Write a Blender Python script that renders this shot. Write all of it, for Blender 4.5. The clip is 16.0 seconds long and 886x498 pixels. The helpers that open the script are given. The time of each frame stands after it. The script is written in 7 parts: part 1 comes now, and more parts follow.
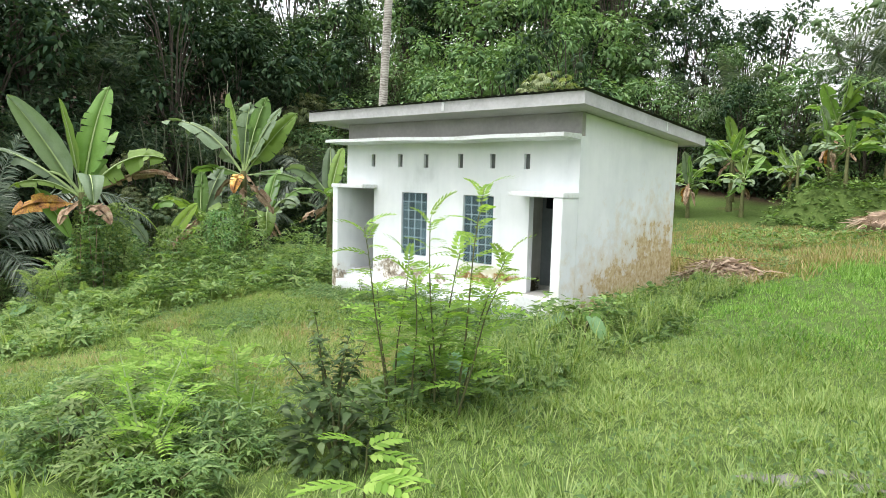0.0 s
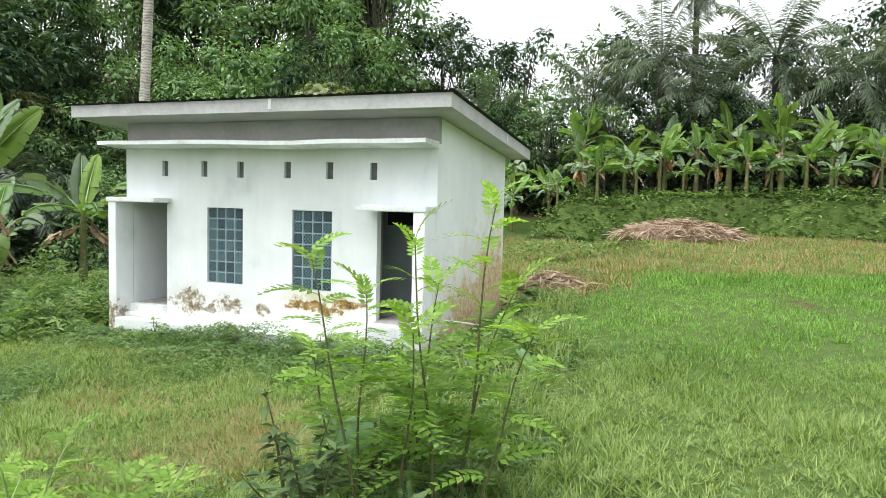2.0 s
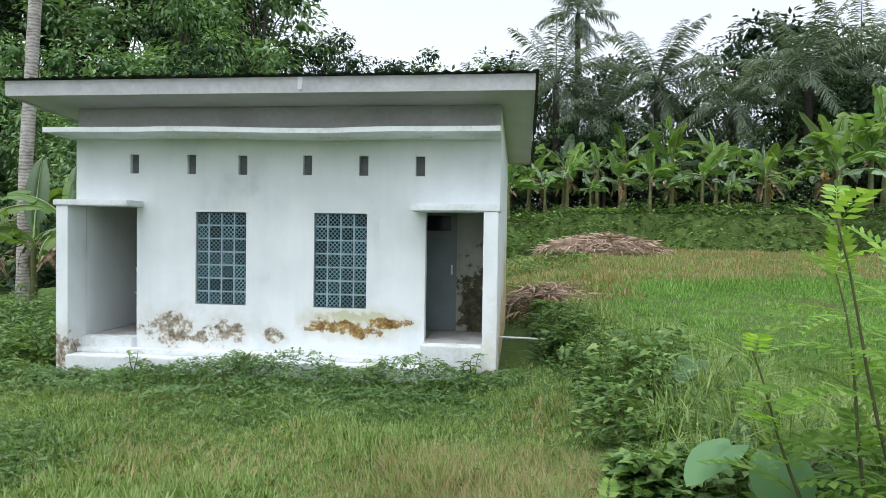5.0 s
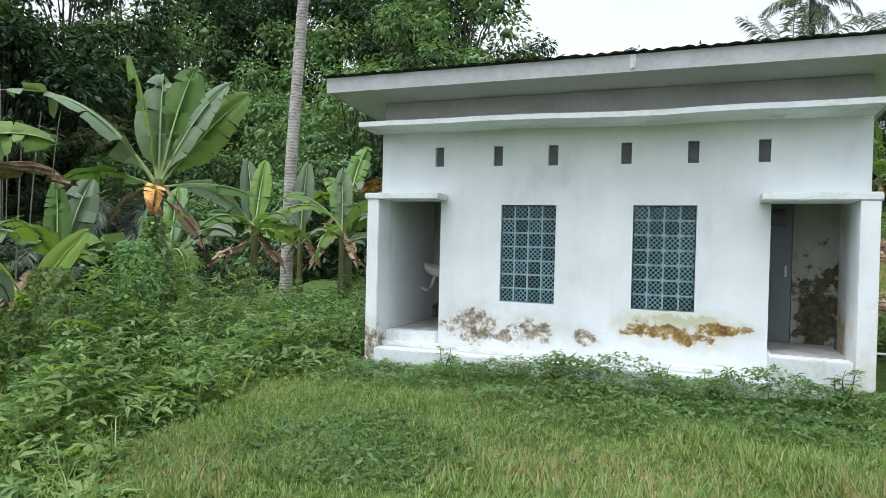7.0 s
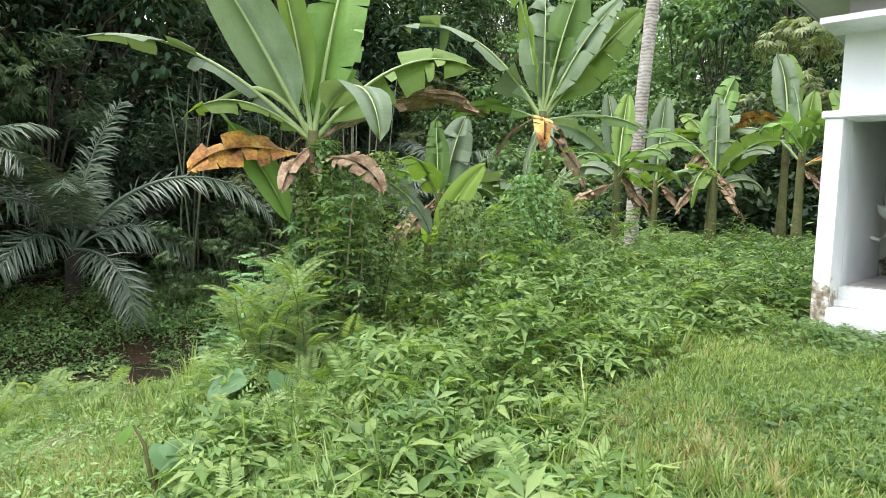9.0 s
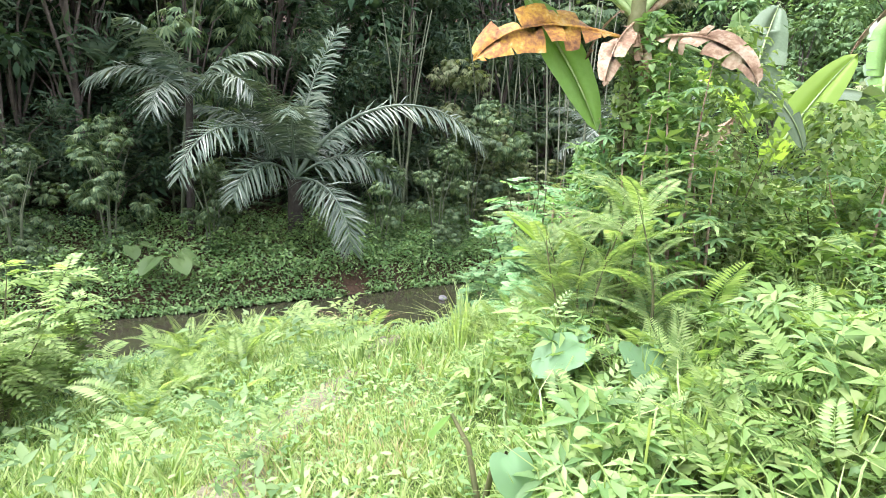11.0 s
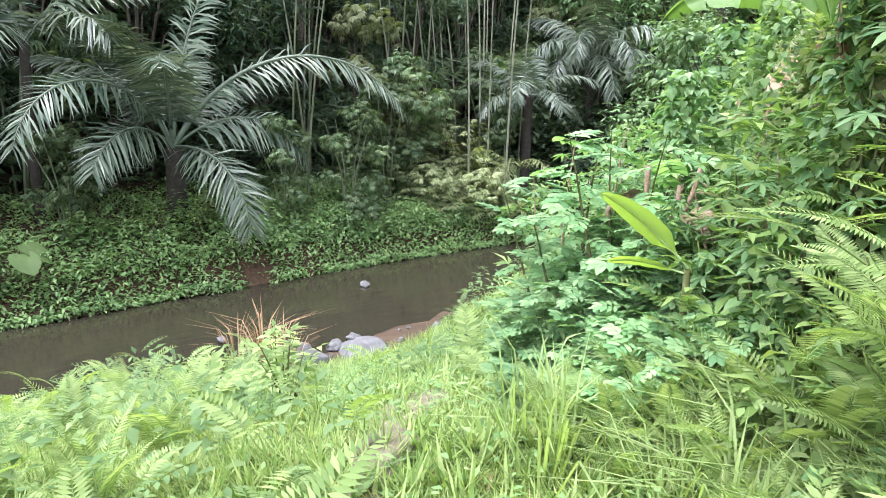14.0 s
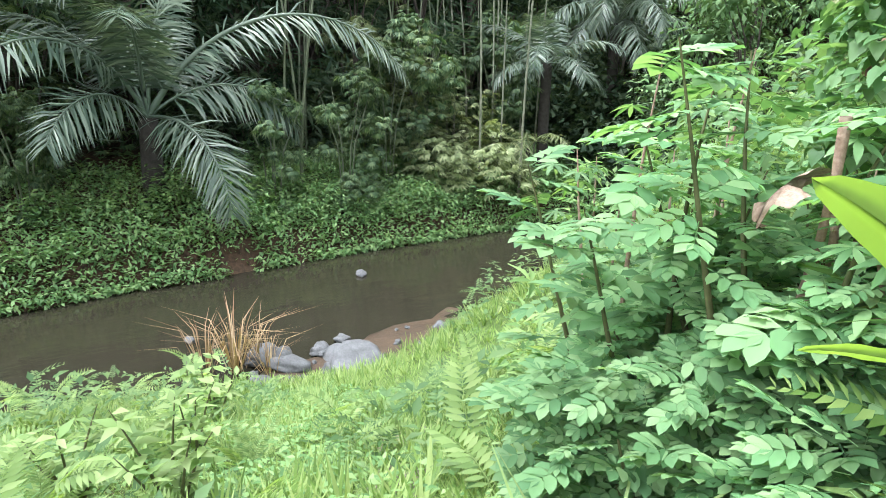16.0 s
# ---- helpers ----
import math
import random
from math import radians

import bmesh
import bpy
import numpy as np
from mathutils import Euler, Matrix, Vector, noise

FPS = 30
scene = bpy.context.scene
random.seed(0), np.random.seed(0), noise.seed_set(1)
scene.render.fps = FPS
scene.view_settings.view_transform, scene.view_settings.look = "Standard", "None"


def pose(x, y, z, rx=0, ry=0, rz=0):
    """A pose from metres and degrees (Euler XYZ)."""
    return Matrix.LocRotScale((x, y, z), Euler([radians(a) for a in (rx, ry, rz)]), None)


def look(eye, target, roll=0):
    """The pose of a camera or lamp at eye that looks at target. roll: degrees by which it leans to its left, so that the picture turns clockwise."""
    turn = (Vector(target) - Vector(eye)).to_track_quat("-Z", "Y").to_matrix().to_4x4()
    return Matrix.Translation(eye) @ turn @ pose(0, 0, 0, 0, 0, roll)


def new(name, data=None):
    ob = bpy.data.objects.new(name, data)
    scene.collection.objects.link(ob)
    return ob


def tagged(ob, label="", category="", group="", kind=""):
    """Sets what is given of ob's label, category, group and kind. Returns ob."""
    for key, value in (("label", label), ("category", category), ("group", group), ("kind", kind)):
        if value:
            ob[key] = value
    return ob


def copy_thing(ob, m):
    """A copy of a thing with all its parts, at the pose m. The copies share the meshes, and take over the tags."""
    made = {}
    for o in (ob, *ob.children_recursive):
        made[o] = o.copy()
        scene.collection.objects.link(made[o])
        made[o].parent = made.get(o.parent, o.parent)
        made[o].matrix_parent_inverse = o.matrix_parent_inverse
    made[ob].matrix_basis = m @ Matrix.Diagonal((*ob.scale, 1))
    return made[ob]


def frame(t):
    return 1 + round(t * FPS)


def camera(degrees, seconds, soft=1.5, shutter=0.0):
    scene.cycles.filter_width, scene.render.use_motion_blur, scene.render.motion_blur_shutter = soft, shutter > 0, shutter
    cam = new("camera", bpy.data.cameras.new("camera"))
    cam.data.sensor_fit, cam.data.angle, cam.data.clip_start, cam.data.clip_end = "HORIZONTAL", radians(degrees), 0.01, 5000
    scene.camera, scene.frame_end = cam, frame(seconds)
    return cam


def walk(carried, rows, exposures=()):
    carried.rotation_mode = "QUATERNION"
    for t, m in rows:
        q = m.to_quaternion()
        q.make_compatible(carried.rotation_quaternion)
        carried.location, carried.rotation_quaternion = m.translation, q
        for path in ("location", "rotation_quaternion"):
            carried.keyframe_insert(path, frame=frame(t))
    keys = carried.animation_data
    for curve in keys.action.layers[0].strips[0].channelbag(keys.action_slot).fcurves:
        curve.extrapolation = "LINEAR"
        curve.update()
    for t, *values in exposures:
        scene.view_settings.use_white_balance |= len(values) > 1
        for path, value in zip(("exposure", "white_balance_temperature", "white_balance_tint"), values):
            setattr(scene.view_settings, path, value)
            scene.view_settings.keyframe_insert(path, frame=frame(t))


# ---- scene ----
cam = camera(68.1, 16.0, soft=0.6)
METRES, EYE, TILT, LEAN, TURN = 18.7, 2.62, 0.0, -0.7, 42.4
ROWS = [
    (0.0, 0.0, 0.0, 0.0, 0.08, -5.97, -0.77),
    (0.5, -0.0175, 0.0256, 0.0002, -5.38, -4.15, -0.87),
    (1.0, -0.0359, 0.0508, -0.0001, -11.1, -4.38, -0.79),
    (1.5, -0.0569, 0.0777, -0.001, -16.48, -4.02, -0.79),
    (2.0, -0.0796, 0.1047, -0.0055, -22.09, -4.15, -0.85),
    (2.5, -0.1028, 0.1315, -0.0087, -25.4, -4.87, -0.66),
    (3.0, -0.124, 0.1557, -0.0125, -29.5, -3.96, -0.33),
    (5.5, -0.2153, 0.2735, -0.0302, -35.5, -1.33, -0.31),
    (6.0, -0.2353, 0.2941, -0.033, -31.89, -0.76, -0.3),
    (6.5, -0.2527, 0.3179, -0.0381, -26.34, -0.65, -0.57),
    (7.0, -0.2722, 0.3389, -0.0405, -20.52, -1.03, -0.71),
    (7.5, -0.2935, 0.3588, -0.0447, -16.39, -0.99, -0.88),
    (8.0, -0.315, 0.381, -0.0478, -9.98, -2.6, -0.77),
    (8.5, -0.3332, 0.401, -0.0518, -4.65, -3.86, -0.71),
    (9.0, -0.3554, 0.4244, -0.0574, 3.7, -5.3, -0.87),
    (9.5, -0.3774, 0.4461, -0.0617, 11.55, -8.15, -0.8),
    (10.0, -0.4007, 0.4716, -0.0695, 17.4, -9.25, -0.79),
    (12.5, -0.5059, 0.5902, -0.0883, 20.1, -11.16, -0.85),
    (13.0, -0.523, 0.6177, -0.0935, 14.9, -11.14, -1.17),
    (13.5, -0.5371, 0.6453, -0.0944, 11.76, -12.05, -0.46),
    (14.0, -0.5453, 0.6727, -0.0964, 9.88, -13.62, -0.38),
    (14.5, -0.551, 0.7051, -0.0984, 7.75, -14.48, -0.19),
    (15.0, -0.554, 0.7327, -0.1004, 4.94, -15.12, 0.08),
    (15.5, -0.5537, 0.7609, -0.1041, 6.53, -15.74, -0.09),
    (16.0, -0.5573, 0.7919, -0.1142, 11.06, -15.57, -0.56),
]
EXPOSURES = [(0.0, 0.66, 6500, 10), (3.0, 0.4, 6400, 7), (5.5, 0.08, 5950, 10), (8.0, 0.29, 6000, 10), (9.0, 0.84, 6350, 12), (9.5, 1.24, 6350, 16), (10.0, 1.6, 6250, 16), (12.5, 1.88, 5950, 27), (14.0, 1.76, 5950, 21), (15.0, 1.63, 5950, 17), (16.0, 1.55, 5900, 11)]
walk(cam, [(t, pose(0, 0, EYE, TILT, LEAN, TURN) @ pose(METRES * x, METRES * y, METRES * z, 90 + pitch, roll, yaw)) for t, x, y, z, yaw, pitch, roll in ROWS], EXPOSURES)

# ---- light ----
world = bpy.data.worlds.new("overcast_sky")
scene.world = world
world.use_nodes = True
wn, wl = world.node_tree.nodes, world.node_tree.links
wn.clear()
SUN_EL, SUN_AZ = 72.0, 215.0
sky = wn.new("ShaderNodeTexSky")
sky.sky_type, sky.sun_disc = "NISHITA", False
sky.sun_elevation, sky.sun_rotation = radians(SUN_EL), radians(SUN_AZ)
sky.air_density, sky.dust_density = 1.0, 4.0
pale = wn.new("ShaderNodeHueSaturation")
pale.inputs["Saturation"].default_value = 0.15
back = wn.new("ShaderNodeBackground")
back.inputs["Strength"].default_value = 0.285
wout = wn.new("ShaderNodeOutputWorld")
wl.new(sky.outputs[0], pale.inputs["Color"])
wl.new(pale.outputs[0], back.inputs["Color"])
wl.new(back.outputs[0], wout.inputs[0])
sun = new("sun", bpy.data.lights.new("sun", "SUN"))
sun.data.energy, sun.data.angle, sun.data.color = 0.9, radians(50), (1.0, 0.97, 0.9)
sun.matrix_world = look((0, 0, 40), (0 - 40 * math.sin(radians(SUN_AZ)) / math.tan(radians(SUN_EL)), 0 - 40 * math.cos(radians(SUN_AZ)) / math.tan(radians(SUN_EL)), 0))


# ---- materials ----
def nodes_of(name):
    m = bpy.data.materials.new(name)
    m.use_nodes = True
    n, l = m.node_tree.nodes, m.node_tree.links
    n.clear()
    out = n.new("ShaderNodeOutputMaterial")
    return m, n, l, out


def ramp(n, stops):
    r = n.new("ShaderNodeValToRGB")
    e = r.color_ramp.elements
    while len(e) < len(stops):
        e.new(0.5)
    for k, (p, c) in zip(e, stops):
        k.position, k.color = p, (*c, 1)
    return r


def noise_tex(n, l, scale, detail=4.0, coord=None, rough=0.55):
    t = n.new("ShaderNodeTexNoise")
    t.inputs["Scale"].default_value, t.inputs["Detail"].default_value, t.inputs["Roughness"].default_value = scale, detail, rough
    if coord is not None:
        l.new(coord, t.inputs["Vector"])
    return t


def leaf_mat(name, dark, mid, light, rough=0.5, through_part=0.3, spec=0.35, sat=0.96):
    """Leaves: each leaf takes its own shade, whole plants drift a little."""
    m, n, l, out = nodes_of(name)
    geo, info, tex = n.new("ShaderNodeNewGeometry"), n.new("ShaderNodeObjectInfo"), n.new("ShaderNodeTexCoord")
    big = noise_tex(n, l, 0.5, 2.0, geo.outputs["Position"])
    add = n.new("ShaderNodeMath")
    add.operation = "MULTIPLY_ADD"
    add.inputs[1].default_value = 0.55
    l.new(geo.outputs["Random Per Island"], add.inputs[0])
    half = n.new("ShaderNodeMath")
    half.operation = "MULTIPLY"
    half.inputs[1].default_value = 0.45
    l.new(big.outputs["Fac"], half.inputs[0])
    l.new(half.outputs[0], add.inputs[2])
    stops = [(0.12, dark), (0.45, mid), (0.82, light)]
    r = ramp(n, stops)
    l.new(add.outputs[0], r.inputs[0])
    shift = n.new("ShaderNodeHueSaturation")
    shift.inputs["Saturation"].default_value = sat
    l.new(r.outputs[0], shift.inputs["Color"])
    val = n.new("ShaderNodeMapRange")
    val.inputs[3].default_value, val.inputs[4].default_value = 0.66, 1.1
    l.new(info.outputs["Random"], val.inputs[0])
    l.new(val.outputs[0], shift.inputs["Value"])
    p = n.new("ShaderNodeBsdfPrincipled")
    p.inputs["Roughness"].default_value = rough
    p.inputs["Specular IOR Level"].default_value = 0.55 * spec
    l.new(shift.outputs[0], p.inputs["Base Color"])
    tr = n.new("ShaderNodeBsdfTranslucent")
    warm = n.new("ShaderNodeMix")
    warm.data_type, warm.blend_type = "RGBA", "MULTIPLY"
    warm.inputs[0].default_value = 1.0
    warm.inputs[7].default_value = (1.3, 1.35, 0.6, 1)
    l.new(shift.outputs[0], warm.inputs[6])
    l.new(warm.outputs[2], tr.inputs["Color"])
    mix = n.new("ShaderNodeMixShader")
    mix.inputs[0].default_value = through_part
    l.new(p.outputs[0], mix.inputs[1])
    l.new(tr.outputs[0], mix.inputs[2])
    l.new(mix.outputs[0], out.inputs[0])
    return m


def blotched(m, strength=0.5):
    """Weathers a leaf material: pale and brown blotches, fine cross grain."""
    n, l = m.node_tree.nodes, m.node_tree.links
    p = next(k for k in n if k.type == "BSDF_PRINCIPLED")
    src = p.inputs["Base Color"].links[0].from_socket
    tex = n.new("ShaderNodeTexCoord")
    a, b = noise_tex(n, l, 2.6, 6.0, tex.outputs["Object"], 0.65), noise_tex(n, l, 30.0, 3.0, tex.outputs["Object"])
    tone = ramp(n, [(0.30, (0.55, 0.60, 0.50)), (0.48, (1.0, 1.0, 1.0)), (0.62, (1.25, 1.2, 1.25)), (0.72, (1.5, 1.1, 0.8))])
    mixf = n.new("ShaderNodeMath")
    mixf.operation = "MULTIPLY_ADD"
    mixf.inputs[1].default_value = 0.25
    l.new(b.outputs["Fac"], mixf.inputs[0])
    sc = n.new("ShaderNodeMath")
    sc.operation = "MULTIPLY"
    sc.inputs[1].default_value = 0.75
    l.new(a.outputs["Fac"], sc.inputs[0])
    l.new(sc.outputs[0], mixf.inputs[2])
    l.new(mixf.outputs[0], tone.inputs[0])
    mul = n.new("ShaderNodeMix")
    mul.data_type, mul.blend_type = "RGBA", "MULTIPLY"
    mul.inputs[0].default_value = strength
    l.new(src, mul.inputs[6])
    l.new(tone.outputs[0], mul.inputs[7])
    l.new(mul.outputs[2], p.inputs["Base Color"])
    bp = n.new("ShaderNodeBump")
    bp.inputs["Strength"].default_value, bp.inputs["Distance"].default_value = 0.35, 0.02
    l.new(b.outputs["Fac"], bp.inputs["Height"])
    l.new(bp.outputs[0], p.inputs["Normal"])
    return m


def rough_mat(name, stops, scale=8.0, rough=0.8, bump=0.3, bump_scale=40.0, detail=6.0, spec=0.4, metal=0.0):
    """A plain rough surface with colour drift at two scales and fine relief."""
    m, n, l, out = nodes_of(name)
    geo = n.new("ShaderNodeTexCoord")
    a = noise_tex(n, l, scale, detail, geo.outputs["Object"])
    b = noise_tex(n, l, scale * 7, 3.0, geo.outputs["Object"])
    mx = n.new("ShaderNodeMath")
    mx.operation = "MULTIPLY_ADD"
    mx.inputs[1].default_value = 0.35
    l.new(b.outputs["Fac"], mx.inputs[0])
    sc = n.new("ShaderNodeMath")
    sc.operation = "MULTIPLY"
    sc.inputs[1].default_value = 0.65
    l.new(a.outputs["Fac"], sc.inputs[0])
    l.new(sc.outputs[0], mx.inputs[2])
    r = ramp(n, stops)
    l.new(mx.outputs[0], r.inputs[0])
    p = n.new("ShaderNodeBsdfPrincipled")
    p.inputs["Roughness"].default_value, p.inputs["Metallic"].default_value = rough, metal
    p.inputs["Specular IOR Level"].default_value = spec
    l.new(r.outputs[0], p.inputs["Base Color"])
    bt = noise_tex(n, l, bump_scale, 5.0, geo.outputs["Object"])
    bp = n.new("ShaderNodeBump")
    bp.inputs["Strength"].default_value, bp.inputs["Distance"].default_value = bump, 0.02
    l.new(bt.outputs["Fac"], bp.inputs["Height"])
    l.new(bp.outputs[0], p.inputs["Normal"])
    l.new(p.outputs[0], out.inputs[0])
    return m


def stained_wall_mat(name, stops, layers, streak=0.25):
    """Emulsion on plaster with damp patches; layers: (patches, flake colours, tide colour), a patch is centre and half sizes in metres."""
    m, n, l, out = nodes_of(name)
    tex = n.new("ShaderNodeTexCoord")
    drift = noise_tex(n, l, 0.9, 4.0, tex.outputs["Object"])
    mp = n.new("ShaderNodeMapping")
    mp.inputs["Scale"].default_value = (2.6, 2.6, 0.35)
    l.new(tex.outputs["Object"], mp.inputs[0])
    runs = noise_tex(n, l, 1.6, 5.0, mp.outputs[0], 0.6)
    tone = n.new("ShaderNodeMix")
    tone.inputs[0].default_value = streak
    l.new(drift.outputs["Fac"], tone.inputs[2])
    l.new(runs.outputs["Fac"], tone.inputs[3])
    base = ramp(n, stops)
    l.new(tone.outputs[0], base.inputs[0])
    colour = base.outputs[0]
    warp = noise_tex(n, l, 3.4, 9.0, tex.outputs["Object"], 0.7)
    flake = noise_tex(n, l, 11.0, 8.0, tex.outputs["Object"], 0.68)
    wadd = n.new("ShaderNodeMath")
    wadd.operation = "MULTIPLY_ADD"
    wadd.inputs[1].default_value, wadd.inputs[2].default_value = 1.7, 0.1
    l.new(warp.outputs["Fac"], wadd.inputs[0])
    relief = None
    for patches, flakes, tide in layers:
        best = None
        for c, r in patches:
            sub = n.new("ShaderNodeVectorMath")
            sub.operation = "SUBTRACT"
            sub.inputs[1].default_value = c
            l.new(tex.outputs["Object"], sub.inputs[0])
            div = n.new("ShaderNodeVectorMath")
            div.operation = "DIVIDE"
            div.inputs[1].default_value = r
            l.new(sub.outputs[0], div.inputs[0])
            ln = n.new("ShaderNodeVectorMath")
            ln.operation = "LENGTH"
            l.new(div.outputs[0], ln.inputs[0])
            if best is None:
                best = ln.outputs["Value"]
            else:
                mn = n.new("ShaderNodeMath")
                mn.operation = "MINIMUM"
                l.new(best, mn.inputs[0])
                l.new(ln.outputs["Value"], mn.inputs[1])
                best = mn.outputs[0]
        mul = n.new("ShaderNodeMath")
        mul.operation = "MULTIPLY_ADD"
        mul.inputs[1].default_value = -0.5
        l.new(best, mul.inputs[0])
        l.new(wadd.outputs[0], mul.inputs[2])
        halo = n.new("ShaderNodeMapRange")
        halo.inputs[1].default_value, halo.inputs[2].default_value, halo.inputs[4].default_value = 0.10, 0.55, 0.55
        l.new(mul.outputs[0], halo.inputs[0])
        mixh = n.new("ShaderNodeMix")
        mixh.data_type = "RGBA"
        mixh.inputs[7].default_value = (*tide, 1)
        l.new(halo.outputs[0], mixh.inputs[0])
        l.new(colour, mixh.inputs[6])
        cut = n.new("ShaderNodeMapRange")
        cut.inputs[1].default_value, cut.inputs[2].default_value = 0.50, 0.60
        l.new(mul.outputs[0], cut.inputs[0])
        mould = ramp(n, flakes)
        l.new(flake.outputs["Fac"], mould.inputs[0])
        mixc = n.new("ShaderNodeMix")
        mixc.data_type = "RGBA"
        l.new(cut.outputs[0], mixc.inputs[0])
        l.new(mixh.outputs[2], mixc.inputs[6])
        l.new(mould.outputs[0], mixc.inputs[7])
        colour = mixc.outputs[2]
        if relief is None:
            relief = cut.outputs[0]
        else:
            mxx = n.new("ShaderNodeMath")
            mxx.operation = "MAXIMUM"
            l.new(relief, mxx.inputs[0])
            l.new(cut.outputs[0], mxx.inputs[1])
            relief = mxx.outputs[0]
    p = n.new("ShaderNodeBsdfPrincipled")
    p.inputs["Roughness"].default_value = 0.75
    l.new(colour, p.inputs["Base Color"])
    bt = noise_tex(n, l, 9.0, 7.0, tex.outputs["Object"])
    hgt = n.new("ShaderNodeMath")
    hgt.operation = "MULTIPLY_ADD"
    hgt.inputs[1].default_value = -1.2
    l.new(relief, hgt.inputs[0])
    l.new(bt.outputs["Fac"], hgt.inputs[2])
    bp = n.new("ShaderNodeBump")
    bp.inputs["Strength"].default_value, bp.inputs["Distance"].default_value = 0.35, 0.012
    l.new(hgt.outputs[0], bp.inputs["Height"])
    l.new(bp.outputs[0], p.inputs["Normal"])
    l.new(p.outputs[0], out.inputs[0])
    return m


RUST = [(0.30, (0.07, 0.035, 0.012)), (0.45, (0.22, 0.125, 0.030)), (0.56, (0.36, 0.25, 0.085)), (0.66, (0.70, 0.66, 0.58))]
EARTH = [(0.32, (0.08, 0.065, 0.045)), (0.45, (0.24, 0.20, 0.14)), (0.54, (0.42, 0.38, 0.31)), (0.62, (0.74, 0.73, 0.71))]
SAND = [(0.28, (0.24, 0.15, 0.06)), (0.42, (0.48, 0.35, 0.17)), (0.56, (0.60, 0.49, 0.29)), (0.72, (0.70, 0.64, 0.52))]
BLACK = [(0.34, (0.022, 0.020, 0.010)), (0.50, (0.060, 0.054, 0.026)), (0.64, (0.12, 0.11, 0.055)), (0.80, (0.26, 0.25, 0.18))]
WHITE = [(0.28, (0.56, 0.60, 0.60)), (0.42, (0.73, 0.77, 0.78)), (0.60, (0.82, 0.85, 0.86))]


def ground_mat():
    m, n, l, out = nodes_of("grassy_soil")
    tex = n.new("ShaderNodeTexCoord")
    a = noise_tex(n, l, 0.35, 6.0, tex.outputs["Object"])
    b = noise_tex(n, l, 9.0, 6.0, tex.outputs["Object"], 0.7)
    soil = ramp(n, [(0.35, (0.045, 0.030, 0.016)), (0.65, (0.13, 0.085, 0.045))])
    l.new(b.outputs["Fac"], soil.inputs[0])
    grass = ramp(n, [(0.3, (0.028, 0.048, 0.012)), (0.5, (0.066, 0.108, 0.024)), (0.7, (0.140, 0.180, 0.050))])
    fine = noise_tex(n, l, 55.0, 4.0, tex.outputs["Object"], 0.7)
    both = n.new("ShaderNodeMix")
    both.inputs[0].default_value = 0.5
    l.new(b.outputs["Fac"], both.inputs[2])
    l.new(fine.outputs["Fac"], both.inputs[3])
    l.new(both.outputs[0], grass.inputs[0])
    cut = n.new("ShaderNodeMapRange")
    cut.inputs[1].default_value, cut.inputs[2].default_value = 0.62, 0.78
    l.new(a.outputs["Fac"], cut.inputs[0])
    mix = n.new("ShaderNodeMix")
    mix.data_type = "RGBA"
    l.new(cut.outputs[0], mix.inputs[0])
    l.new(grass.outputs[0], mix.inputs[6])
    l.new(soil.outputs[0], mix.inputs[7])
    sep = n.new("ShaderNodeSeparateXYZ")
    l.new(tex.outputs["Object"], sep.inputs[0])
    wav = n.new("ShaderNodeMath")
    wav.operation = "MULTIPLY_ADD"
    wav.inputs[1].default_value = 1.1
    l.new(a.outputs["Fac"], wav.inputs[0])
    l.new(sep.outputs["Z"], wav.inputs[2])
    wet = n.new("ShaderNodeMapRange")
    wet.inputs[1].default_value, wet.inputs[2].default_value = -3.75, -4.1
    l.new(wav.outputs[0], wet.inputs[0])
    mudc = ramp(n, [(0.35, (0.035, 0.024, 0.014)), (0.65, (0.12, 0.075, 0.048))])
    l.new(b.outputs["Fac"], mudc.inputs[0])
    mix2 = n.new("ShaderNodeMix")
    mix2.data_type = "RGBA"
    l.new(wet.outputs[0], mix2.inputs[0])
    l.new(mix.outputs[2], mix2.inputs[6])
    l.new(mudc.outputs[0], mix2.inputs[7])
    under = n.new("ShaderNodeMapRange")
    under.inputs[1].default_value, under.inputs[2].default_value = -33.0, -34.2
    l.new(sep.outputs["X"], under.inputs[0])
    north = n.new("ShaderNodeMapRange")
    north.inputs[1].default_value, north.inputs[2].default_value = 36.5, 39.0
    l.new(sep.outputs["Y"], north.inputs[0])
    wood = n.new("ShaderNodeMath")
    wood.operation = "MAXIMUM"
    l.new(under.outputs[0], wood.inputs[0])
    l.new(north.outputs[0], wood.inputs[1])
    litter = ramp(n, [(0.35, (0.022, 0.016, 0.010)), (0.65, (0.075, 0.045, 0.025))])
    l.new(b.outputs["Fac"], litter.inputs[0])
    mix3 = n.new("ShaderNodeMix")
    mix3.data_type = "RGBA"
    l.new(wood.outputs[0], mix3.inputs[0])
    l.new(mix2.outputs[2], mix3.inputs[6])
    l.new(litter.outputs[0], mix3.inputs[7])
    p = n.new("ShaderNodeBsdfPrincipled")
    p.inputs["Roughness"].default_value = 0.9
    p.inputs["Specular IOR Level"].default_value = 0.2
    l.new(mix3.outputs[2], p.inputs["Base Color"])
    bp = n.new("ShaderNodeBump")
    bp.inputs["Strength"].default_value, bp.inputs["Distance"].default_value = 0.8, 0.05
    l.new(b.outputs["Fac"], bp.inputs["Height"])
    l.new(bp.outputs[0], p.inputs["Normal"])
    l.new(p.outputs[0], out.inputs[0])
    return m


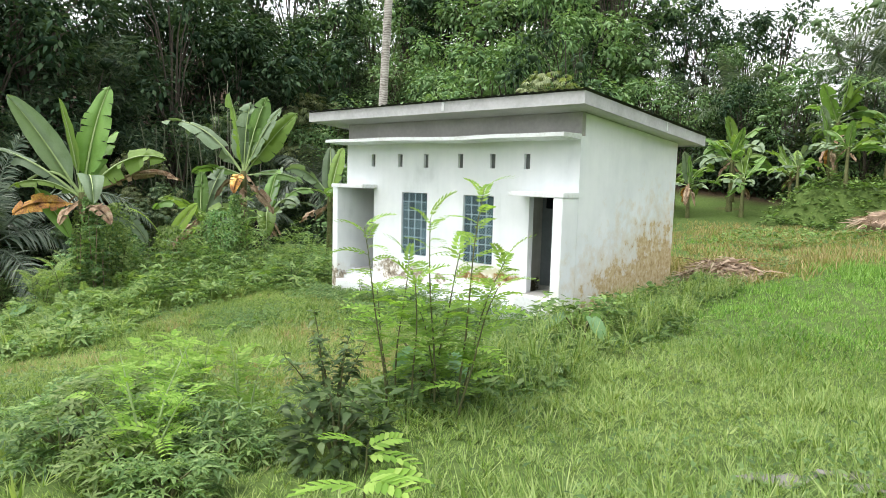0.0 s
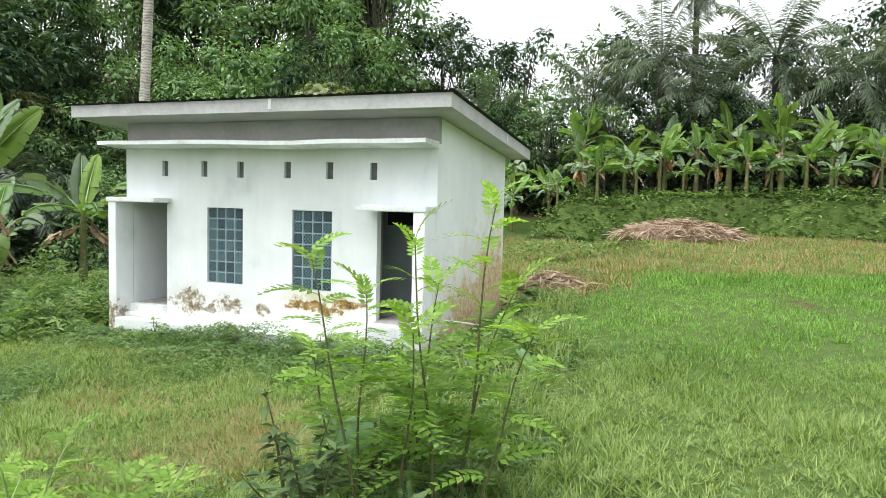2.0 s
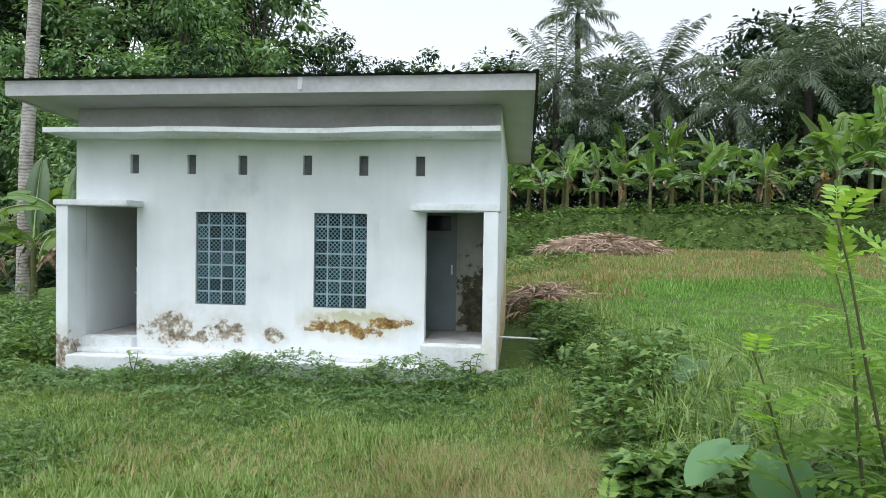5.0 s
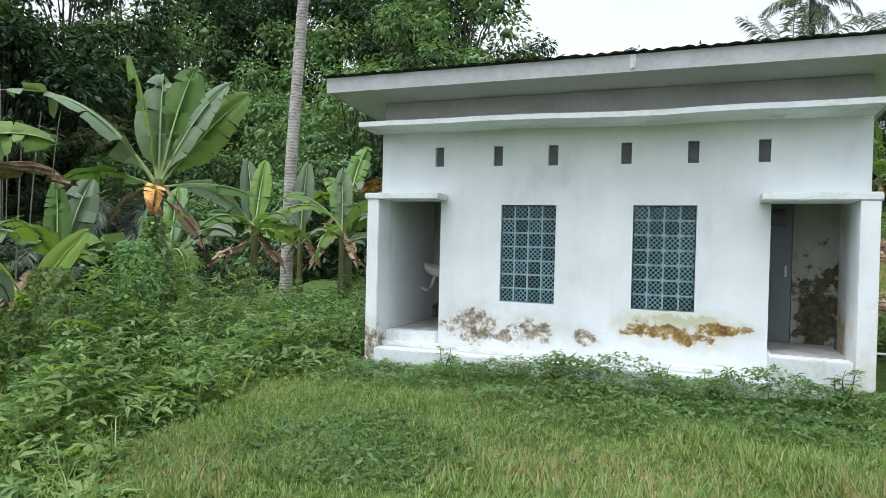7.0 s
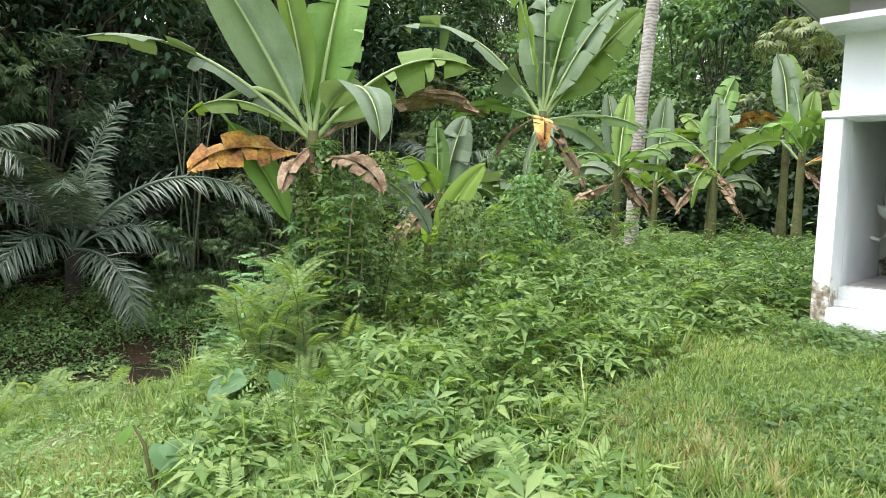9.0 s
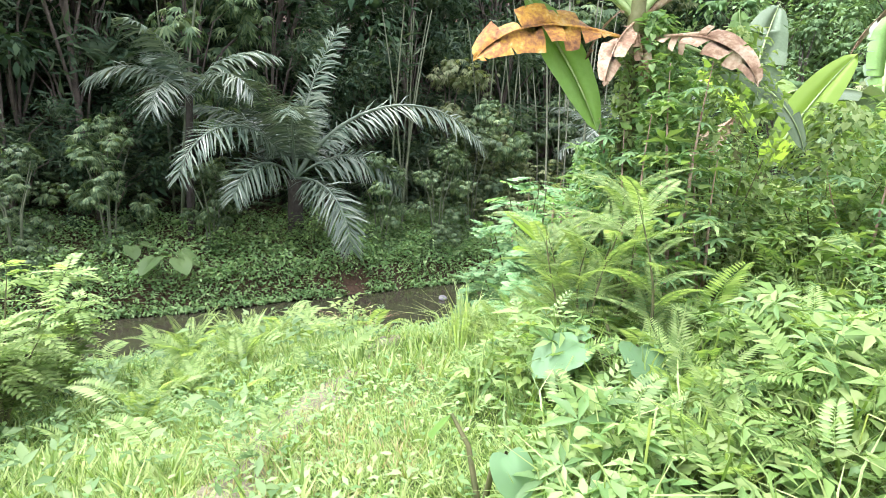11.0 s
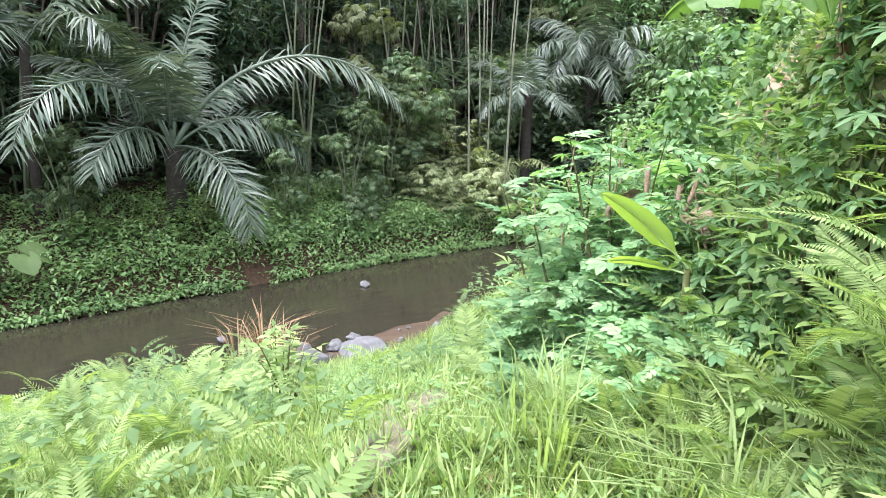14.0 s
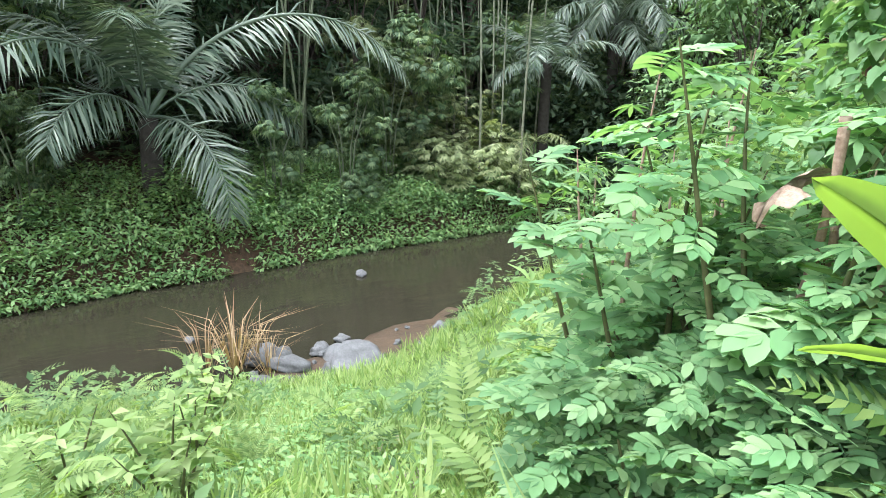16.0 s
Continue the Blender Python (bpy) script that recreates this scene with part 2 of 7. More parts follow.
def water_mat(name, colour, ripple=0.12, rough=0.06):
    m, n, l, out = nodes_of(name)
    tex = n.new("ShaderNodeTexCoord")
    mp = n.new("ShaderNodeMapping")
    mp.inputs["Scale"].default_value = (1.6, 0.6, 1.0)
    l.new(tex.outputs["Object"], mp.inputs[0])
    a = noise_tex(n, l, 2.2, 5.0, mp.outputs[0])
    p = n.new("ShaderNodeBsdfPrincipled")
    r = ramp(n, [(0.35, colour), (0.75, tuple(c * 1.35 for c in colour))])
    l.new(a.outputs["Fac"], r.inputs[0])
    l.new(r.outputs[0], p.inputs["Base Color"])
    p.inputs["Roughness"].default_value, p.inputs["IOR"].default_value = rough, 1.33
    bp = n.new("ShaderNodeBump")
    bp.inputs["Strength"].default_value, bp.inputs["Distance"].default_value = ripple, 0.06
    l.new(a.outputs["Fac"], bp.inputs["Height"])
    l.new(bp.outputs[0], p.inputs["Normal"])
    l.new(p.outputs[0], out.inputs[0])
    return m


def ringed_bark_mat():
    """Pale grey palm bark with dark leaf-scar rings and lichen blotches."""
    m, n, l, out = nodes_of("grey_palm_bark")
    tex = n.new("ShaderNodeTexCoord")
    w = n.new("ShaderNodeTexWave")
    w.bands_direction = "Z"
    w.inputs["Scale"].default_value, w.inputs["Distortion"].default_value, w.inputs["Detail"].default_value = 3.4, 6.0, 4.0
    w.inputs["Detail Scale"].default_value = 1.6
    l.new(tex.outputs["Object"], w.inputs["Vector"])
    a = noise_tex(n, l, 3.5, 7.0, tex.outputs["Object"], 0.7)
    mix = n.new("ShaderNodeMix")
    mix.inputs[0].default_value = 0.82
    l.new(w.outputs["Fac"], mix.inputs[2])
    l.new(a.outputs["Fac"], mix.inputs[3])
    r = ramp(n, [(0.25, (0.10, 0.085, 0.07)), (0.42, (0.29, 0.26, 0.23)), (0.55, (0.46, 0.43, 0.39)), (0.75, (0.60, 0.58, 0.54))])
    l.new(mix.outputs[0], r.inputs[0])
    p = n.new("ShaderNodeBsdfPrincipled")
    p.inputs["Roughness"].default_value = 0.9
    l.new(r.outputs[0], p.inputs["Base Color"])
    bp = n.new("ShaderNodeBump")
    bp.inputs["Strength"].default_value, bp.inputs["Distance"].default_value = 0.7, 0.03
    l.new(mix.outputs[0], bp.inputs["Height"])
    l.new(bp.outputs[0], p.inputs["Normal"])
    l.new(p.outputs[0], out.inputs[0])
    return m


def glass_block_mat():
    """Pressed glass with a raised diagonal lattice, each block a little different."""
    m, n, l, out = nodes_of("pressed_glass")
    tex = n.new("ShaderNodeTexCoord")
    sep = n.new("ShaderNodeSeparateXYZ")
    l.new(tex.outputs["Object"], sep.inputs[0])
    wob = noise_tex(n, l, 26.0, 3.0, tex.outputs["Object"])
    waves = []
    for op in ("ADD", "SUBTRACT"):
        d = n.new("ShaderNodeMath")
        d.operation = op
        l.new(sep.outputs["X"], d.inputs[0])
        l.new(sep.outputs["Z"], d.inputs[1])
        k = n.new("ShaderNodeMath")
        k.operation = "MULTIPLY_ADD"
        k.inputs[1].default_value = 2 * math.pi / 0.066
        l.new(d.outputs[0], k.inputs[0])
        l.new(wob.outputs["Fac"], k.inputs[2])
        w = n.new("ShaderNodeMath")
        w.operation = "SINE"
        l.new(k.outputs[0], w.inputs[0])
        waves.append(w)
    mx = n.new("ShaderNodeMath")
    mx.operation = "MAXIMUM"
    l.new(waves[0].outputs[0], mx.inputs[0])
    l.new(waves[1].outputs[0], mx.inputs[1])
    line = n.new("ShaderNodeMapRange")
    line.inputs[1].default_value, line.inputs[2].default_value = 0.45, 0.95
    l.new(mx.outputs[0], line.inputs[0])
    info = n.new("ShaderNodeObjectInfo")
    dim = n.new("ShaderNodeMapRange")
    dim.inputs[3].default_value, dim.inputs[4].default_value = 0.45, 1.0
    l.new(info.outputs["Random"], dim.inputs[0])
    fac = n.new("ShaderNodeMath")
    fac.operation = "MULTIPLY"
    l.new(line.outputs[0], fac.inputs[0])
    l.new(dim.outputs[0], fac.inputs[1])
    r = ramp(n, [(0.0, (0.004, 0.018, 0.026)), (1.0, (0.016, 0.050, 0.066))])
    l.new(info.outputs["Random"], r.inputs[0])
    chk = n.new("ShaderNodeMix")
    chk.data_type = "RGBA"
    l.new(fac.outputs[0], chk.inputs[0])
    l.new(r.outputs[0], chk.inputs[6])
    chk.inputs[7].default_value = (0.34, 0.52, 0.58, 1)
    p = n.new("ShaderNodeBsdfPrincipled")
    l.new(chk.outputs[2], p.inputs["Base Color"])
    p.inputs["Roughness"].default_value, p.inputs["IOR"].default_value = 0.14, 1.5
    p.inputs["Transmission Weight"].default_value = 0.3
    bp = n.new("ShaderNodeBump")
    bp.inputs["Strength"].default_value, bp.inputs["Distance"].default_value = 0.8, 0.01
    l.new(line.outputs[0], bp.inputs["Height"])
    l.new(bp.outputs[0], p.inputs["Normal"])
    l.new(p.outputs[0], out.inputs[0])
    return m


M_WALL = stained_wall_mat("white_painted_plaster", WHITE, [
    ([((-8.33, 10.4, 0.68), (0.50, 0.3, 0.14)), ((-7.85, 10.4, 0.60), (0.16, 0.3, 0.09))], [(0.0, (0.50, 0.50, 0.30)), (1.0, (0.62, 0.62, 0.45))], (0.66, 0.66, 0.50)),
    ([((-10.35, 10.4, 0.42), (0.36, 0.3, 0.24)), ((-11.15, 10.4, 0.42), (0.62, 0.3, 0.24)), ((-9.55, 10.4, 0.36), (0.16, 0.3, 0.14)), ((-9.5, 10.0, 0.0), (4.0, 1.0, 0.10)), ((-12.7, 10.0, 0.1), (0.3, 0.5, 0.28)), ((-10.75, 10.4, 0.3), (0.2, 0.3, 0.1))], EARTH, (0.62, 0.60, 0.54)),
    ([((-8.45, 10.4, 0.52), (0.50, 0.3, 0.15)), ((-7.85, 10.4, 0.60), (0.38, 0.3, 0.08)), ((-8.95, 10.4, 0.5), (0.15, 0.3, 0.06))], RUST, (0.63, 0.58, 0.46)),
    ([((-6.2, 13.9, 0.55), (0.35, 1.7, 1.15)), ((-6.2, 12.3, 0.3), (0.35, 1.6, 0.8))], SAND, (0.62, 0.50, 0.30))])
# Grey base holds the shade of the porch recesses; the black patches are mould.
M_INNER = stained_wall_mat("mouldy_shaded_plaster", [(0.3, (0.22, 0.23, 0.19)), (0.5, (0.37, 0.38, 0.34)), (0.7, (0.50, 0.51, 0.47))], [
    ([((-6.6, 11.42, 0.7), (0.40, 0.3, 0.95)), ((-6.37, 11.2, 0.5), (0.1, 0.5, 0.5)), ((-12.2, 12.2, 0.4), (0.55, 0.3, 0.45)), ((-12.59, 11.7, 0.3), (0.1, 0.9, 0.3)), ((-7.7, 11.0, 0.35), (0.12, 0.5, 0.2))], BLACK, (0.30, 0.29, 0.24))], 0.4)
M_TRIM = rough_mat("weathered_white_trim", [(0.27, (0.30, 0.30, 0.27)), (0.37, (0.58, 0.59, 0.57)), (0.50, (0.70, 0.73, 0.73)), (0.75, (0.79, 0.82, 0.83))], 2.2, 0.7, 0.2)
M_FASCIA = rough_mat("grey_white_fascia", [(0.3, (0.36, 0.36, 0.36)), (0.7, (0.56, 0.56, 0.57))], 2.2, 0.6, 0.15)
M_SOFFIT = rough_mat("soffit_board", [(0.3, (0.46, 0.46, 0.43)), (0.7, (0.58, 0.58, 0.55))], 1.2, 0.8, 0.1)
# Eave shade put into the grey of the upper wall strip.
M_EAVE_SHADE = rough_mat("eave_shaded_plaster", [(0.3, (0.33, 0.325, 0.31)), (0.7, (0.48, 0.47, 0.455))], 1.6, 0.85, 0.2)
M_ROOF = rough_mat("mossy_roof_sheet", [(0.3, (0.025, 0.03, 0.02)), (0.55, (0.06, 0.06, 0.055)), (0.75, (0.16, 0.16, 0.15))], 3.0, 0.85, 0.5)
M_FLOOR = rough_mat("dusty_floor_tile", [(0.3, (0.16, 0.15, 0.13)), (0.45, (0.34, 0.33, 0.31)), (0.7, (0.50, 0.50, 0.48))], 3.0, 0.6, 0.1)
M_MORTAR = rough_mat("pale_mortar", [(0.3, (0.20, 0.30, 0.34)), (0.7, (0.34, 0.45, 0.49))], 8.0, 0.9, 0.2)
M_GLASSBLOCK = glass_block_mat()
# Grey that stands in for the dim interior behind the vents.
M_VENT = rough_mat("vent_backing_grey", [(0.3, (0.09, 0.10, 0.10)), (0.7, (0.16, 0.17, 0.17))], 9.0, 0.9, 0.2)
M_DOOR = rough_mat("grey_blue_plastic_door", [(0.3, (0.13, 0.16, 0.17)), (0.7, (0.19, 0.22, 0.23))], 2.0, 0.45, 0.05)
M_DARKGLASS = rough_mat("dark_pane", [(0.3, (0.010, 0.014, 0.022)), (0.7, (0.02, 0.026, 0.036))], 2.0, 0.15, 0.0)
M_CERAMIC = rough_mat("white_ceramic", [(0.3, (0.66, 0.66, 0.64)), (0.7, (0.76, 0.76, 0.75))], 3.0, 0.2, 0.0)
M_PIPE = rough_mat("white_plastic_pipe", [(0.3, (0.62, 0.62, 0.60)), (0.7, (0.75, 0.75, 0.74))], 6.0, 0.4, 0.0)
M_GROUND = ground_mat()
M_WATER = water_mat("brown_river_water", (0.022, 0.020, 0.013))
M_PUDDLE = water_mat("rain_puddle", (0.16, 0.15, 0.13), 0.03)
M_MUD = rough_mat("red_brown_mud", [(0.3, (0.024, 0.015, 0.008)), (0.5, (0.055, 0.035, 0.018)), (0.7, (0.095, 0.062, 0.034))], 3.5, 0.6, 0.9, 14)
M_STRAWCORE = rough_mat("matted_straw", [(0.3, (0.13, 0.085, 0.055)), (0.7, (0.34, 0.25, 0.18))], 6.0, 0.95, 0.8, 30)
M_STONE = rough_mat("river_stone", [(0.3, (0.045, 0.046, 0.045)), (0.55, (0.12, 0.122, 0.122)), (0.8, (0.22, 0.23, 0.235))], 5.0, 0.8, 0.6, 25)
M_DRYSTALK = rough_mat("withered_stalk", [(0.3, (0.16, 0.095, 0.065)), (0.5, (0.32, 0.22, 0.16)), (0.7, (0.48, 0.37, 0.30))], 9.0, 0.8, 0.4, 60)
M_TRODDEN = rough_mat("trodden_soil", [(0.3, (0.06, 0.055, 0.03)), (0.5, (0.15, 0.135, 0.085)), (0.7, (0.26, 0.235, 0.165))], 5.0, 0.95, 0.7, 40)
M_STRAW = leaf_mat("dry_straw", (0.24, 0.16, 0.11), (0.40, 0.29, 0.21), (0.55, 0.44, 0.33), 0.8, 0.1)
M_TRUNK = ringed_bark_mat()
M_BARK = rough_mat("dark_bark", [(0.3, (0.035, 0.028, 0.02)), (0.7, (0.12, 0.10, 0.08))], 4.0, 0.95, 0.6)
M_PALMBARK = rough_mat("dark_fibrous_bark", [(0.3, (0.016, 0.014, 0.011)), (0.7, (0.06, 0.052, 0.042))], 6.0, 0.95, 0.9, 50)
M_STEM = rough_mat("green_brown_stem", [(0.3, (0.05, 0.07, 0.02)), (0.7, (0.13, 0.12, 0.05))], 10.0, 0.7, 0.2)
M_BSTEM = rough_mat("banana_stem", [(0.3, (0.06, 0.04, 0.02)), (0.5, (0.13, 0.14, 0.05)), (0.7, (0.22, 0.20, 0.10))], 3.0, 0.6, 0.3)
M_CULM = rough_mat("bamboo_culm", [(0.3, (0.05, 0.065, 0.035)), (0.7, (0.15, 0.17, 0.10))], 3.0, 0.5, 0.1)
M_PALECULM = rough_mat("pale_bamboo_culm", [(0.3, (0.08, 0.09, 0.055)), (0.5, (0.17, 0.18, 0.12)), (0.7, (0.32, 0.32, 0.24))], 5.0, 0.5, 0.15)
M_GRASS = leaf_mat("lawn_grass", (0.055, 0.115, 0.022), (0.172, 0.275, 0.060), (0.375, 0.450, 0.175), 0.42, 0.35, 0.45)
M_FIELD = leaf_mat("field_grass", (0.050, 0.125, 0.022), (0.135, 0.275, 0.048), (0.290, 0.440, 0.130), 0.5, 0.35, 0.3)
M_GRASSDRY = leaf_mat("yellowing_grass", (0.202, 0.225, 0.058), (0.370, 0.330, 0.137), (0.538, 0.405, 0.254), 0.7, 0.3)
M_WEED = leaf_mat("weed_leaf", (0.040, 0.094, 0.026), (0.118, 0.225, 0.060), (0.275, 0.400, 0.135), 0.45, 0.35, 0.45)
M_LIME = leaf_mat("young_lime_leaf", (0.105, 0.185, 0.060), (0.225, 0.340, 0.112), (0.395, 0.490, 0.220), 0.5, 0.5, 0.3)
M_CASSAVA = leaf_mat("cassava_leaf", (0.072, 0.170, 0.068), (0.160, 0.310, 0.122), (0.300, 0.450, 0.215), 0.45, 0.4, 0.4)
M_SHOOT = leaf_mat("fresh_weed_leaf", (0.068, 0.140, 0.032), (0.165, 0.280, 0.066), (0.330, 0.440, 0.150), 0.42, 0.38, 0.45)
M_BUSH = leaf_mat("bean_bush_leaf", (0.042, 0.095, 0.024), (0.115, 0.210, 0.050), (0.235, 0.345, 0.105), 0.4, 0.32, 0.45)
M_BANKCOVER = leaf_mat("bank_creeper_leaf", (0.080, 0.190, 0.060), (0.185, 0.360, 0.110), (0.350, 0.520, 0.190), 0.45, 0.35, 0.4, 0.9)
M_COVER = leaf_mat("creeper_leaf", (0.070, 0.150, 0.055), (0.165, 0.290, 0.105), (0.310, 0.440, 0.185), 0.5, 0.45, 0.3)
# Lighter bamboo tone, kept low to hold the shade under the far trees.
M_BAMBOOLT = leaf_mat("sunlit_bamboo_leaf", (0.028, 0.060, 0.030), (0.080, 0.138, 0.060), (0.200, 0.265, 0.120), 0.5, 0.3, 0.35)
M_BAMBOOOL = leaf_mat("olive_bamboo_leaf", (0.072, 0.100, 0.044), (0.190, 0.240, 0.105), (0.370, 0.410, 0.220), 0.5, 0.35, 0.3)
M_DARKLEAF = leaf_mat("dark_bush_leaf", (0.030, 0.062, 0.020), (0.070, 0.125, 0.038), (0.150, 0.215, 0.080), 0.45, 0.25, 0.3)
M_FERN = leaf_mat("fern_frond", (0.120, 0.205, 0.060), (0.225, 0.335, 0.105), (0.360, 0.465, 0.185), 0.55, 0.45, 0.25, 0.95)
M_BLUELEAF = leaf_mat("grey_green_pinnate_leaf", (0.080, 0.195, 0.086), (0.172, 0.335, 0.142), (0.310, 0.470, 0.222), 0.55, 0.35, 0.25, 0.97)
M_BANANA = leaf_mat("banana_leaf", (0.036, 0.100, 0.036), (0.090, 0.205, 0.050), (0.190, 0.335, 0.082), 0.38, 0.35, 0.4)
M_BANANAMID = leaf_mat("yellow_green_banana_leaf", (0.062, 0.130, 0.028), (0.125, 0.230, 0.044), (0.215, 0.335, 0.075), 0.45, 0.4, 0.4)
M_BANANAGREY = leaf_mat("grey_green_banana_leaf", (0.060, 0.105, 0.062), (0.115, 0.185, 0.105), (0.210, 0.290, 0.170), 0.5, 0.25, 0.5)
M_BANANALT = leaf_mat("fresh_banana_leaf", (0.200, 0.360, 0.060), (0.290, 0.470, 0.085), (0.400, 0.570, 0.140), 0.45, 0.5, 0.3, 1.0)
for m in (M_BANANA, M_BANANAMID, M_BANANAGREY):
    blotched(m, 0.8)
M_REDSTRAW = leaf_mat("red_brown_dry_grass", (0.150, 0.090, 0.045), (0.290, 0.195, 0.105), (0.460, 0.350, 0.210), 0.7, 0.25, 0.2)
M_BANANADRY = rough_mat("withered_banana_leaf", [(0.3, (0.10, 0.055, 0.03)), (0.45, (0.24, 0.15, 0.09)), (0.58, (0.40, 0.30, 0.20)), (0.7, (0.55, 0.47, 0.36))], 5.0, 0.85, 0.4, 30)
M_BANANAYEL = rough_mat("yellowed_banana_leaf", [(0.36, (0.16, 0.07, 0.035)), (0.46, (0.38, 0.17, 0.05)), (0.54, (0.58, 0.31, 0.05)), (0.66, (0.66, 0.48, 0.25))], 4.0, 0.65, 0.3, 30)
M_MIDRIB = rough_mat("pale_midrib", [(0.3, (0.24, 0.34, 0.12)), (0.7, (0.38, 0.48, 0.22))], 6.0, 0.5, 0.1)
M_SAPLING = leaf_mat("sapling_leaflet", (0.130, 0.250, 0.045), (0.235, 0.395, 0.075), (0.380, 0.520, 0.150), 0.5, 0.5, 0.25, 1.0)
# M_FOREST and M_BAMBOO carry the shade under the canopy in their leaf colour.
M_FOREST = leaf_mat("shaded_forest_leaf", (0.014, 0.035, 0.020), (0.038, 0.076, 0.038), (0.092, 0.148, 0.074), 0.75, 0.2, 0.15)
M_FORESTLT = leaf_mat("light_forest_leaf", (0.077, 0.150, 0.062), (0.143, 0.254, 0.101), (0.240, 0.356, 0.164), 0.7, 0.25, 0.2)
M_BAMBOO = leaf_mat("shaded_bamboo_leaf", (0.018, 0.040, 0.023), (0.046, 0.084, 0.042), (0.120, 0.160, 0.090), 0.6, 0.25, 0.3)
M_PALM = leaf_mat("palm_leaflet", (0.042, 0.074, 0.050), (0.098, 0.140, 0.096), (0.240, 0.290, 0.212), 0.28, 0.15, 0.5)
M_COCO = leaf_mat("coconut_leaflet", (0.065, 0.105, 0.065), (0.115, 0.165, 0.100), (0.215, 0.255, 0.160), 0.4, 0.25)
M_TARO = leaf_mat("taro_leaf", (0.070, 0.160, 0.070), (0.125, 0.250, 0.110), (0.200, 0.330, 0.155), 0.45, 0.35)


# ---- building helpers ----
def mesh_np(name, V, F, mat, smooth=False):
    """A mesh from an array of vertices and an array of triangles."""
    me = bpy.data.meshes.new(name)
    V, F = np.asarray(V, np.float32), np.asarray(F, np.int32)
    me.vertices.add(len(V))
    me.vertices.foreach_set("co", V.ravel())
    me.loops.add(F.size)
    me.loops.foreach_set("vertex_index", F.ravel())
    me.polygons.add(len(F))
    me.polygons.foreach_set("loop_start", np.arange(0, F.size, 3, dtype=np.int32))
    me.polygons.foreach_set("loop_total", np.full(len(F), 3, np.int32))
    if smooth:
        me.polygons.foreach_set("use_smooth", np.ones(len(F), bool))
    me.materials.append(mat)
    me.update(calc_edges=True)
    return me


def bm_mesh(name, bm, mat, smooth=False):
    me = bpy.data.meshes.new(name)
    bmesh.ops.recalc_face_normals(bm, faces=bm.faces)
    if smooth:
        for f in bm.faces:
            f.smooth = True
    bm.to_mesh(me)
    bm.free()
    me.materials.append(mat)
    return me


def part(name, data, parent, label="", mat=None, smooth=False):
    """Links a bmesh or a mesh as one mesh object under its thing."""
    me = bm_mesh(name, data, mat, smooth) if isinstance(data, bmesh.types.BMesh) else data
    ob = new(name, me)
    ob.parent = parent
    if label:
        tagged(ob, label)
    return ob


def thing(name, label, category, at=(0, 0, 0), group="", kind="", turn=0.0):
    e = new(name)
    e.empty_display_size = 0.2
    e.matrix_basis = pose(*at, 0, 0, turn)
    return tagged(e, label, category, group, kind)


def box(bm, x0, x1, y0, y1, z0, z1, bevel=0.0):
    v = [bm.verts.new(p) for p in [(x0, y0, z0), (x1, y0, z0), (x1, y1, z0), (x0, y1, z0), (x0, y0, z1), (x1, y0, z1), (x1, y1, z1), (x0, y1, z1)]]
    fs = [bm.faces.new([v[i] for i in q]) for q in [(3, 2, 1, 0), (4, 5, 6, 7), (0, 1, 5, 4), (1, 2, 6, 5), (2, 3, 7, 6), (3, 0, 4, 7)]]
    if bevel:
        es = list({e for f in fs for e in f.edges})
        bmesh.ops.bevel(bm, geom=es, offset=bevel, segments=2, affect="EDGES")
    return bm


def boxes(*rows, bevel=0.0):
    bm = bmesh.new()
    for r in rows:
        box(bm, *r, bevel=bevel)
    return bm


def tube(points, radii, sides=8):
    """Vertices and triangles of a tapered tube along points."""
    P = np.asarray(points, float)
    T = np.gradient(P, axis=0)
    T /= np.linalg.norm(T, axis=1)[:, None] + 1e-9
    ref = np.where(np.abs(T[:, 2:3]) > 0.9, np.array([[1.0, 0, 0]]), np.array([[0, 0, 1.0]]))
    A = np.cross(T, ref)
    A /= np.linalg.norm(A, axis=1)[:, None]
    B = np.cross(T, A)
    ang = np.linspace(0, 2 * np.pi, sides, endpoint=False)
    R = np.asarray(radii, float)[:, None, None]
    V = P[:, None, :] + R * (np.cos(ang)[None, :, None] * A[:, None, :] + np.sin(ang)[None, :, None] * B[:, None, :])
    n = len(P)
    i, j = np.meshgrid(np.arange(n - 1), np.arange(sides), indexing="ij")
    a, b = i * sides + j, i * sides + (j + 1) % sides
    F = np.concatenate([np.stack([a, b, b + sides], -1).reshape(-1, 3), np.stack([a, b + sides, a + sides], -1).reshape(-1, 3)])
    return V.reshape(-1, 3), F


def join(pieces):
    Vs, Fs, k = [], [], 0
    for V, F in pieces:
        Vs.append(V)
        Fs.append(F + k)
        k += len(V)
    return np.concatenate(Vs), np.concatenate(Fs)


def rots(yaw, pitch, roll):
    """Rotation matrices; a leaf lies along +y with its face up, pitch lifts its tip."""
    cy, sy, cp, sp, cr, sr = np.cos(yaw), np.sin(yaw), np.cos(pitch), np.sin(pitch), np.cos(roll), np.sin(roll)
    o, i = np.zeros_like(yaw), np.ones_like(yaw)
    Rz = np.stack([np.stack([cy, -sy, o], -1), np.stack([sy, cy, o], -1), np.stack([o, o, i], -1)], -2)
    Rx = np.stack([np.stack([i, o, o], -1), np.stack([o, cp, -sp], -1), np.stack([o, sp, cp], -1)], -2)
    Ry = np.stack([np.stack([cr, o, sr], -1), np.stack([o, i, o], -1), np.stack([-sr, o, cr], -1)], -2)
    return Rz @ Rx @ Ry


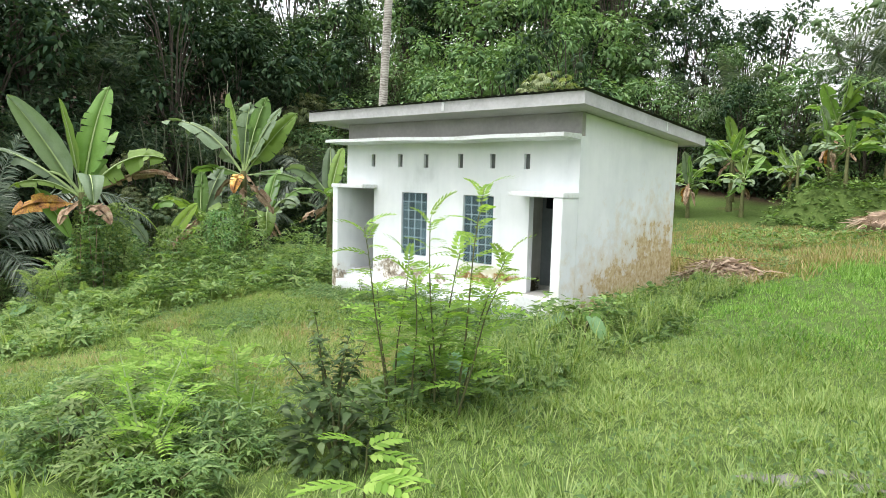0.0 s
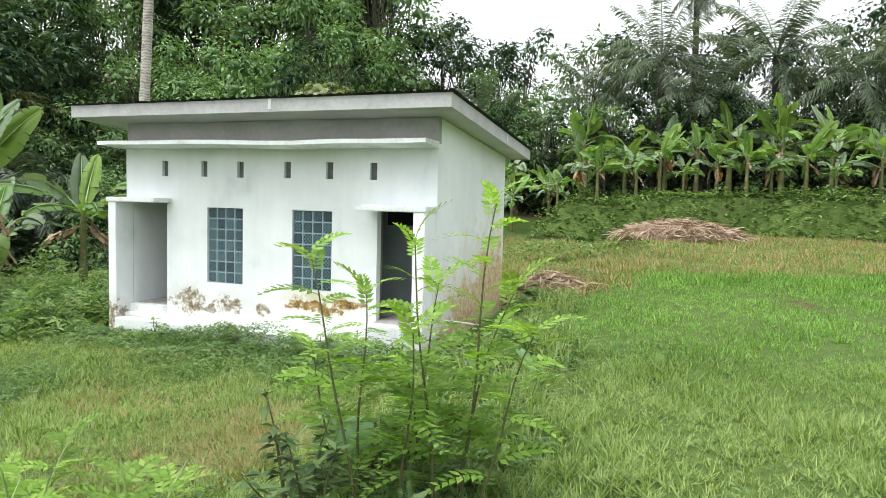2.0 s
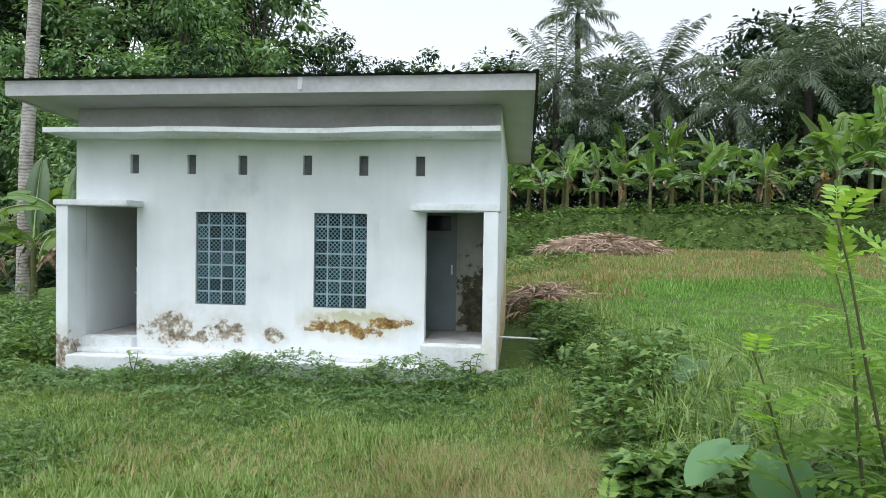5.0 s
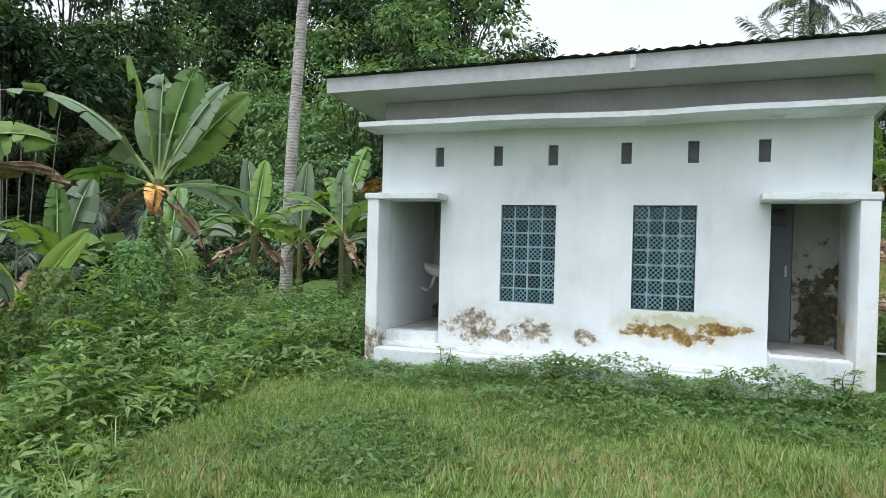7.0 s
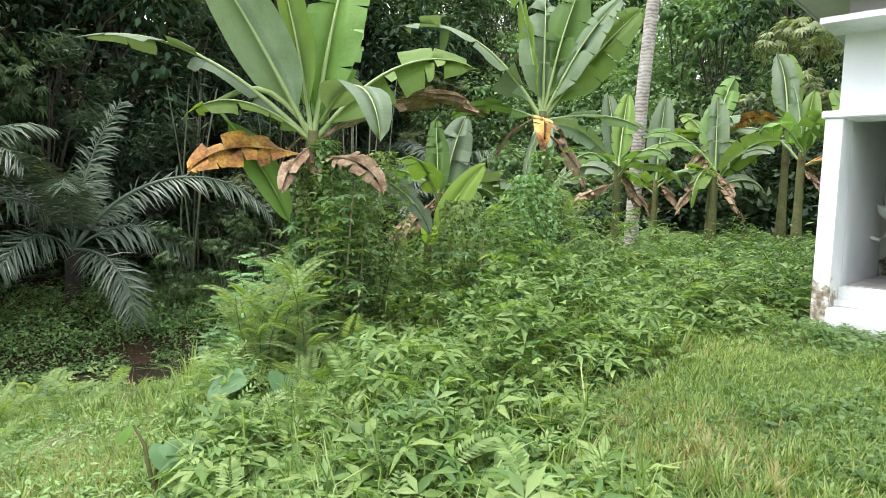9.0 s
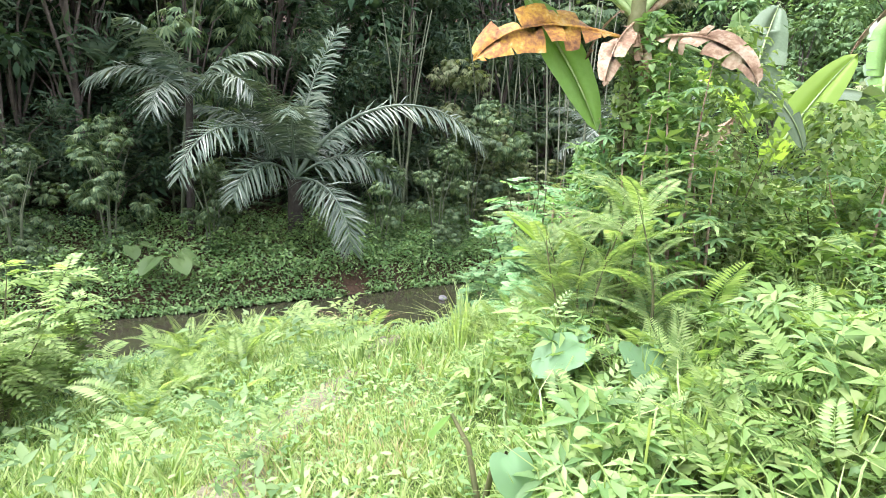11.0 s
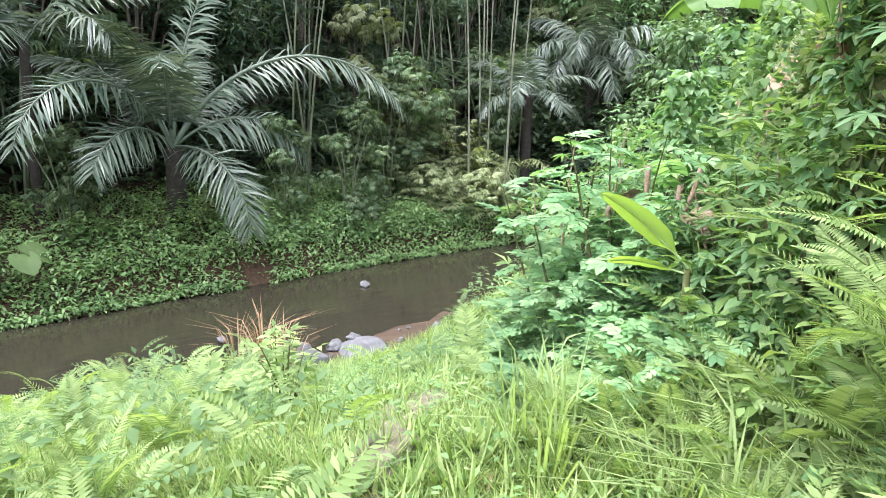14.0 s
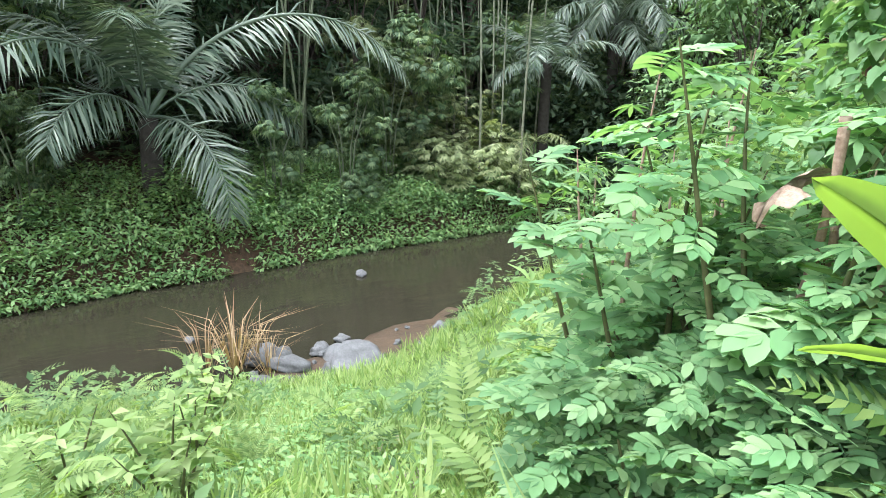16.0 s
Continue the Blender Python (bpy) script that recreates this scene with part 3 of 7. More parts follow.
def scatter(kernel, pos, yaw, pitch, roll, size):
    """Many copies of a small kernel in one array of vertices and triangles."""
    KV, KF = kernel
    N, K = len(pos), len(KV)
    size = np.broadcast_to(np.asarray(size, float), (N,))
    R = rots(*(np.broadcast_to(np.asarray(a, float), (N,)) for a in (yaw, pitch, roll)))
    V = np.einsum("nij,kj->nki", R, KV) * size[:, None, None] + np.asarray(pos)[:, None, :]
    F = KF[None] + (np.arange(N) * K)[:, None, None]
    return V.reshape(-1, 3), F.reshape(-1, 3)


rng = np.random.default_rng(7)


def leaf_kernel(width=0.4, droop=0.12, fold=0.06):
    V = np.array([(0, 0, 0), (-width / 2, 0.42, fold), (0, 0.45, 0), (width / 2, 0.42, fold), (0, 1, -droop)])
    F = np.array([(0, 2, 1), (0, 3, 2), (1, 2, 4), (2, 3, 4)])
    return V, F


def blade_kernel(count, width, spread=0.5, seed=1, plain=False):
    """A tuft of bent grass blades one unit tall; plain: one triangle a blade."""
    r = np.random.default_rng(seed)
    Vs, Fs = [], []
    for k in range(count):
        a, lean, h, b = r.uniform(0, 6.28), r.uniform(0.05, spread), r.uniform(0.6, 1.0), r.uniform(0, 0.35)
        d, s = np.array([math.cos(a), math.sin(a), 0]), np.array([-math.sin(a), math.cos(a), 0])
        p0 = d * b * 0.5
        p1 = p0 + d * lean * 0.35 * h + np.array([0, 0, 0.6 * h])
        p2 = p0 + d * lean * h * 1.2 + np.array([0, 0, h * (1 - 0.35 * lean)])
        w = width
        if plain:
            Vs.append(np.array([p0 - s * w, p0 + s * w, p2]))
            Fs.append(np.array([(0, 1, 2)]) + 3 * k)
            continue
        Vs.append(np.array([p0 - s * w, p0 + s * w, p1 - s * w * 0.8, p1 + s * w * 0.8, p2]))
        Fs.append(np.array([(0, 1, 3), (0, 3, 2), (2, 3, 4)]) + 5 * k)
    return np.concatenate(Vs), np.concatenate(Fs)


def fan_kernel(count=6, width=0.22, open_deg=300, droop=0.2, stalk=0.25):
    """Palmate leaf: leaflets spread from the end of a stalk."""
    KV, KF = leaf_kernel(width, droop)
    Vs, Fs = [], []
    for k, a in enumerate(np.linspace(-radians(open_deg) / 2, radians(open_deg) / 2, count)):
        s = 0.75 * (1 - 0.3 * abs(a) / math.pi)
        c, q = math.cos(a), math.sin(a)
        W = KV * s
        Vs.append(np.stack([W[:, 0] * c - W[:, 1] * q, W[:, 0] * q + W[:, 1] * c + stalk, W[:, 2] + 0.02 * k], -1))
        Fs.append(KF + len(KV) * k)
    return np.concatenate(Vs), np.concatenate(Fs)


def blunt_kernel(width=0.45, droop=0.1):
    """A rounded leaflet."""
    V = np.array([(0, 0, 0), (-width / 2, 0.3, 0.03), (-width * 0.44, 0.78, 0.0), (0, 1, -droop), (width * 0.44, 0.78, 0.0), (width / 2, 0.3, 0.03), (0, 0.5, -0.02)])
    F = np.array([(0, 6, 1), (1, 6, 2), (2, 6, 3), (3, 6, 4), (4, 6, 5), (5, 6, 0)])
    return V, F


def pinnate_kernel(pairs=8, leaflet=0.22, width=0.32, arch=0.25, taper=0.5, tilt=62, droop=0.05, blunt=False):
    """Feather leaf: leaflets in pairs along an arched rib one unit long."""
    KV, KF = blunt_kernel(width, droop) if blunt else leaf_kernel(width, droop, 0.03)
    Vs, Fs, n = [], [], 0
    t = np.linspace(0, 1, 6)
    ribV, ribF = tube(np.stack([0 * t, t, arch * (t - 1.6 * t * t)], -1), 0.008 * (1.2 - t), 3)
    Vs.append(ribV)
    Fs.append(ribF)
    n = len(ribV)
    for k in range(pairs):
        u = 0.14 + 0.84 * k / (pairs - 1)
        z = arch * (u - 1.6 * u * u)
        shape = math.sin(math.pi * (0.18 + 0.74 * u)) ** taper
        for side in (-1, 1):
            a = radians(tilt) * (1 - 0.35 * u) * side
            W = KV * leaflet * shape
            c, q = math.cos(-a), math.sin(-a)
            Vs.append(np.stack([W[:, 0] * c - W[:, 1] * q, W[:, 0] * q + W[:, 1] * c + u, W[:, 2] + z], -1))
            Fs.append(KF + n)
            n += len(KV)
    return np.concatenate(Vs), np.concatenate(Fs)


def lance_kernel(width=0.24, droop=0.18, fold=0.05):
    """A smooth lance-shaped leaflet, folded along its rib."""
    us, ws = np.array([0.0, 0.2, 0.42, 0.64, 0.84, 1.0]), np.array([0.06, 0.62, 1.0, 0.9, 0.5, 0.02]) * width / 2
    z = -droop * us ** 2
    L, M, R = np.stack([-ws, us, z + fold * ws / width], -1), np.stack([0 * us, us, z], -1), np.stack([ws, us, z + fold * ws / width], -1)
    V = np.concatenate([L, M, R])
    n, F = len(us), []
    for k in range(n - 1):
        F += [(k, n + k, n + k + 1), (k, n + k + 1, k + 1), (n + k, 2 * n + k, 2 * n + k + 1), (n + k, 2 * n + k + 1, n + k + 1)]
    return V, np.array(F)


def hand_kernel(count=7, open_deg=250, width=0.24, droop=0.25, stalk=0.7):
    """A cassava leaf: lance-shaped fingers at the end of a thin stalk."""
    KV, KF = lance_kernel(width, droop)
    t = np.linspace(0, 1, 3)
    pieces = [tube(np.stack([0 * t, t * stalk, 0.12 * t], -1), [0.012] * 3, 3)]
    for a in np.linspace(-radians(open_deg) / 2, radians(open_deg) / 2, count):
        W = KV * 0.62 * (1 - 0.32 * abs(a) / math.pi)
        c, q = math.cos(a), math.sin(a)
        pieces.append((np.stack([W[:, 0] * c - W[:, 1] * q, W[:, 0] * q + W[:, 1] * c + stalk, W[:, 2] + 0.12], -1), KF))
    return join(pieces)


def senna_kernel():
    """A broad compound leaf: four pairs of oblong leaflets and one at the tip."""
    KV, KF = blunt_kernel(0.46, 0.14)
    t = np.linspace(0, 1, 3)
    pieces = [tube(np.stack([0 * t, 0.78 * t, -0.1 * t * t], -1), [0.01] * 3, 3)]
    for k in range(4):
        u = 0.24 + 0.17 * k
        for side in (-1, 1):
            a = radians(74 - 13 * k) * side
            W = KV * (0.36 + 0.035 * k)
            c, q = math.cos(-a), math.sin(-a)
            pieces.append((np.stack([W[:, 0] * c - W[:, 1] * q, W[:, 0] * q + W[:, 1] * c + u, W[:, 2] - 0.1 * u * u], -1), KF))
    W = KV * 0.46
    pieces.append((W + np.array([0, 0.76, -0.06]), KF))
    return join(pieces)


def oval_kernel(width=0.6, n=18):
    """A broad heart-shaped leaf with a notch at its stalk, cupped and drooping."""
    a = np.linspace(-math.pi, math.pi, n, endpoint=False)
    r = 0.5 * (1 - 0.45 * np.exp(-((np.abs(a) - math.pi) / 0.45) ** 2)) * (1 + 0.22 * np.exp(-(a / 0.35) ** 2))
    x, y = r * np.sin(a) * width * 1.15, 0.34 + r * np.cos(a) * 1.08
    rim = np.stack([x, y, -0.22 * np.clip(y, 0, 1) ** 2 + 0.06 * np.abs(x) + 0.015 * np.sin(5 * a)], -1)
    mid = np.stack([x * 0.5, 0.17 + (y - 0.17) * 0.55, -0.10 * np.clip(y, 0, 1) ** 2 + 0.05 * np.abs(x)], -1)
    V = np.concatenate([[(0, 0.1, 0)], mid, rim])
    k = np.arange(n)
    j = (k + 1) % n
    F = np.concatenate([np.stack([0 * k, 1 + j, 1 + k], -1), np.stack([1 + k, 1 + j, 1 + n + j], -1), np.stack([1 + k, 1 + n + j, 1 + n + k], -1)])
    return V, F


# ---- ground and water ----
WATER = -5.0


def smooth(t):
    t = np.clip(t, 0, 1)
    return t * t * (3 - 2 * t)


def near_edge(y):
    return np.interp(y, [-30, 4, 7, 9, 13, 22, 40], [-33.0, -29.1, -28.2, -27.4, -27.9, -28.2, -33.0])


def far_edge(y):
    return near_edge(y) - np.interp(y, [-30, 4, 9, 22, 40], [5.0, 4.6, 6.4, 5.4, 4.5])


def terrace_edge(x):
    return 31.6 - 0.34 * np.clip(x, 0, 11)


def ground_z(x, y):
    x, y = np.asarray(x, float), np.asarray(y, float)
    a = np.interp(x, [-24, -17.7, -14.4, -11.5, -6.4, 0, 12], [-2.2, -1.38, -0.85, -0.45, 0.34, 0.95, 1.15])
    h = np.interp(x, [-26, -17, -13, -6.3, -5.4, -3.6, 0, 20], [-0.6, -0.36, -0.13, -0.02, 0.11, 0.52, 0.62, 0.8])
    s = smooth((y - 1.5) / 7.0)
    z = a * (1 - s) + h * s
    z = z + 0.85 * np.clip((y - 9) / 23, 0, 1.2)
    z = z + 1.55 * smooth((y - terrace_edge(x)) / 1.2) * smooth((x + 9.5) / 1.5)
    z = z + 0.25 * np.clip((y - 36) / 10, 0, 4)
    # near bank of the river
    k = 0.385 + 0.55 * smooth((y - 7) / 7)
    bank = WATER - 0.1 + (x - near_edge(y)) * k
    z = np.minimum(z, bank) - 0.12 * np.exp(-((z - bank) / 0.5) ** 2)
    # river bed, far bank and the hill behind it
    f = far_edge(y) - x
    far = WATER - 0.15 + 0.8 * smooth((f + 0.1) / 0.7) + 0.27 * np.clip(f - 0.4, 0, 9) + 0.5 * np.clip(f - 9, 0, 40)
    z = np.where(f > -0.4, far, np.maximum(z, WATER - 0.5))
    z = z + 17 * np.exp(-(((x + 46) / 24) ** 2 + ((y - 62) / 26) ** 2)) * smooth((y - 26) / 12)
    z = z + 0.05 * np.sin(x * 1.7 + 0.6 * y) * np.cos(y * 1.3) + 0.03 * np.sin(4.1 * x) * np.sin(3.7 * y + 1)
    return z


def on_ground(x, y, lift=0.0):
    return np.stack([x, y, ground_z(x, y) + lift], -1)


def build_ground():
    near = np.arange(-48, 30.01, 0.4)
    xs = np.concatenate([-np.geomspace(900, 49, 22), near, np.geomspace(31, 900, 22)])
    ys = np.concatenate([-np.geomspace(900, 25, 20), np.arange(-24, 70.01, 0.4), np.geomspace(71, 900, 18)])
    X, Y = np.meshgrid(xs, ys, indexing="ij")
    V = np.stack([X, Y, ground_z(X, Y)], -1).reshape(-1, 3)
    far = np.hypot(V[:, 0], V[:, 1]) > 110
    V[far, 2] = np.clip(V[far, 2], -2, 30)
    n, m = len(xs), len(ys)
    i, j = np.meshgrid(np.arange(n - 1), np.arange(m - 1), indexing="ij")
    a = i * m + j
    F = np.concatenate([np.stack([a, a + m, a + m + 1], -1).reshape(-1, 3), np.stack([a, a + m + 1, a + 1], -1).reshape(-1, 3)])
    ob = new("ground", mesh_np("ground", V, F, M_GROUND, True))
    tagged(ob, "grassy ground falling from the field to the river", "ground", kind="structure")


def build_river():
    ys = np.linspace(-45, 60, 120)
    L, R = far_edge(ys) - 1.2, near_edge(ys) + 1.5
    t = np.linspace(0, 1, 12)
    X = L[:, None] * (1 - t) + R[:, None] * t
    V = np.stack([X, np.repeat(ys[:, None], 12, 1), np.full_like(X, WATER)], -1).reshape(-1, 3)
    i, j = np.meshgrid(np.arange(119), np.arange(11), indexing="ij")
    a = i * 12 + j
    F = np.concatenate([np.stack([a, a + 1, a + 13], -1).reshape(-1, 3), np.stack([a, a + 13, a + 12], -1).reshape(-1, 3)])
    ob = new("water", mesh_np("water", V, F, M_WATER, True))
    tagged(ob, "shallow murky brown river flowing between green banks", "river", kind="structure")


def blob(radius, squash, seed, rough=0.25, subdiv=3):
    """A lumpy rounded stone."""
    bm = bmesh.new()
    bmesh.ops.create_icosphere(bm, subdivisions=subdiv, radius=1.0)
    off = Vector((seed * 3.1, seed * 1.7, seed))
    for v in bm.verts:
        k = 1 + rough * noise.noise(v.co * 1.3 + off) + 0.4 * rough * noise.noise(v.co * 3.5 + off)
        v.co = Vector((v.co.x * radius[0] * k, v.co.y * radius[1] * k, v.co.z * radius[2] * k * squash))
    return bm


build_ground()
build_river()


# ---- the house ----
FY, HX0, HX1, BY = 10.42, -12.75, -6.21, 14.60


def roof_under(y):
    return 3.84 + (y - 9.72) * (3.43 - 3.84) / (15.0 - 9.72)


def holed_wall(x0, x1, z0, z1, y0, y1, holes):
    """A wall along x with openings that go through it."""
    bm = bmesh.new()
    holes = [tuple(round(v, 3) for v in h) for h in holes]
    x0, x1, z0, z1 = (round(v, 3) for v in (x0, x1, z0, z1))
    xs = sorted({x0, x1, *[h[0] for h in holes], *[h[1] for h in holes]})
    zs = sorted({z0, z1, *[h[2] for h in holes], *[h[3] for h in holes]})

    def solid(i, j):
        if not (0 <= i < len(xs) - 1 and 0 <= j < len(zs) - 1):
            return False
        cx, cz = (xs[i] + xs[i + 1]) / 2, (zs[j] + zs[j + 1]) / 2
        return not any(h[0] < cx < h[1] and h[2] < cz < h[3] for h in holes)

    made = {}

    def vert(x, y, z):
        key = (round(x, 4), round(y, 4), round(z, 4))
        if key not in made:
            made[key] = bm.verts.new((x, y, z))
        return made[key]

    for i in range(len(xs) - 1):
        for j in range(len(zs) - 1):
            if not solid(i, j):
                continue
            a, b, c, d = xs[i], xs[i + 1], zs[j], zs[j + 1]
            bm.faces.new([vert(a, y0, c), vert(b, y0, c), vert(b, y0, d), vert(a, y0, d)])
            bm.faces.new([vert(a, y1, d), vert(b, y1, d), vert(b, y1, c), vert(a, y1, c)])
            if not solid(i - 1, j):
                bm.faces.new([vert(a, y0, d), vert(a, y1, d), vert(a, y1, c), vert(a, y0, c)])
            if not solid(i + 1, j):
                bm.faces.new([vert(b, y0, c), vert(b, y1, c), vert(b, y1, d), vert(b, y0, d)])
            if not solid(i, j - 1):
                bm.faces.new([vert(a, y0, c), vert(a, y1, c), vert(b, y1, c), vert(b, y0, c)])
            if not solid(i, j + 1):
                bm.faces.new([vert(a, y0, d), vert(b, y0, d), vert(b, y1, d), vert(a, y1, d)])
    return bm


def side_wall(x0, x1, y0, y1, z0):
    """A side wall whose top follows the fall of the roof."""
    bm = bmesh.new()
    pts = []
    for x in (x0, x1):
        pts.append([bm.verts.new(p) for p in [(x, y0, z0), (x, y1, z0), (x, y1, roof_under(y1)), (x, y0, roof_under(y0))]])
    bm.faces.new(pts[0][::-1])
    bm.faces.new(pts[1])
    for k in range(4):
        bm.faces.new([pts[0][k], pts[0][(k + 1) % 4], pts[1][(k + 1) % 4], pts[1][k]])
    return bm


def build_house():
    house = thing("house", "small white plastered house with a flat sloping roof, damp-stained walls", "house")
    vents = [(-11.86, 3.075), (-10.94, 3.07), (-10.13, 3.06), (-9.13, 3.06), (-8.28, 3.055), (-7.44, 3.05)]
    W1, W2 = (-10.80, -10.00, 0.81, 2.21), (-8.95, -8.15, 0.81, 2.21)
    holes = [(-12.58, -11.75, 0.27, 2.27), W1, W2, (-7.28, -6.41, 0.36, 2.24)]
    holes += [(x, x + 0.14, z - 0.29, z) for x, z in vents]
    part("front_wall", holed_wall(HX0, HX1, -0.4, 3.36, FY, FY + 0.15, holes), house, "white plaster wall browned by damp", M_WALL)
    # Top of the front wall, split off to carry its shaded grey.
    part("frieze", boxes((HX0 + 0.01, HX1 - 0.01, FY + 0.03, FY + 0.15, 3.361, roof_under(FY))), house, "upper strip of the wall with eave shade in its grey", M_EAVE_SHADE)
    part("side_wall", side_wall(HX1 - 0.15, HX1, FY + 0.15, BY, -0.4), house, "white plaster wall browned by damp", M_WALL)
    part("side_wall", side_wall(HX0, HX0 + 0.15, FY + 0.15, BY, -0.4), house, "", M_WALL)
    part("back_wall", boxes((HX0 + 0.15, HX1 - 0.15, BY - 0.15, BY, -0.4, roof_under(BY))), house, "", M_WALL)
    part("room_floor", boxes((HX0 + 0.15, HX1 - 0.15, FY + 0.15, BY - 0.15, -0.3, 0.26)), house, "", M_FLOOR)
    # porches: wing walls, lintel slabs, inner walls, floors
    part("wing_wall", boxes((-12.77, -12.58, 9.99, FY, -0.3, 2.27), bevel=0.008), house, "", M_WALL)
    part("wing_wall", boxes((-6.41, -6.212, 9.90, FY, -0.3, 2.24), bevel=0.008), house, "", M_WALL)
    part("lintel_slab", boxes((-12.81, -11.63, 9.97, FY, 2.272, 2.36), bevel=0.012), house, "white concrete slab", M_TRIM)
    part("lintel_slab", boxes((-7.42, -6.19, 9.89, FY, 2.242, 2.34), bevel=0.012), house, "white concrete slab", M_TRIM)
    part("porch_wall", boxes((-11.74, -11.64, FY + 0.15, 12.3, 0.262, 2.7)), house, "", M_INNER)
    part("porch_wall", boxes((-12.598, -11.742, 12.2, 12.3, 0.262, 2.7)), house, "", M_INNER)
    # Unseen lids, here and over the right porch, close the recesses against light.
    part("unseen_porch_lid", boxes((-12.598, -11.64, FY + 0.15, 12.3, 2.702, 2.76)), house, "", M_INNER)
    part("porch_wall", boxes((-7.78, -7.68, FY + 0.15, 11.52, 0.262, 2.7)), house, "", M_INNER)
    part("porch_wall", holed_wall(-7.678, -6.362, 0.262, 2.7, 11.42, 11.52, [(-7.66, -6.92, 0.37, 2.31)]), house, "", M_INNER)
    part("unseen_porch_lid", boxes((-7.78, -6.362, FY + 0.15, 11.52, 2.702, 2.76)), house, "", M_INNER)
    part("porch_floor", boxes((-12.575, -11.755, 10.30, 12.19, -0.2, 0.285), bevel=0.01), house, "dirty white rendered step", M_TRIM)
    part("porch_floor", boxes((-7.275, -6.415, 9.99, 11.41, -0.2, 0.375), bevel=0.01), house, "dirty white rendered step", M_TRIM)
    part("floor_screed", boxes((-12.55, -11.78, 10.50, 12.18, 0.2855, 0.291)), house, "dirty grey screed", M_FLOOR)
    part("floor_screed", boxes((-7.25, -6.44, 10.25, 11.40, 0.3755, 0.381)), house, "dirty grey screed", M_FLOOR)
    part("plinth", boxes((-12.60, -7.29, 9.96, FY - 0.002, -0.35, 0.055), bevel=0.012), house, "white rendered plinth", M_TRIM)
    part("plinth", boxes((-12.60, -7.29, 10.20, FY - 0.002, 0.056, 0.13), bevel=0.01), house, "", M_TRIM)
    # sun slab across the front, a little wavy
    bm = bmesh.new()
    n = 14
    for i in range(n + 1):
        x = -12.86 + (HX1 + 0.01 + 12.86) * i / n
        dz = 0.004 * math.sin(1.9 * i) - 0.02 * math.exp(-((i - 8.2) / 1.6) ** 2) + 0.012 * (i < 7)
        for y, z in [(9.83, 3.318), (FY, 3.29), (FY, 3.39), (9.83, 3.387)]:
            bm.verts.new((x, y, z + dz))
    bm.verts.ensure_lookup_table()
    for i in range(n):
        for k in range(4):
            bm.faces.new([bm.verts[4 * i + k], bm.verts[4 * i + (k + 1) % 4], bm.verts[4 * i + 4 + (k + 1) % 4], bm.verts[4 * i + 4 + k]])
    bm.faces.new([bm.verts[k] for k in (3, 2, 1, 0)])
    bm.faces.new([bm.verts[4 * n + k] for k in range(4)])
    part("sun_slab", bm, house, "thin white concrete slab", M_TRIM)
    # roof: soffit, fascia boards, sheet with a rippled edge
    X0, X1, Y0, Y1 = -13.34, -5.75, 9.70, 15.0
    roof = part("roof", boxes((X0 + 0.03, X1 - 0.03, 0, 1, 0, 0.02)), house, "low sloping roof with white fascia", M_SOFFIT)
    me = roof.data
    for v in me.vertices:
        y = Y0 + 0.03 + v.co.y * (Y1 - Y0 - 0.06)
        v.co = (v.co.x, y, roof_under(y) + 0.01 + v.co.z)

    def board(xa, xb, ya, yb):
        b = bmesh.new()
        vs = []
        for x, y in [(xa, ya), (xb, ya), (xb, yb), (xa, yb)]:
            vs.append((b.verts.new((x, y, roof_under(y) - 0.012)), b.verts.new((x, y, roof_under(y) + 0.205))))
        for k in range(4):
            p, q = vs[k], vs[(k + 1) % 4]
            b.faces.new([p[0], q[0], q[1], p[1]])
        b.faces.new([v[1] for v in vs])
        b.faces.new([v[0] for v in vs][::-1])
        return b
    mid = -8.93
    part("fascia", board(X0, mid - 0.002, Y0, Y0 + 0.03), roof, "", M_FASCIA)
    part("fascia", board(mid + 0.002, X1, Y0, Y0 + 0.03), roof, "", M_FASCIA)
    part("fascia", board(X1 - 0.03, X1, Y0 + 0.031, Y1 - 0.031), roof, "", M_FASCIA)
    part("fascia", board(X0, X0 + 0.03, Y0 + 0.031, Y1 - 0.031), roof, "", M_FASCIA)
    part("fascia", board(X0, X1, Y1 - 0.03, Y1), roof, "", M_FASCIA)
    part("joint_strip", boxes((mid - 0.035, mid + 0.035, Y0 - 0.012, Y0 - 0.001, roof_under(Y0) + 0.03, roof_under(Y0) + 0.2), bevel=0.003), roof, "white joint cover", M_TRIM)
    part("joint_strip", boxes((X1 + 0.001, X1 + 0.012, 12.9, 12.96, roof_under(12.9) + 0.02, roof_under(12.9) + 0.2), bevel=0.003), roof, "", M_TRIM)
    xs = np.linspace(X0 - 0.05, X1 + 0.05, 301)
    ys = np.linspace(Y0 - 0.05, Y1 + 0.06, 9)
    XX, YY = np.meshgrid(xs, ys, indexing="ij")
    wave = 0.010 * np.sin(XX * 2 * np.pi / 0.17) + 0.005 * np.sin(XX * 9.0 + 1) + 0.004 * np.sin(XX * 47.0)
    top = np.stack([XX, YY, roof_under(YY) + 0.232 + wave], -1).reshape(-1, 3)
    low = top - np.array([0, 0, 0.012])
    i, j = np.meshgrid(np.arange(300), np.arange(8), indexing="ij")
    a = i * 9 + j
    F = np.concatenate([np.stack([a, a + 9, a + 10], -1).reshape(-1, 3), np.stack([a, a + 10, a + 1], -1).reshape(-1, 3)])
    V, G = join([(top, F), (low, F[:, ::-1])])
    part("roof_sheet", mesh_np("roof_sheet", V, G, M_ROOF), roof, "dark mossy corrugated sheet")
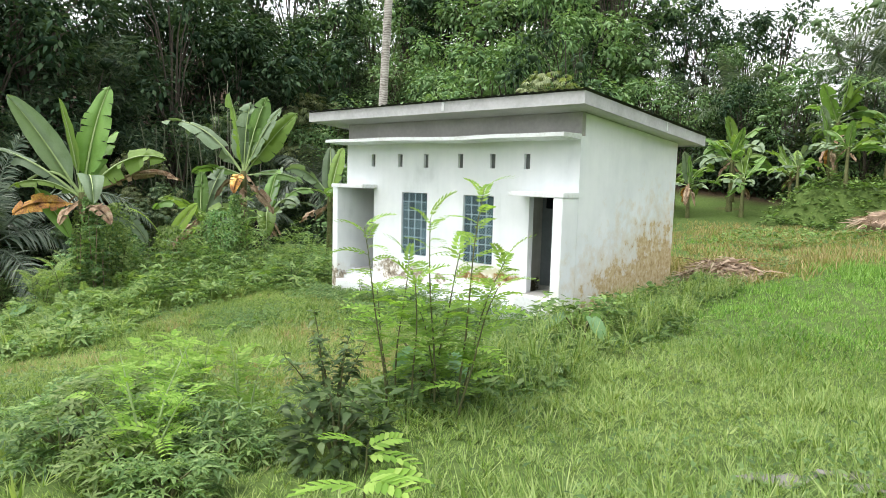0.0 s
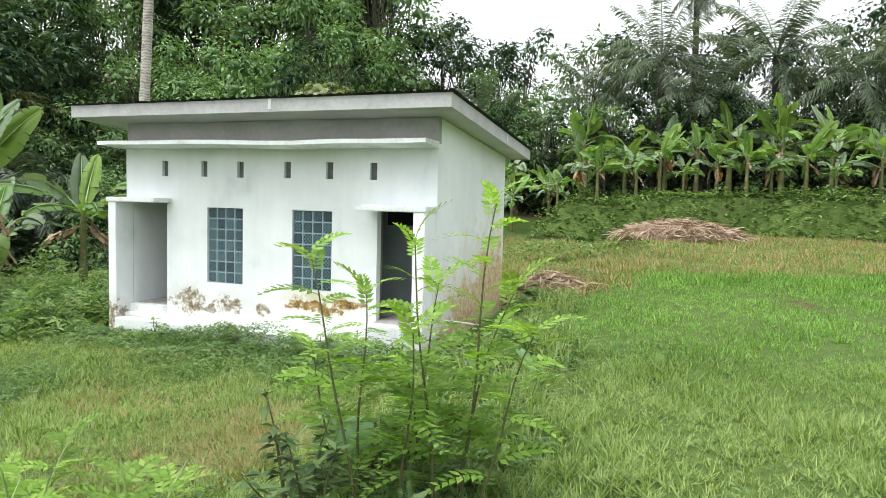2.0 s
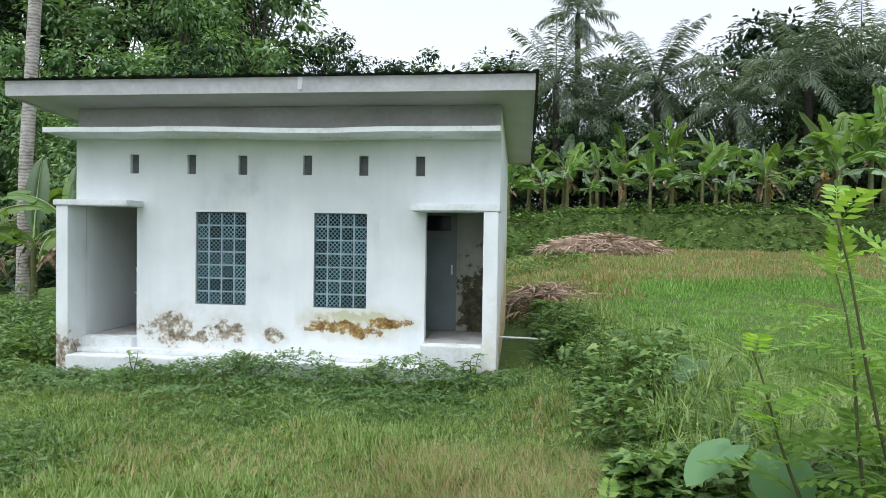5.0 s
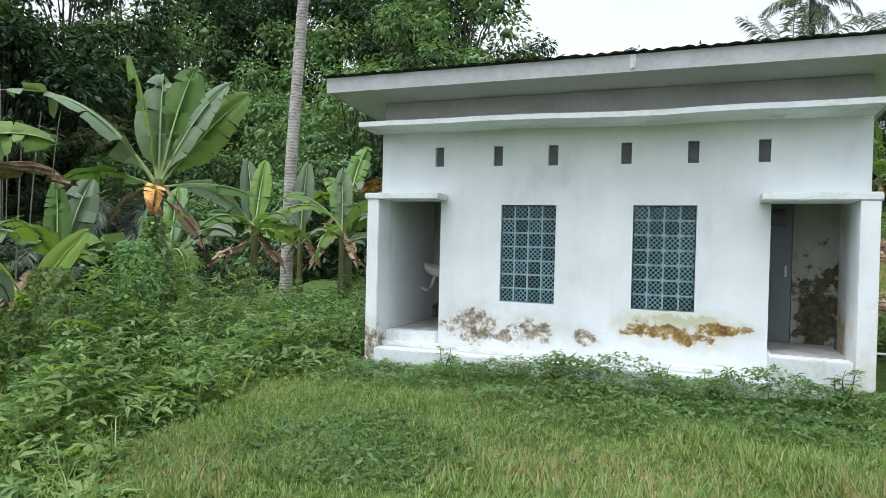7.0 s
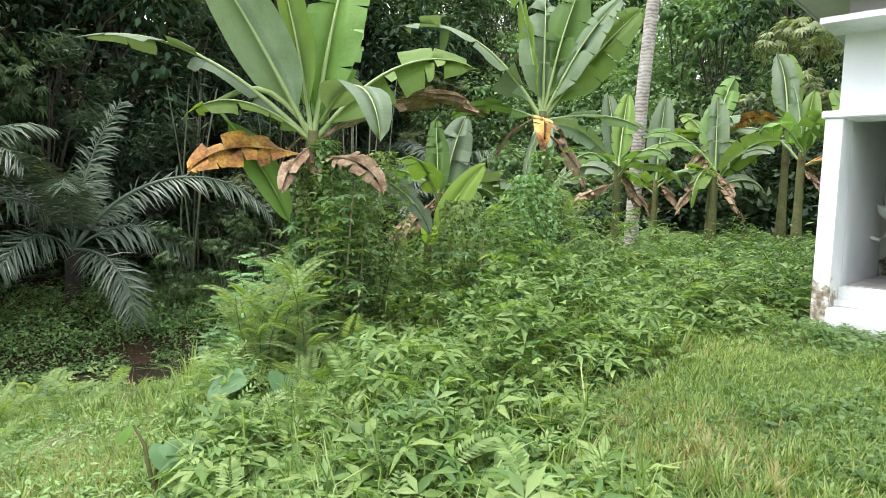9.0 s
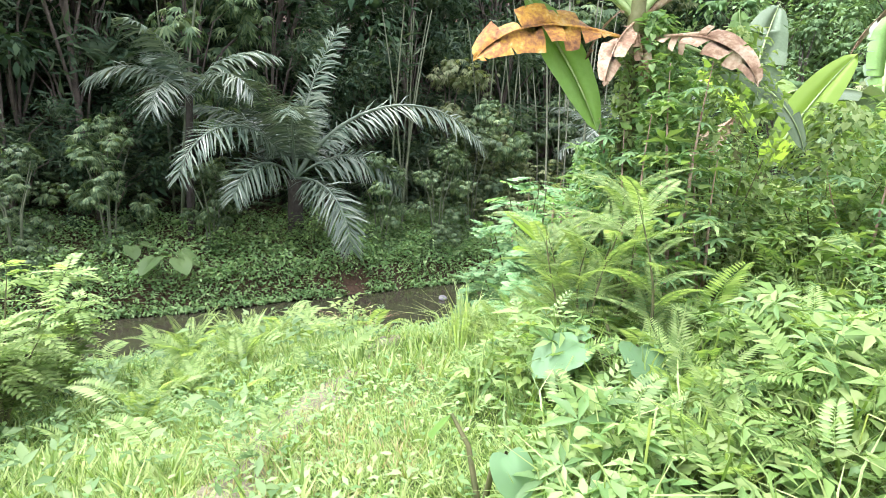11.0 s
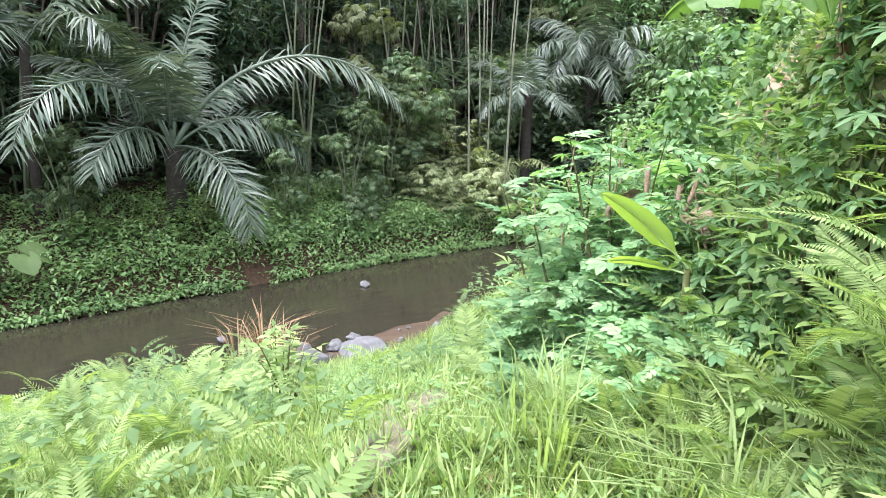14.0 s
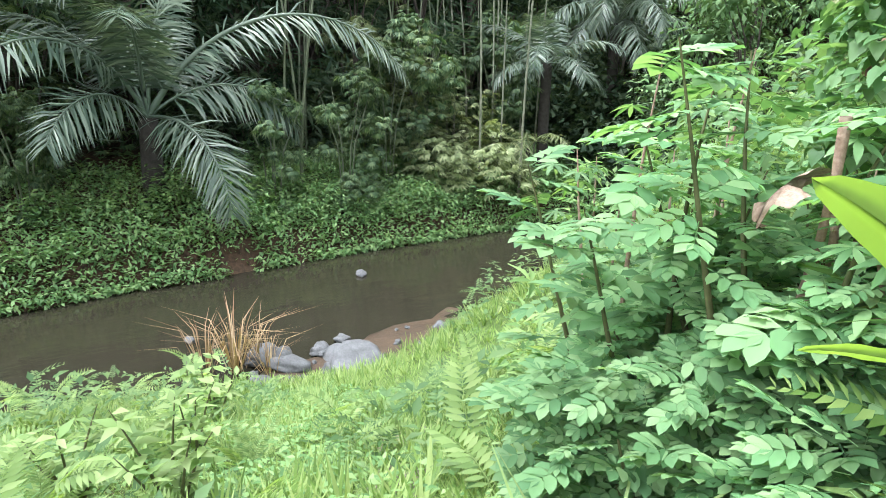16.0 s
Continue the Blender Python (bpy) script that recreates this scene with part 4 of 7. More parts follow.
    # glass block windows
    bmk = box(bmesh.new(), -0.090, 0.090, -0.04, 0.04, -0.090, 0.090)
    bmesh.ops.bevel(bmk, geom=list(bmk.edges), offset=0.012, segments=2, affect="EDGES")
    block = bm_mesh("glass_block", bmk, M_GLASSBLOCK)
    for x0, x1, z0, z1 in (W1, W2):
        bars = [(x0 + 0.2 * k - 0.0105, x0 + 0.2 * k + 0.0105, FY + 0.028, FY + 0.105, z0 + 0.004, z1 - 0.004) for k in range(1, 4)]
        for k in range(1, 7):
            bars += [(x0 + 0.2 * c + 0.011, x0 + 0.2 * c + 0.189, FY + 0.029, FY + 0.104, z0 + 0.2 * k - 0.0105, z0 + 0.2 * k + 0.0105) for c in range(4)]
        win = part("window", boxes(*bars), house, "window of pressed glass blocks in grey mortar", M_MORTAR)
        for c in range(4):
            for r in range(7):
                g = part("glass_block", block, win)
                g.location = (x0 + 0.1 + 0.2 * c, FY + 0.07, z0 + 0.1 + 0.2 * r)
    for x, z in vents:
        # Panels added behind the vents so the openings are not black.
        part("vent_backing", boxes((x + 0.002, x + 0.138, FY + 0.07, FY + 0.085, z - 0.288, z - 0.002)), house, "added grey panel standing in for the dim room behind", M_VENT)
    # inner door of the right porch
    door = part("door", boxes((-7.655, -6.925, 11.44, 11.48, 0.38, 2.305), bevel=0.004), house, "grey-blue plastic door with a dark top pane", M_DOOR)
    part("door_pane", boxes((-7.56, -7.02, 11.432, 11.439, 1.98, 2.22)), door, "dark pane", M_DARKGLASS)
    part("door_panel", boxes((-7.56, -7.02, 11.434, 11.439, 0.55, 1.90), bevel=0.002), door, "", M_DOOR)
    part("door_handle", boxes((-7.01, -6.985, 11.40, 11.439, 1.28, 1.44), bevel=0.006), door, "pale handle", M_PIPE)
    # wash basin hung on the back wall of the left porch
    prof = [(0.0, 0.0), (0.12, 0.0), (0.20, 0.05), (0.235, 0.13), (0.24, 0.15), (0.22, 0.15), (0.19, 0.07), (0.1, 0.03), (0.0, 0.03)]
    bm = bmesh.new()
    rings = []
    for r, z in prof:
        rings.append([bm.verts.new((r * math.cos(a) * 1.05, r * math.sin(a) * 0.85, z)) for a in np.linspace(0, 2 * math.pi, 20, endpoint=False)] if r else [bm.verts.new((0, 0, z))])
    for p, q in zip(rings, rings[1:]):
        for k in range(20):
            a, b = p[k % len(p)], p[(k + 1) % len(p)]
            c, d = q[(k + 1) % len(q)], q[k % len(q)]
            ring = []
            for w in (a, b, c, d):
                if w not in ring:
                    ring.append(w)
            bm.faces.new(ring)
    basin = part("wash_basin", bm, house, "tilted white ceramic wash basin on the porch wall", M_CERAMIC, True)
    basin.location, basin.rotation_euler = (-12.36, 11.70, 1.07), (0, 0.3, 0)
    V, F = tube([(0, 0.02, 0.0), (0, 0.02, -0.2), (-0.06, 0.02, -0.3), (-0.2, 0.02, -0.3)], [0.03] * 4, 10)
    part("waste_pipe", mesh_np("waste_pipe", V, F, M_PIPE, True), basin)
    return house


house = build_house()
house.location.z = 0.12

pipe = thing("water_pipe", "thin white plastic pipe jutting from the house corner", "pipe", (-6.2, 10.9, 0.51))
V, F = tube([(0.0, 0, 0), (0.4, 0.02, -0.01), (0.78, 0.05, -0.03), (0.83, 0.05, -0.05), (0.84, 0.05, -0.2)], [0.016] * 5, 8)
part("pipe", mesh_np("pipe", V, F, M_PIPE, True), pipe)


# ---- plants: leaf kernels ----
K_LEAF = leaf_kernel(0.42)
K_FAN = fan_kernel(6, 0.24, 300)
K_FAN5 = fan_kernel(5, 0.30, 220)
K_PIN = pinnate_kernel(7, 0.26, 0.34, 0.22)
K_FERN = pinnate_kernel(15, 0.26, 0.26, 0.45, 0.8, 78, 0.08)
K_FERNLONG = pinnate_kernel(32, 0.15, 0.17, 0.3, 0.8, 84, 0.1)
K_HEART = (np.array([(0, 0.05, 0), (-0.3, -0.1, 0.03), (-0.42, 0.25, 0.05), (-0.2, 0.7, 0.0), (0, 1, -0.15), (0.2, 0.7, 0.0), (0.42, 0.25, 0.05), (0.3, -0.1, 0.03)]), np.array([(0, 2, 1), (0, 3, 2), (0, 4, 3), (0, 5, 4), (0, 6, 5), (0, 7, 6)]))
RHOMB = (np.array([(0, 0, 0), (-0.21, 0.45, 0.04), (0.21, 0.45, 0.04), (0, 1, -0.1)]), np.array([(0, 2, 1), (1, 2, 3)]))
SLIVER = (np.array([(0, 0, 0), (-0.085, 0.35, 0.02), (0.085, 0.35, 0.02), (0, 1, -0.22)]), np.array([(0, 2, 1), (1, 2, 3)]))


def spray(base, count, seed, hang, spread=0.34, lo=0.45, hi=0.8):
    r = np.random.default_rng(seed)
    return scatter(base, r.normal(0, spread, (count, 3)), r.uniform(0, 6.28, count), r.uniform(-0.8, 0.5, count) - hang, r.uniform(-0.6, 0.6, count), r.uniform(lo, hi, count))


TRI = (np.array([(0, 0, 0), (-0.24, 0.75, 0.02), (0.2, 0.9, -0.08)]), np.array([(0, 2, 1)]))
THIN = (np.array([(0, 0, 0), (-0.09, 0.6, 0.0), (0.06, 1.0, -0.2)]), np.array([(0, 2, 1)]))
K_SPRAY = spray(TRI, 9, 3, 0.25, 0.38, 0.4, 0.75)
def hanging_fan(count=6, spread=1.9):
    pieces = []
    for a in np.linspace(-spread / 2, spread / 2, count):
        c, q = math.cos(a), math.sin(a)
        W = SLIVER[0] * (1 - 0.18 * abs(a)) * np.array([1.15, 1, 1])
        pieces.append((np.stack([W[:, 0] * c - W[:, 1] * q, W[:, 0] * q + W[:, 1] * c, W[:, 2] + 0.04 * a], -1), SLIVER[1]))
    return join(pieces)


K_BFAN = hanging_fan()
K_BAMBOO = spray(THIN, 13, 4, 0.35, 0.36, 0.45, 0.8)


def any_yaw(n):
    return rng.uniform(0, 2 * np.pi, n)


def stuff(name, arrays, mat, label, category):
    V, F = arrays
    ob = new(name, mesh_np(name, V, F, mat))
    return tagged(ob, label, category, kind="stuff")


def keep_clear(x, y):
    """False inside the house and its plinth, and over the river."""
    house_in = (x > -13.0) & (x < -6.05) & (y > 9.9) & (y < 14.75)
    return ~house_in & (x > near_edge(y) + 0.2)


def track(x):
    """The trodden way along which the walk goes: its y at x."""
    return np.interp(x, [-28, -22, -18.2, -16.5, -14.4, -11.5, -6.4, 0, 8], [8.6, 6.0, 3.9, 2.5, 1.8, 1.4, 0.9, -0.2, -1.5])


def bank_way(x):
    """The trodden way from the yard down the bank: its y at x."""
    return np.interp(x, [-21.5, -19.6, -18.3, -17.4, -16.2, -14.6, -13.0], [6.5, 5.0, 3.7, 2.8, 2.05, 1.75, 1.6])


def build_way():
    xs, ts = np.arange(-21.4, -13.0, 0.08), np.linspace(-1, 1, 9)
    half = 0.30 + 0.10 * np.sin(3.1 * xs) + 0.07 * np.sin(7.7 * xs + 1)
    X = xs[:, None] + 0 * ts
    Y = bank_way(xs)[:, None] + half[:, None] * ts + 0.03 * np.sin(11 * X)
    V = np.stack([X, Y, ground_z(X, Y) + 0.03 * (1 - 1.6 * ts ** 4)], -1).reshape(-1, 3)
    i, j = np.meshgrid(np.arange(len(xs) - 1), np.arange(8), indexing="ij")
    a = i * 9 + j
    F = np.concatenate([np.stack([a, a + 9, a + 10], -1).reshape(-1, 3), np.stack([a, a + 10, a + 1], -1).reshape(-1, 3)])
    tagged(new("path", mesh_np("path", V, F, M_TRODDEN, True)), "narrow trodden dirt path down the grassy bank", "path", kind="structure")


build_way()


# ---- grass ----
def build_grass():
    tuft, fine = blade_kernel(6, 0.056, 0.9, 2, True), blade_kernel(5, 0.062, 1.0, 3, True)

    def patch(n, x0, x1, y0, y1, lo, hi, kern, keep=None):
        x, y = rng.uniform(x0, x1, n) + rng.normal(0, 0.5, n), rng.uniform(y0, y1, n) + rng.normal(0, 0.5, n)
        ok = keep_clear(x, y)
        if keep is not None:
            ok &= keep(x, y)
        x, y = x[ok], y[ok]
        size = rng.uniform(lo, hi, len(x)) * (0.75 + 0.5 * np.sin(x * 1.1 + 1.3 * np.sin(y * 0.9)) ** 2)
        return scatter(kern, on_ground(x, y, -0.01), any_yaw(len(x)), rng.uniform(-0.15, 0.15, len(x)), 0.0, size)

    worn = lambda x, y: (np.abs(y - track(x)) > 0.55 + 0.3 * np.sin(x * 2.3)) | (rng.random(len(x)) < 0.35)
    lawn = join([patch(26000, -15, -4.6, 2.5, 10.2, 0.07, 0.16, tuft), patch(9000, -22, -4, 0.2, 3.5, 0.06, 0.15, tuft, worn), patch(19000, -4.6, 5, 1.5, 9.5, 0.06, 0.14, tuft), patch(3200, -4.4, 4, 2.0, 9.0, 0.12, 0.24, blade_kernel(9, 0.026, 1.3, 23, True)), patch(1800, -15, 4, 1.5, 9.5, 0.14, 0.28, blade_kernel(9, 0.022, 1.1, 21, True), lambda x, y: np.sin(x * 1.9 + y) * np.cos(y * 1.4) + rng.normal(0, 0.4, len(x)) > 0.2)])
    stuff("lawn_grass", lawn, M_GRASS, "short green grass over the yard", "grass")
    field = join([patch(24000, -4.8, 14, 8.5, 19, 0.07, 0.15, fine), patch(7000, -11, 14, 18, 30, 0.10, 0.2, fine), patch(2500, -4.6, 12, 16.4, 17.6, 0.14, 0.26, fine), patch(2500, 14, 26, 5, 30, 0.2, 0.3, fine)])
    stuff("field_grass", field, M_FIELD, "bright green grass of the flat field", "grass")
    dry = join([patch(13000, -12, 24, 17, 31.5, 0.14, 0.30, fine, lambda x, y: (y > 18.0 + 0.8 * np.sin(x * 0.5)) & (y < terrace_edge(x))), patch(9000, -15, -4.5, 2.5, 9.5, 0.06, 0.17, tuft, lambda x, y: np.sin(x * 1.3 + y) + np.sin(y * 2.1 - x * 0.7) + rng.normal(0, 0.5, len(x)) > 0.7), patch(1500, -8.5, -4.0, 15, 20, 0.2, 0.45, fine), patch(3000, -18.5, -10.5, 0.6, 4.2, 0.05, 0.14, tuft, lambda x, y: np.abs(y - track(x)) < 0.9), patch(2600, -7.6, -4.6, 4.4, 7.4, 0.10, 0.22, blade_kernel(9, 0.018, 1.2, 22, True), lambda x, y: ((x + 6.1) / 1.6) ** 2 + ((y - 5.9) / 1.3) ** 2 + rng.normal(0, 0.25, len(x)) < 0.8)])
    stuff("dry_grass", dry, M_GRASSDRY, "pale yellowing stubble and dry grass", "dry grass")
    off_way = lambda x, y: (np.abs(y - bank_way(x)) > 0.22 + 0.1 * np.sin(4 * x)) | (rng.random(len(x)) < 0.6)
    bank = join([patch(30000, -25, -14.5, 0.8, 8.5, 0.06, 0.15, blade_kernel(6, 0.046, 1.1, 5, True), off_way), patch(11000, -29, -15.5, 1.0, 16, 0.12, 0.3, tuft, lambda x, y: (x < -17.5) | (y > 4)), patch(4000, -20, -12.5, -4, 2, 0.12, 0.3, tuft), patch(3500, -26, 12, -9, 1.0, 0.16, 0.3, blade_kernel(6, 0.05, 0.9, 31, True))])
    stuff("bank_grass", bank, M_GRASS, "lush bright grass on the river bank", "grass")


build_grass()


# ---- low weeds as one carpet ----
def carpet(n, keep, region, kern, lo, hi, lift=0.15, pitch=(-0.3, 0.7)):
    x0, x1, y0, y1 = region
    x, y = rng.uniform(x0, x1, n), rng.uniform(y0, y1, n)
    h = keep(x, y)
    ok = (h > 0.03) & keep_clear(x, y)
    x, y, h = x[ok], y[ok], h[ok]
    m = len(x)
    up = h * rng.uniform(0.1, 1.0, m) ** 0.6
    P = on_ground(x, y)
    P[:, 2] += up
    return scatter(kern, P, any_yaw(m), rng.uniform(*pitch, m), rng.uniform(-0.4, 0.4, m), rng.uniform(lo, hi, m))


def hump(x, y, cx, cy, rx, ry, h):
    d = ((x - cx) / rx) ** 2 + ((y - cy) / ry) ** 2
    return h * np.clip(1 - d, 0, 1) ** 0.55


def wobble(x, y, s=1.0):
    return 0.75 + 0.35 * np.sin(1.9 * x * s + 1.1 * np.sin(1.7 * y * s)) * np.cos(1.6 * y * s + 0.4 * x)


# thick weeds on the mound between yard and bananas, and down the bank
mound = lambda x, y: wobble(x, y) * (0.55 + 0.6 * np.abs(np.sin(2.3 * x + 1.3 * np.sin(2.0 * y)) * np.cos(2.1 * y + 0.7 * x))) * 1.15 * np.maximum.reduce([hump(x, y, -15.4, 7.2, 2.2, 2.2, 1.3), hump(x, y, -17.6, 6.9, 1.3, 1.5, 3.0), hump(x, y, -16.7, 5.8, 1.4, 1.0, 2.1), hump(x, y, -16.5, 9.6, 2.0, 2.8, 1.9), hump(x, y, -14.2, 4.6, 1.7, 1.6, 0.75), hump(x, y, -13.1, 4.0, 1.6, 1.3, 0.45), hump(x, y, -14.3, 11.3, 1.4, 1.9, 0.75), hump(x, y, -13.9, 9.2, 0.9, 1.0, 0.6), hump(x, y, -15.5, 15.0, 3.0, 4.0, 0.9), hump(x, y, -19.8, 8.8, 1.8, 2.6, 2.2), hump(x, y, -16.0, 4.4, 1.2, 0.7, 0.6)])
strip = lambda x, y: wobble(x, y, 1.4) * np.maximum.reduce([hump(x, y, -4.45, 8.4, 0.85, 2.6, 0.62), hump(x, y, -4.3, 5.4, 0.9, 1.8, 0.42), hump(x, y, -5.0, 12.5, 0.75, 3.4, 0.5), hump(x, y, -5.5, 17.0, 1.4, 3.0, 0.5)])
front = lambda x, y: wobble(x, y, 2.0) * np.maximum.reduce([hump(x, y, -8.6, 9.6, 3.0, 0.55, 0.50), hump(x, y, -12.0, 9.3, 1.6, 0.8, 0.25), hump(x, y, -8.6, 8.7, 2.4, 0.9, 0.24), hump(x, y, -11.0, 6.6, 1.7, 1.0, 0.09)])
stuff("yard_weeds", join([carpet(24000, mound, (-22, -11, 2, 20), K_LEAF, 0.06, 0.15), carpet(6500, mound, (-22, -11, 2, 20), K_FAN, 0.16, 0.32)]), M_WEED, "dense mound of green climbing weeds beside the bananas", "weeds")
stuff("mound_shoots", join([carpet(1300, mound, (-19, -11.5, 2.5, 12), K_PIN, 0.16, 0.32, pitch=(0.0, 0.9)), carpet(240, mound, (-19, -11.5, 2.5, 9), K_FERN, 0.25, 0.45, pitch=(0.1, 0.9)), carpet(6000, mound, (-19, -11.5, 2.5, 9), K_HEART, 0.06, 0.12), carpet(2200, mound, (-19, -11.5, 2.5, 13), K_FAN5, 0.17, 0.36)]), M_SHOOT, "fresh light-green shoots over the weeds", "weeds")
stuff("mound_grass", join([carpet(620, lambda x, y: 0.45 * mound(x, y), (-18.5, -11.5, 2.5, 8), blade_kernel(8, 0.012, 0.9, 12), 0.3, 0.6, pitch=(-0.25, 0.25)), carpet(600, strip, (-5.0, -3.4, 5, 14), blade_kernel(9, 0.011, 1.2, 13), 0.25, 0.48, pitch=(-0.25, 0.25))]), M_GRASS, "long arching grass through the weeds", "grass")
stuff("dyke_weeds", join([carpet(15000, strip, (-7.5, -2, 3, 21), K_LEAF, 0.07, 0.16), carpet(4000, strip, (-6, -2.8, 3, 14), K_HEART, 0.06, 0.12), carpet(260, strip, (-6, -2.8, 3, 12), K_FERN, 0.2, 0.4, pitch=(0.0, 0.9))]), M_WEED, "tangle of weeds and ferns on the dyke beside the house", "weeds")
stuff("wall_weeds", join([carpet(13000, front, (-13.2, -6, 5, 10.3), K_LEAF, 0.05, 0.12), carpet(6500, front, (-12.6, -5.8, 8.9, 9.95), K_LEAF, 0.04, 0.09), carpet(500, front, (-12.6, -5.8, 8.9, 9.95), K_FAN, 0.12, 0.2)]), M_COVER, "low weeds along the foot of the front wall", "weeds")
lower = lambda x, y: wobble(x, y) * np.maximum.reduce([hump(x, y, -20.5, 7.4, 2.3, 1.9, 0.9), hump(x, y, -21.5, 3.4, 3.2, 1.7, 0.6), hump(x, y, -25.5, 4.6, 3.0, 2.2, 0.8), hump(x, y, -18.3, 1.6, 3.5, 1.2, 0.5), hump(x, y, -24, 12.5, 3.0, 3.0, 1.2)])
stuff("bank_weeds", join([carpet(12000, lower, (-30, -14, -1, 17), K_LEAF, 0.08, 0.18), carpet(1500, lower, (-30, -14, -1, 17), K_PIN, 0.2, 0.4)]), M_COVER, "bright weeds along the river bank", "weeds")
stuff("bank_ferns", carpet(420, lower, (-27, -14, 0, 10), K_FERN, 0.28, 0.55, pitch=(0.2, 1.0)), M_FERN, "light green ferns on the river bank", "ferns")


def far_bank_cover():
    n = 120000
    y = rng.uniform(-4, 28, n)
    f = -0.15 + 5.6 * rng.random(n) ** 1.15
    x = far_edge(y) - f
    bare = np.exp(-((y - 9.8) / 1.3) ** 2) + 0.6 * np.exp(-((y - 12.6) / 0.6) ** 2) + 0.5 * np.sin(2.9 * y) * np.sin(0.7 * y)
    ok = (f > 0.25 + 0.6 * rng.random(n)) | (bare + rng.normal(0, 0.25, n) < 0.6)
    ok &= (y > 10) | (f < 1.0) | (rng.random(n) < 0.4)
    x, y, f = x[ok], y[ok], f[ok]
    P = on_ground(x, y)
    P[:, 2] = np.maximum(P[:, 2], WATER) + rng.uniform(0.0, 1.0, len(x)) * wobble(x, y, 1.3) * np.clip(f + 0.4, 0.25, 1) * np.clip(1.6 - 0.15 * f, 0.7, 1) + 0.03
    return scatter(RHOMB, P, any_yaw(len(x)), rng.uniform(-0.9, 0.4, len(x)), rng.uniform(-0.5, 0.5, len(x)), rng.uniform(0.10, 0.21, len(x)))


stuff("far_bank_cover", far_bank_cover(), M_BANKCOVER, "low green creepers covering the far bank", "ground cover")
terrace = lambda x, y: (0.35 + 1.5 * np.clip(np.sin(1.3 * x + 1.7 * np.sin(1.1 * y)) * np.sin(1.9 * y + 0.8 * x) + 0.3 * np.sin(4.1 * x), 0, 1)) * (0.3 + 0.45 * np.exp(-((y - terrace_edge(x) - 0.7) / 1.2) ** 2)) * ((y > terrace_edge(x) - 0.3) & (x > -9.5))
stuff("terrace_creepers", carpet(9000, lambda x, y: 0.6 * terrace(x, y), (-10, 24, 27, 36), K_LEAF, 0.2, 0.36), M_DARKLEAF, "dark leafy creepers on the terrace bank", "weeds")
stuff("terrace_weeds", join([carpet(17000, terrace, (-10, 24, 27, 36), K_LEAF, 0.16, 0.34), carpet(2600, lambda x, y: hump(x, y, -6.3, 24.6, 2.9, 0.7, 0.75), (-10, -3, 23, 26), K_LEAF, 0.12, 0.24)]), M_BUSH, "green creepers over the terrace bank", "weeds")


# ---- banana plants ----
def banana_leaf(start, L, W, ang, up, droop, seed, tear=0.5, turn=0.0):
    """One blade with a grooved rib, torn into strips that hang at their own angles."""
    r = np.random.default_rng(seed)
    n = 18
    t = np.linspace(0, 1, n + 1)
    th = up - droop * t ** 1.9
    d = np.array([math.cos(ang), math.sin(ang), 0.0])
    flat = np.array([-d[1], d[0], 0.0])
    step = L / n
    D = np.cos(th)[:, None] * d + np.sin(th)[:, None] * np.array([0, 0, 1.0])
    P = np.asarray(start) + np.concatenate([[np.zeros(3)], np.cumsum(D[:-1] * step, 0)])
    N0 = -np.sin(th)[:, None] * d + np.cos(th)[:, None] * np.array([0, 0, 1.0])
    tw = (turn * np.clip(t * 3, 0, 1))[:, None]
    side = np.cos(tw) * flat + np.sin(tw) * N0
    N = -np.sin(tw) * flat + np.cos(tw) * N0
    blade = np.clip((t - 0.16) / 0.84, 0, 1)
    w = W * np.clip(np.sin(np.pi * blade ** 0.8), 0, None) ** 0.55 * (t > 0.15)
    twist = r.normal(0, 0.25)
    Vs, Fs, k = [P, ], [], n + 1
    for s in (-1, 1):
        i = 2
        while i < n:
            run = int(r.integers(1, 5)) if tear > 0.12 else n
            j = min(n, i + run)
            phi = 0.12 + s * 0.6 * twist - (r.uniform(0.0, 1.3) * tear if r.random() < 0.75 else 0.0)
            gap = 0.14 * step if tear > 0.12 else 0.0
            idx = np.arange(i, j + 1)
            out = P[idx] + w[idx][:, None] * (s * math.cos(phi) * side[idx] + math.sin(phi) * N[idx])
            half = P[idx] + 0.55 * w[idx][:, None] * (s * math.cos(phi + 0.12) * side[idx] + math.sin(phi + 0.12) * N[idx])
            out += (0.035 * w[idx] * np.sin(idx * 1.7 + s + seed))[:, None] * N[idx]
            out[0] += D[i] * gap
            out[-1] -= D[j] * gap
            Vs += [half, out]
            m = len(idx)
            for q in range(m - 1):
                a, b = i + q, i + q + 1
                h0, h1, o0, o1 = k + q, k + q + 1, k + m + q, k + m + q + 1
                Fs += [(a, b, h1), (a, h1, h0), (h0, h1, o1), (h0, o1, o0)]
            k += 2 * m
            i = j
    return (np.concatenate(Vs), np.array(Fs)), tube(P + 0.004 * N, 0.03 * (1.08 - t) * (L / 2.2), 5)


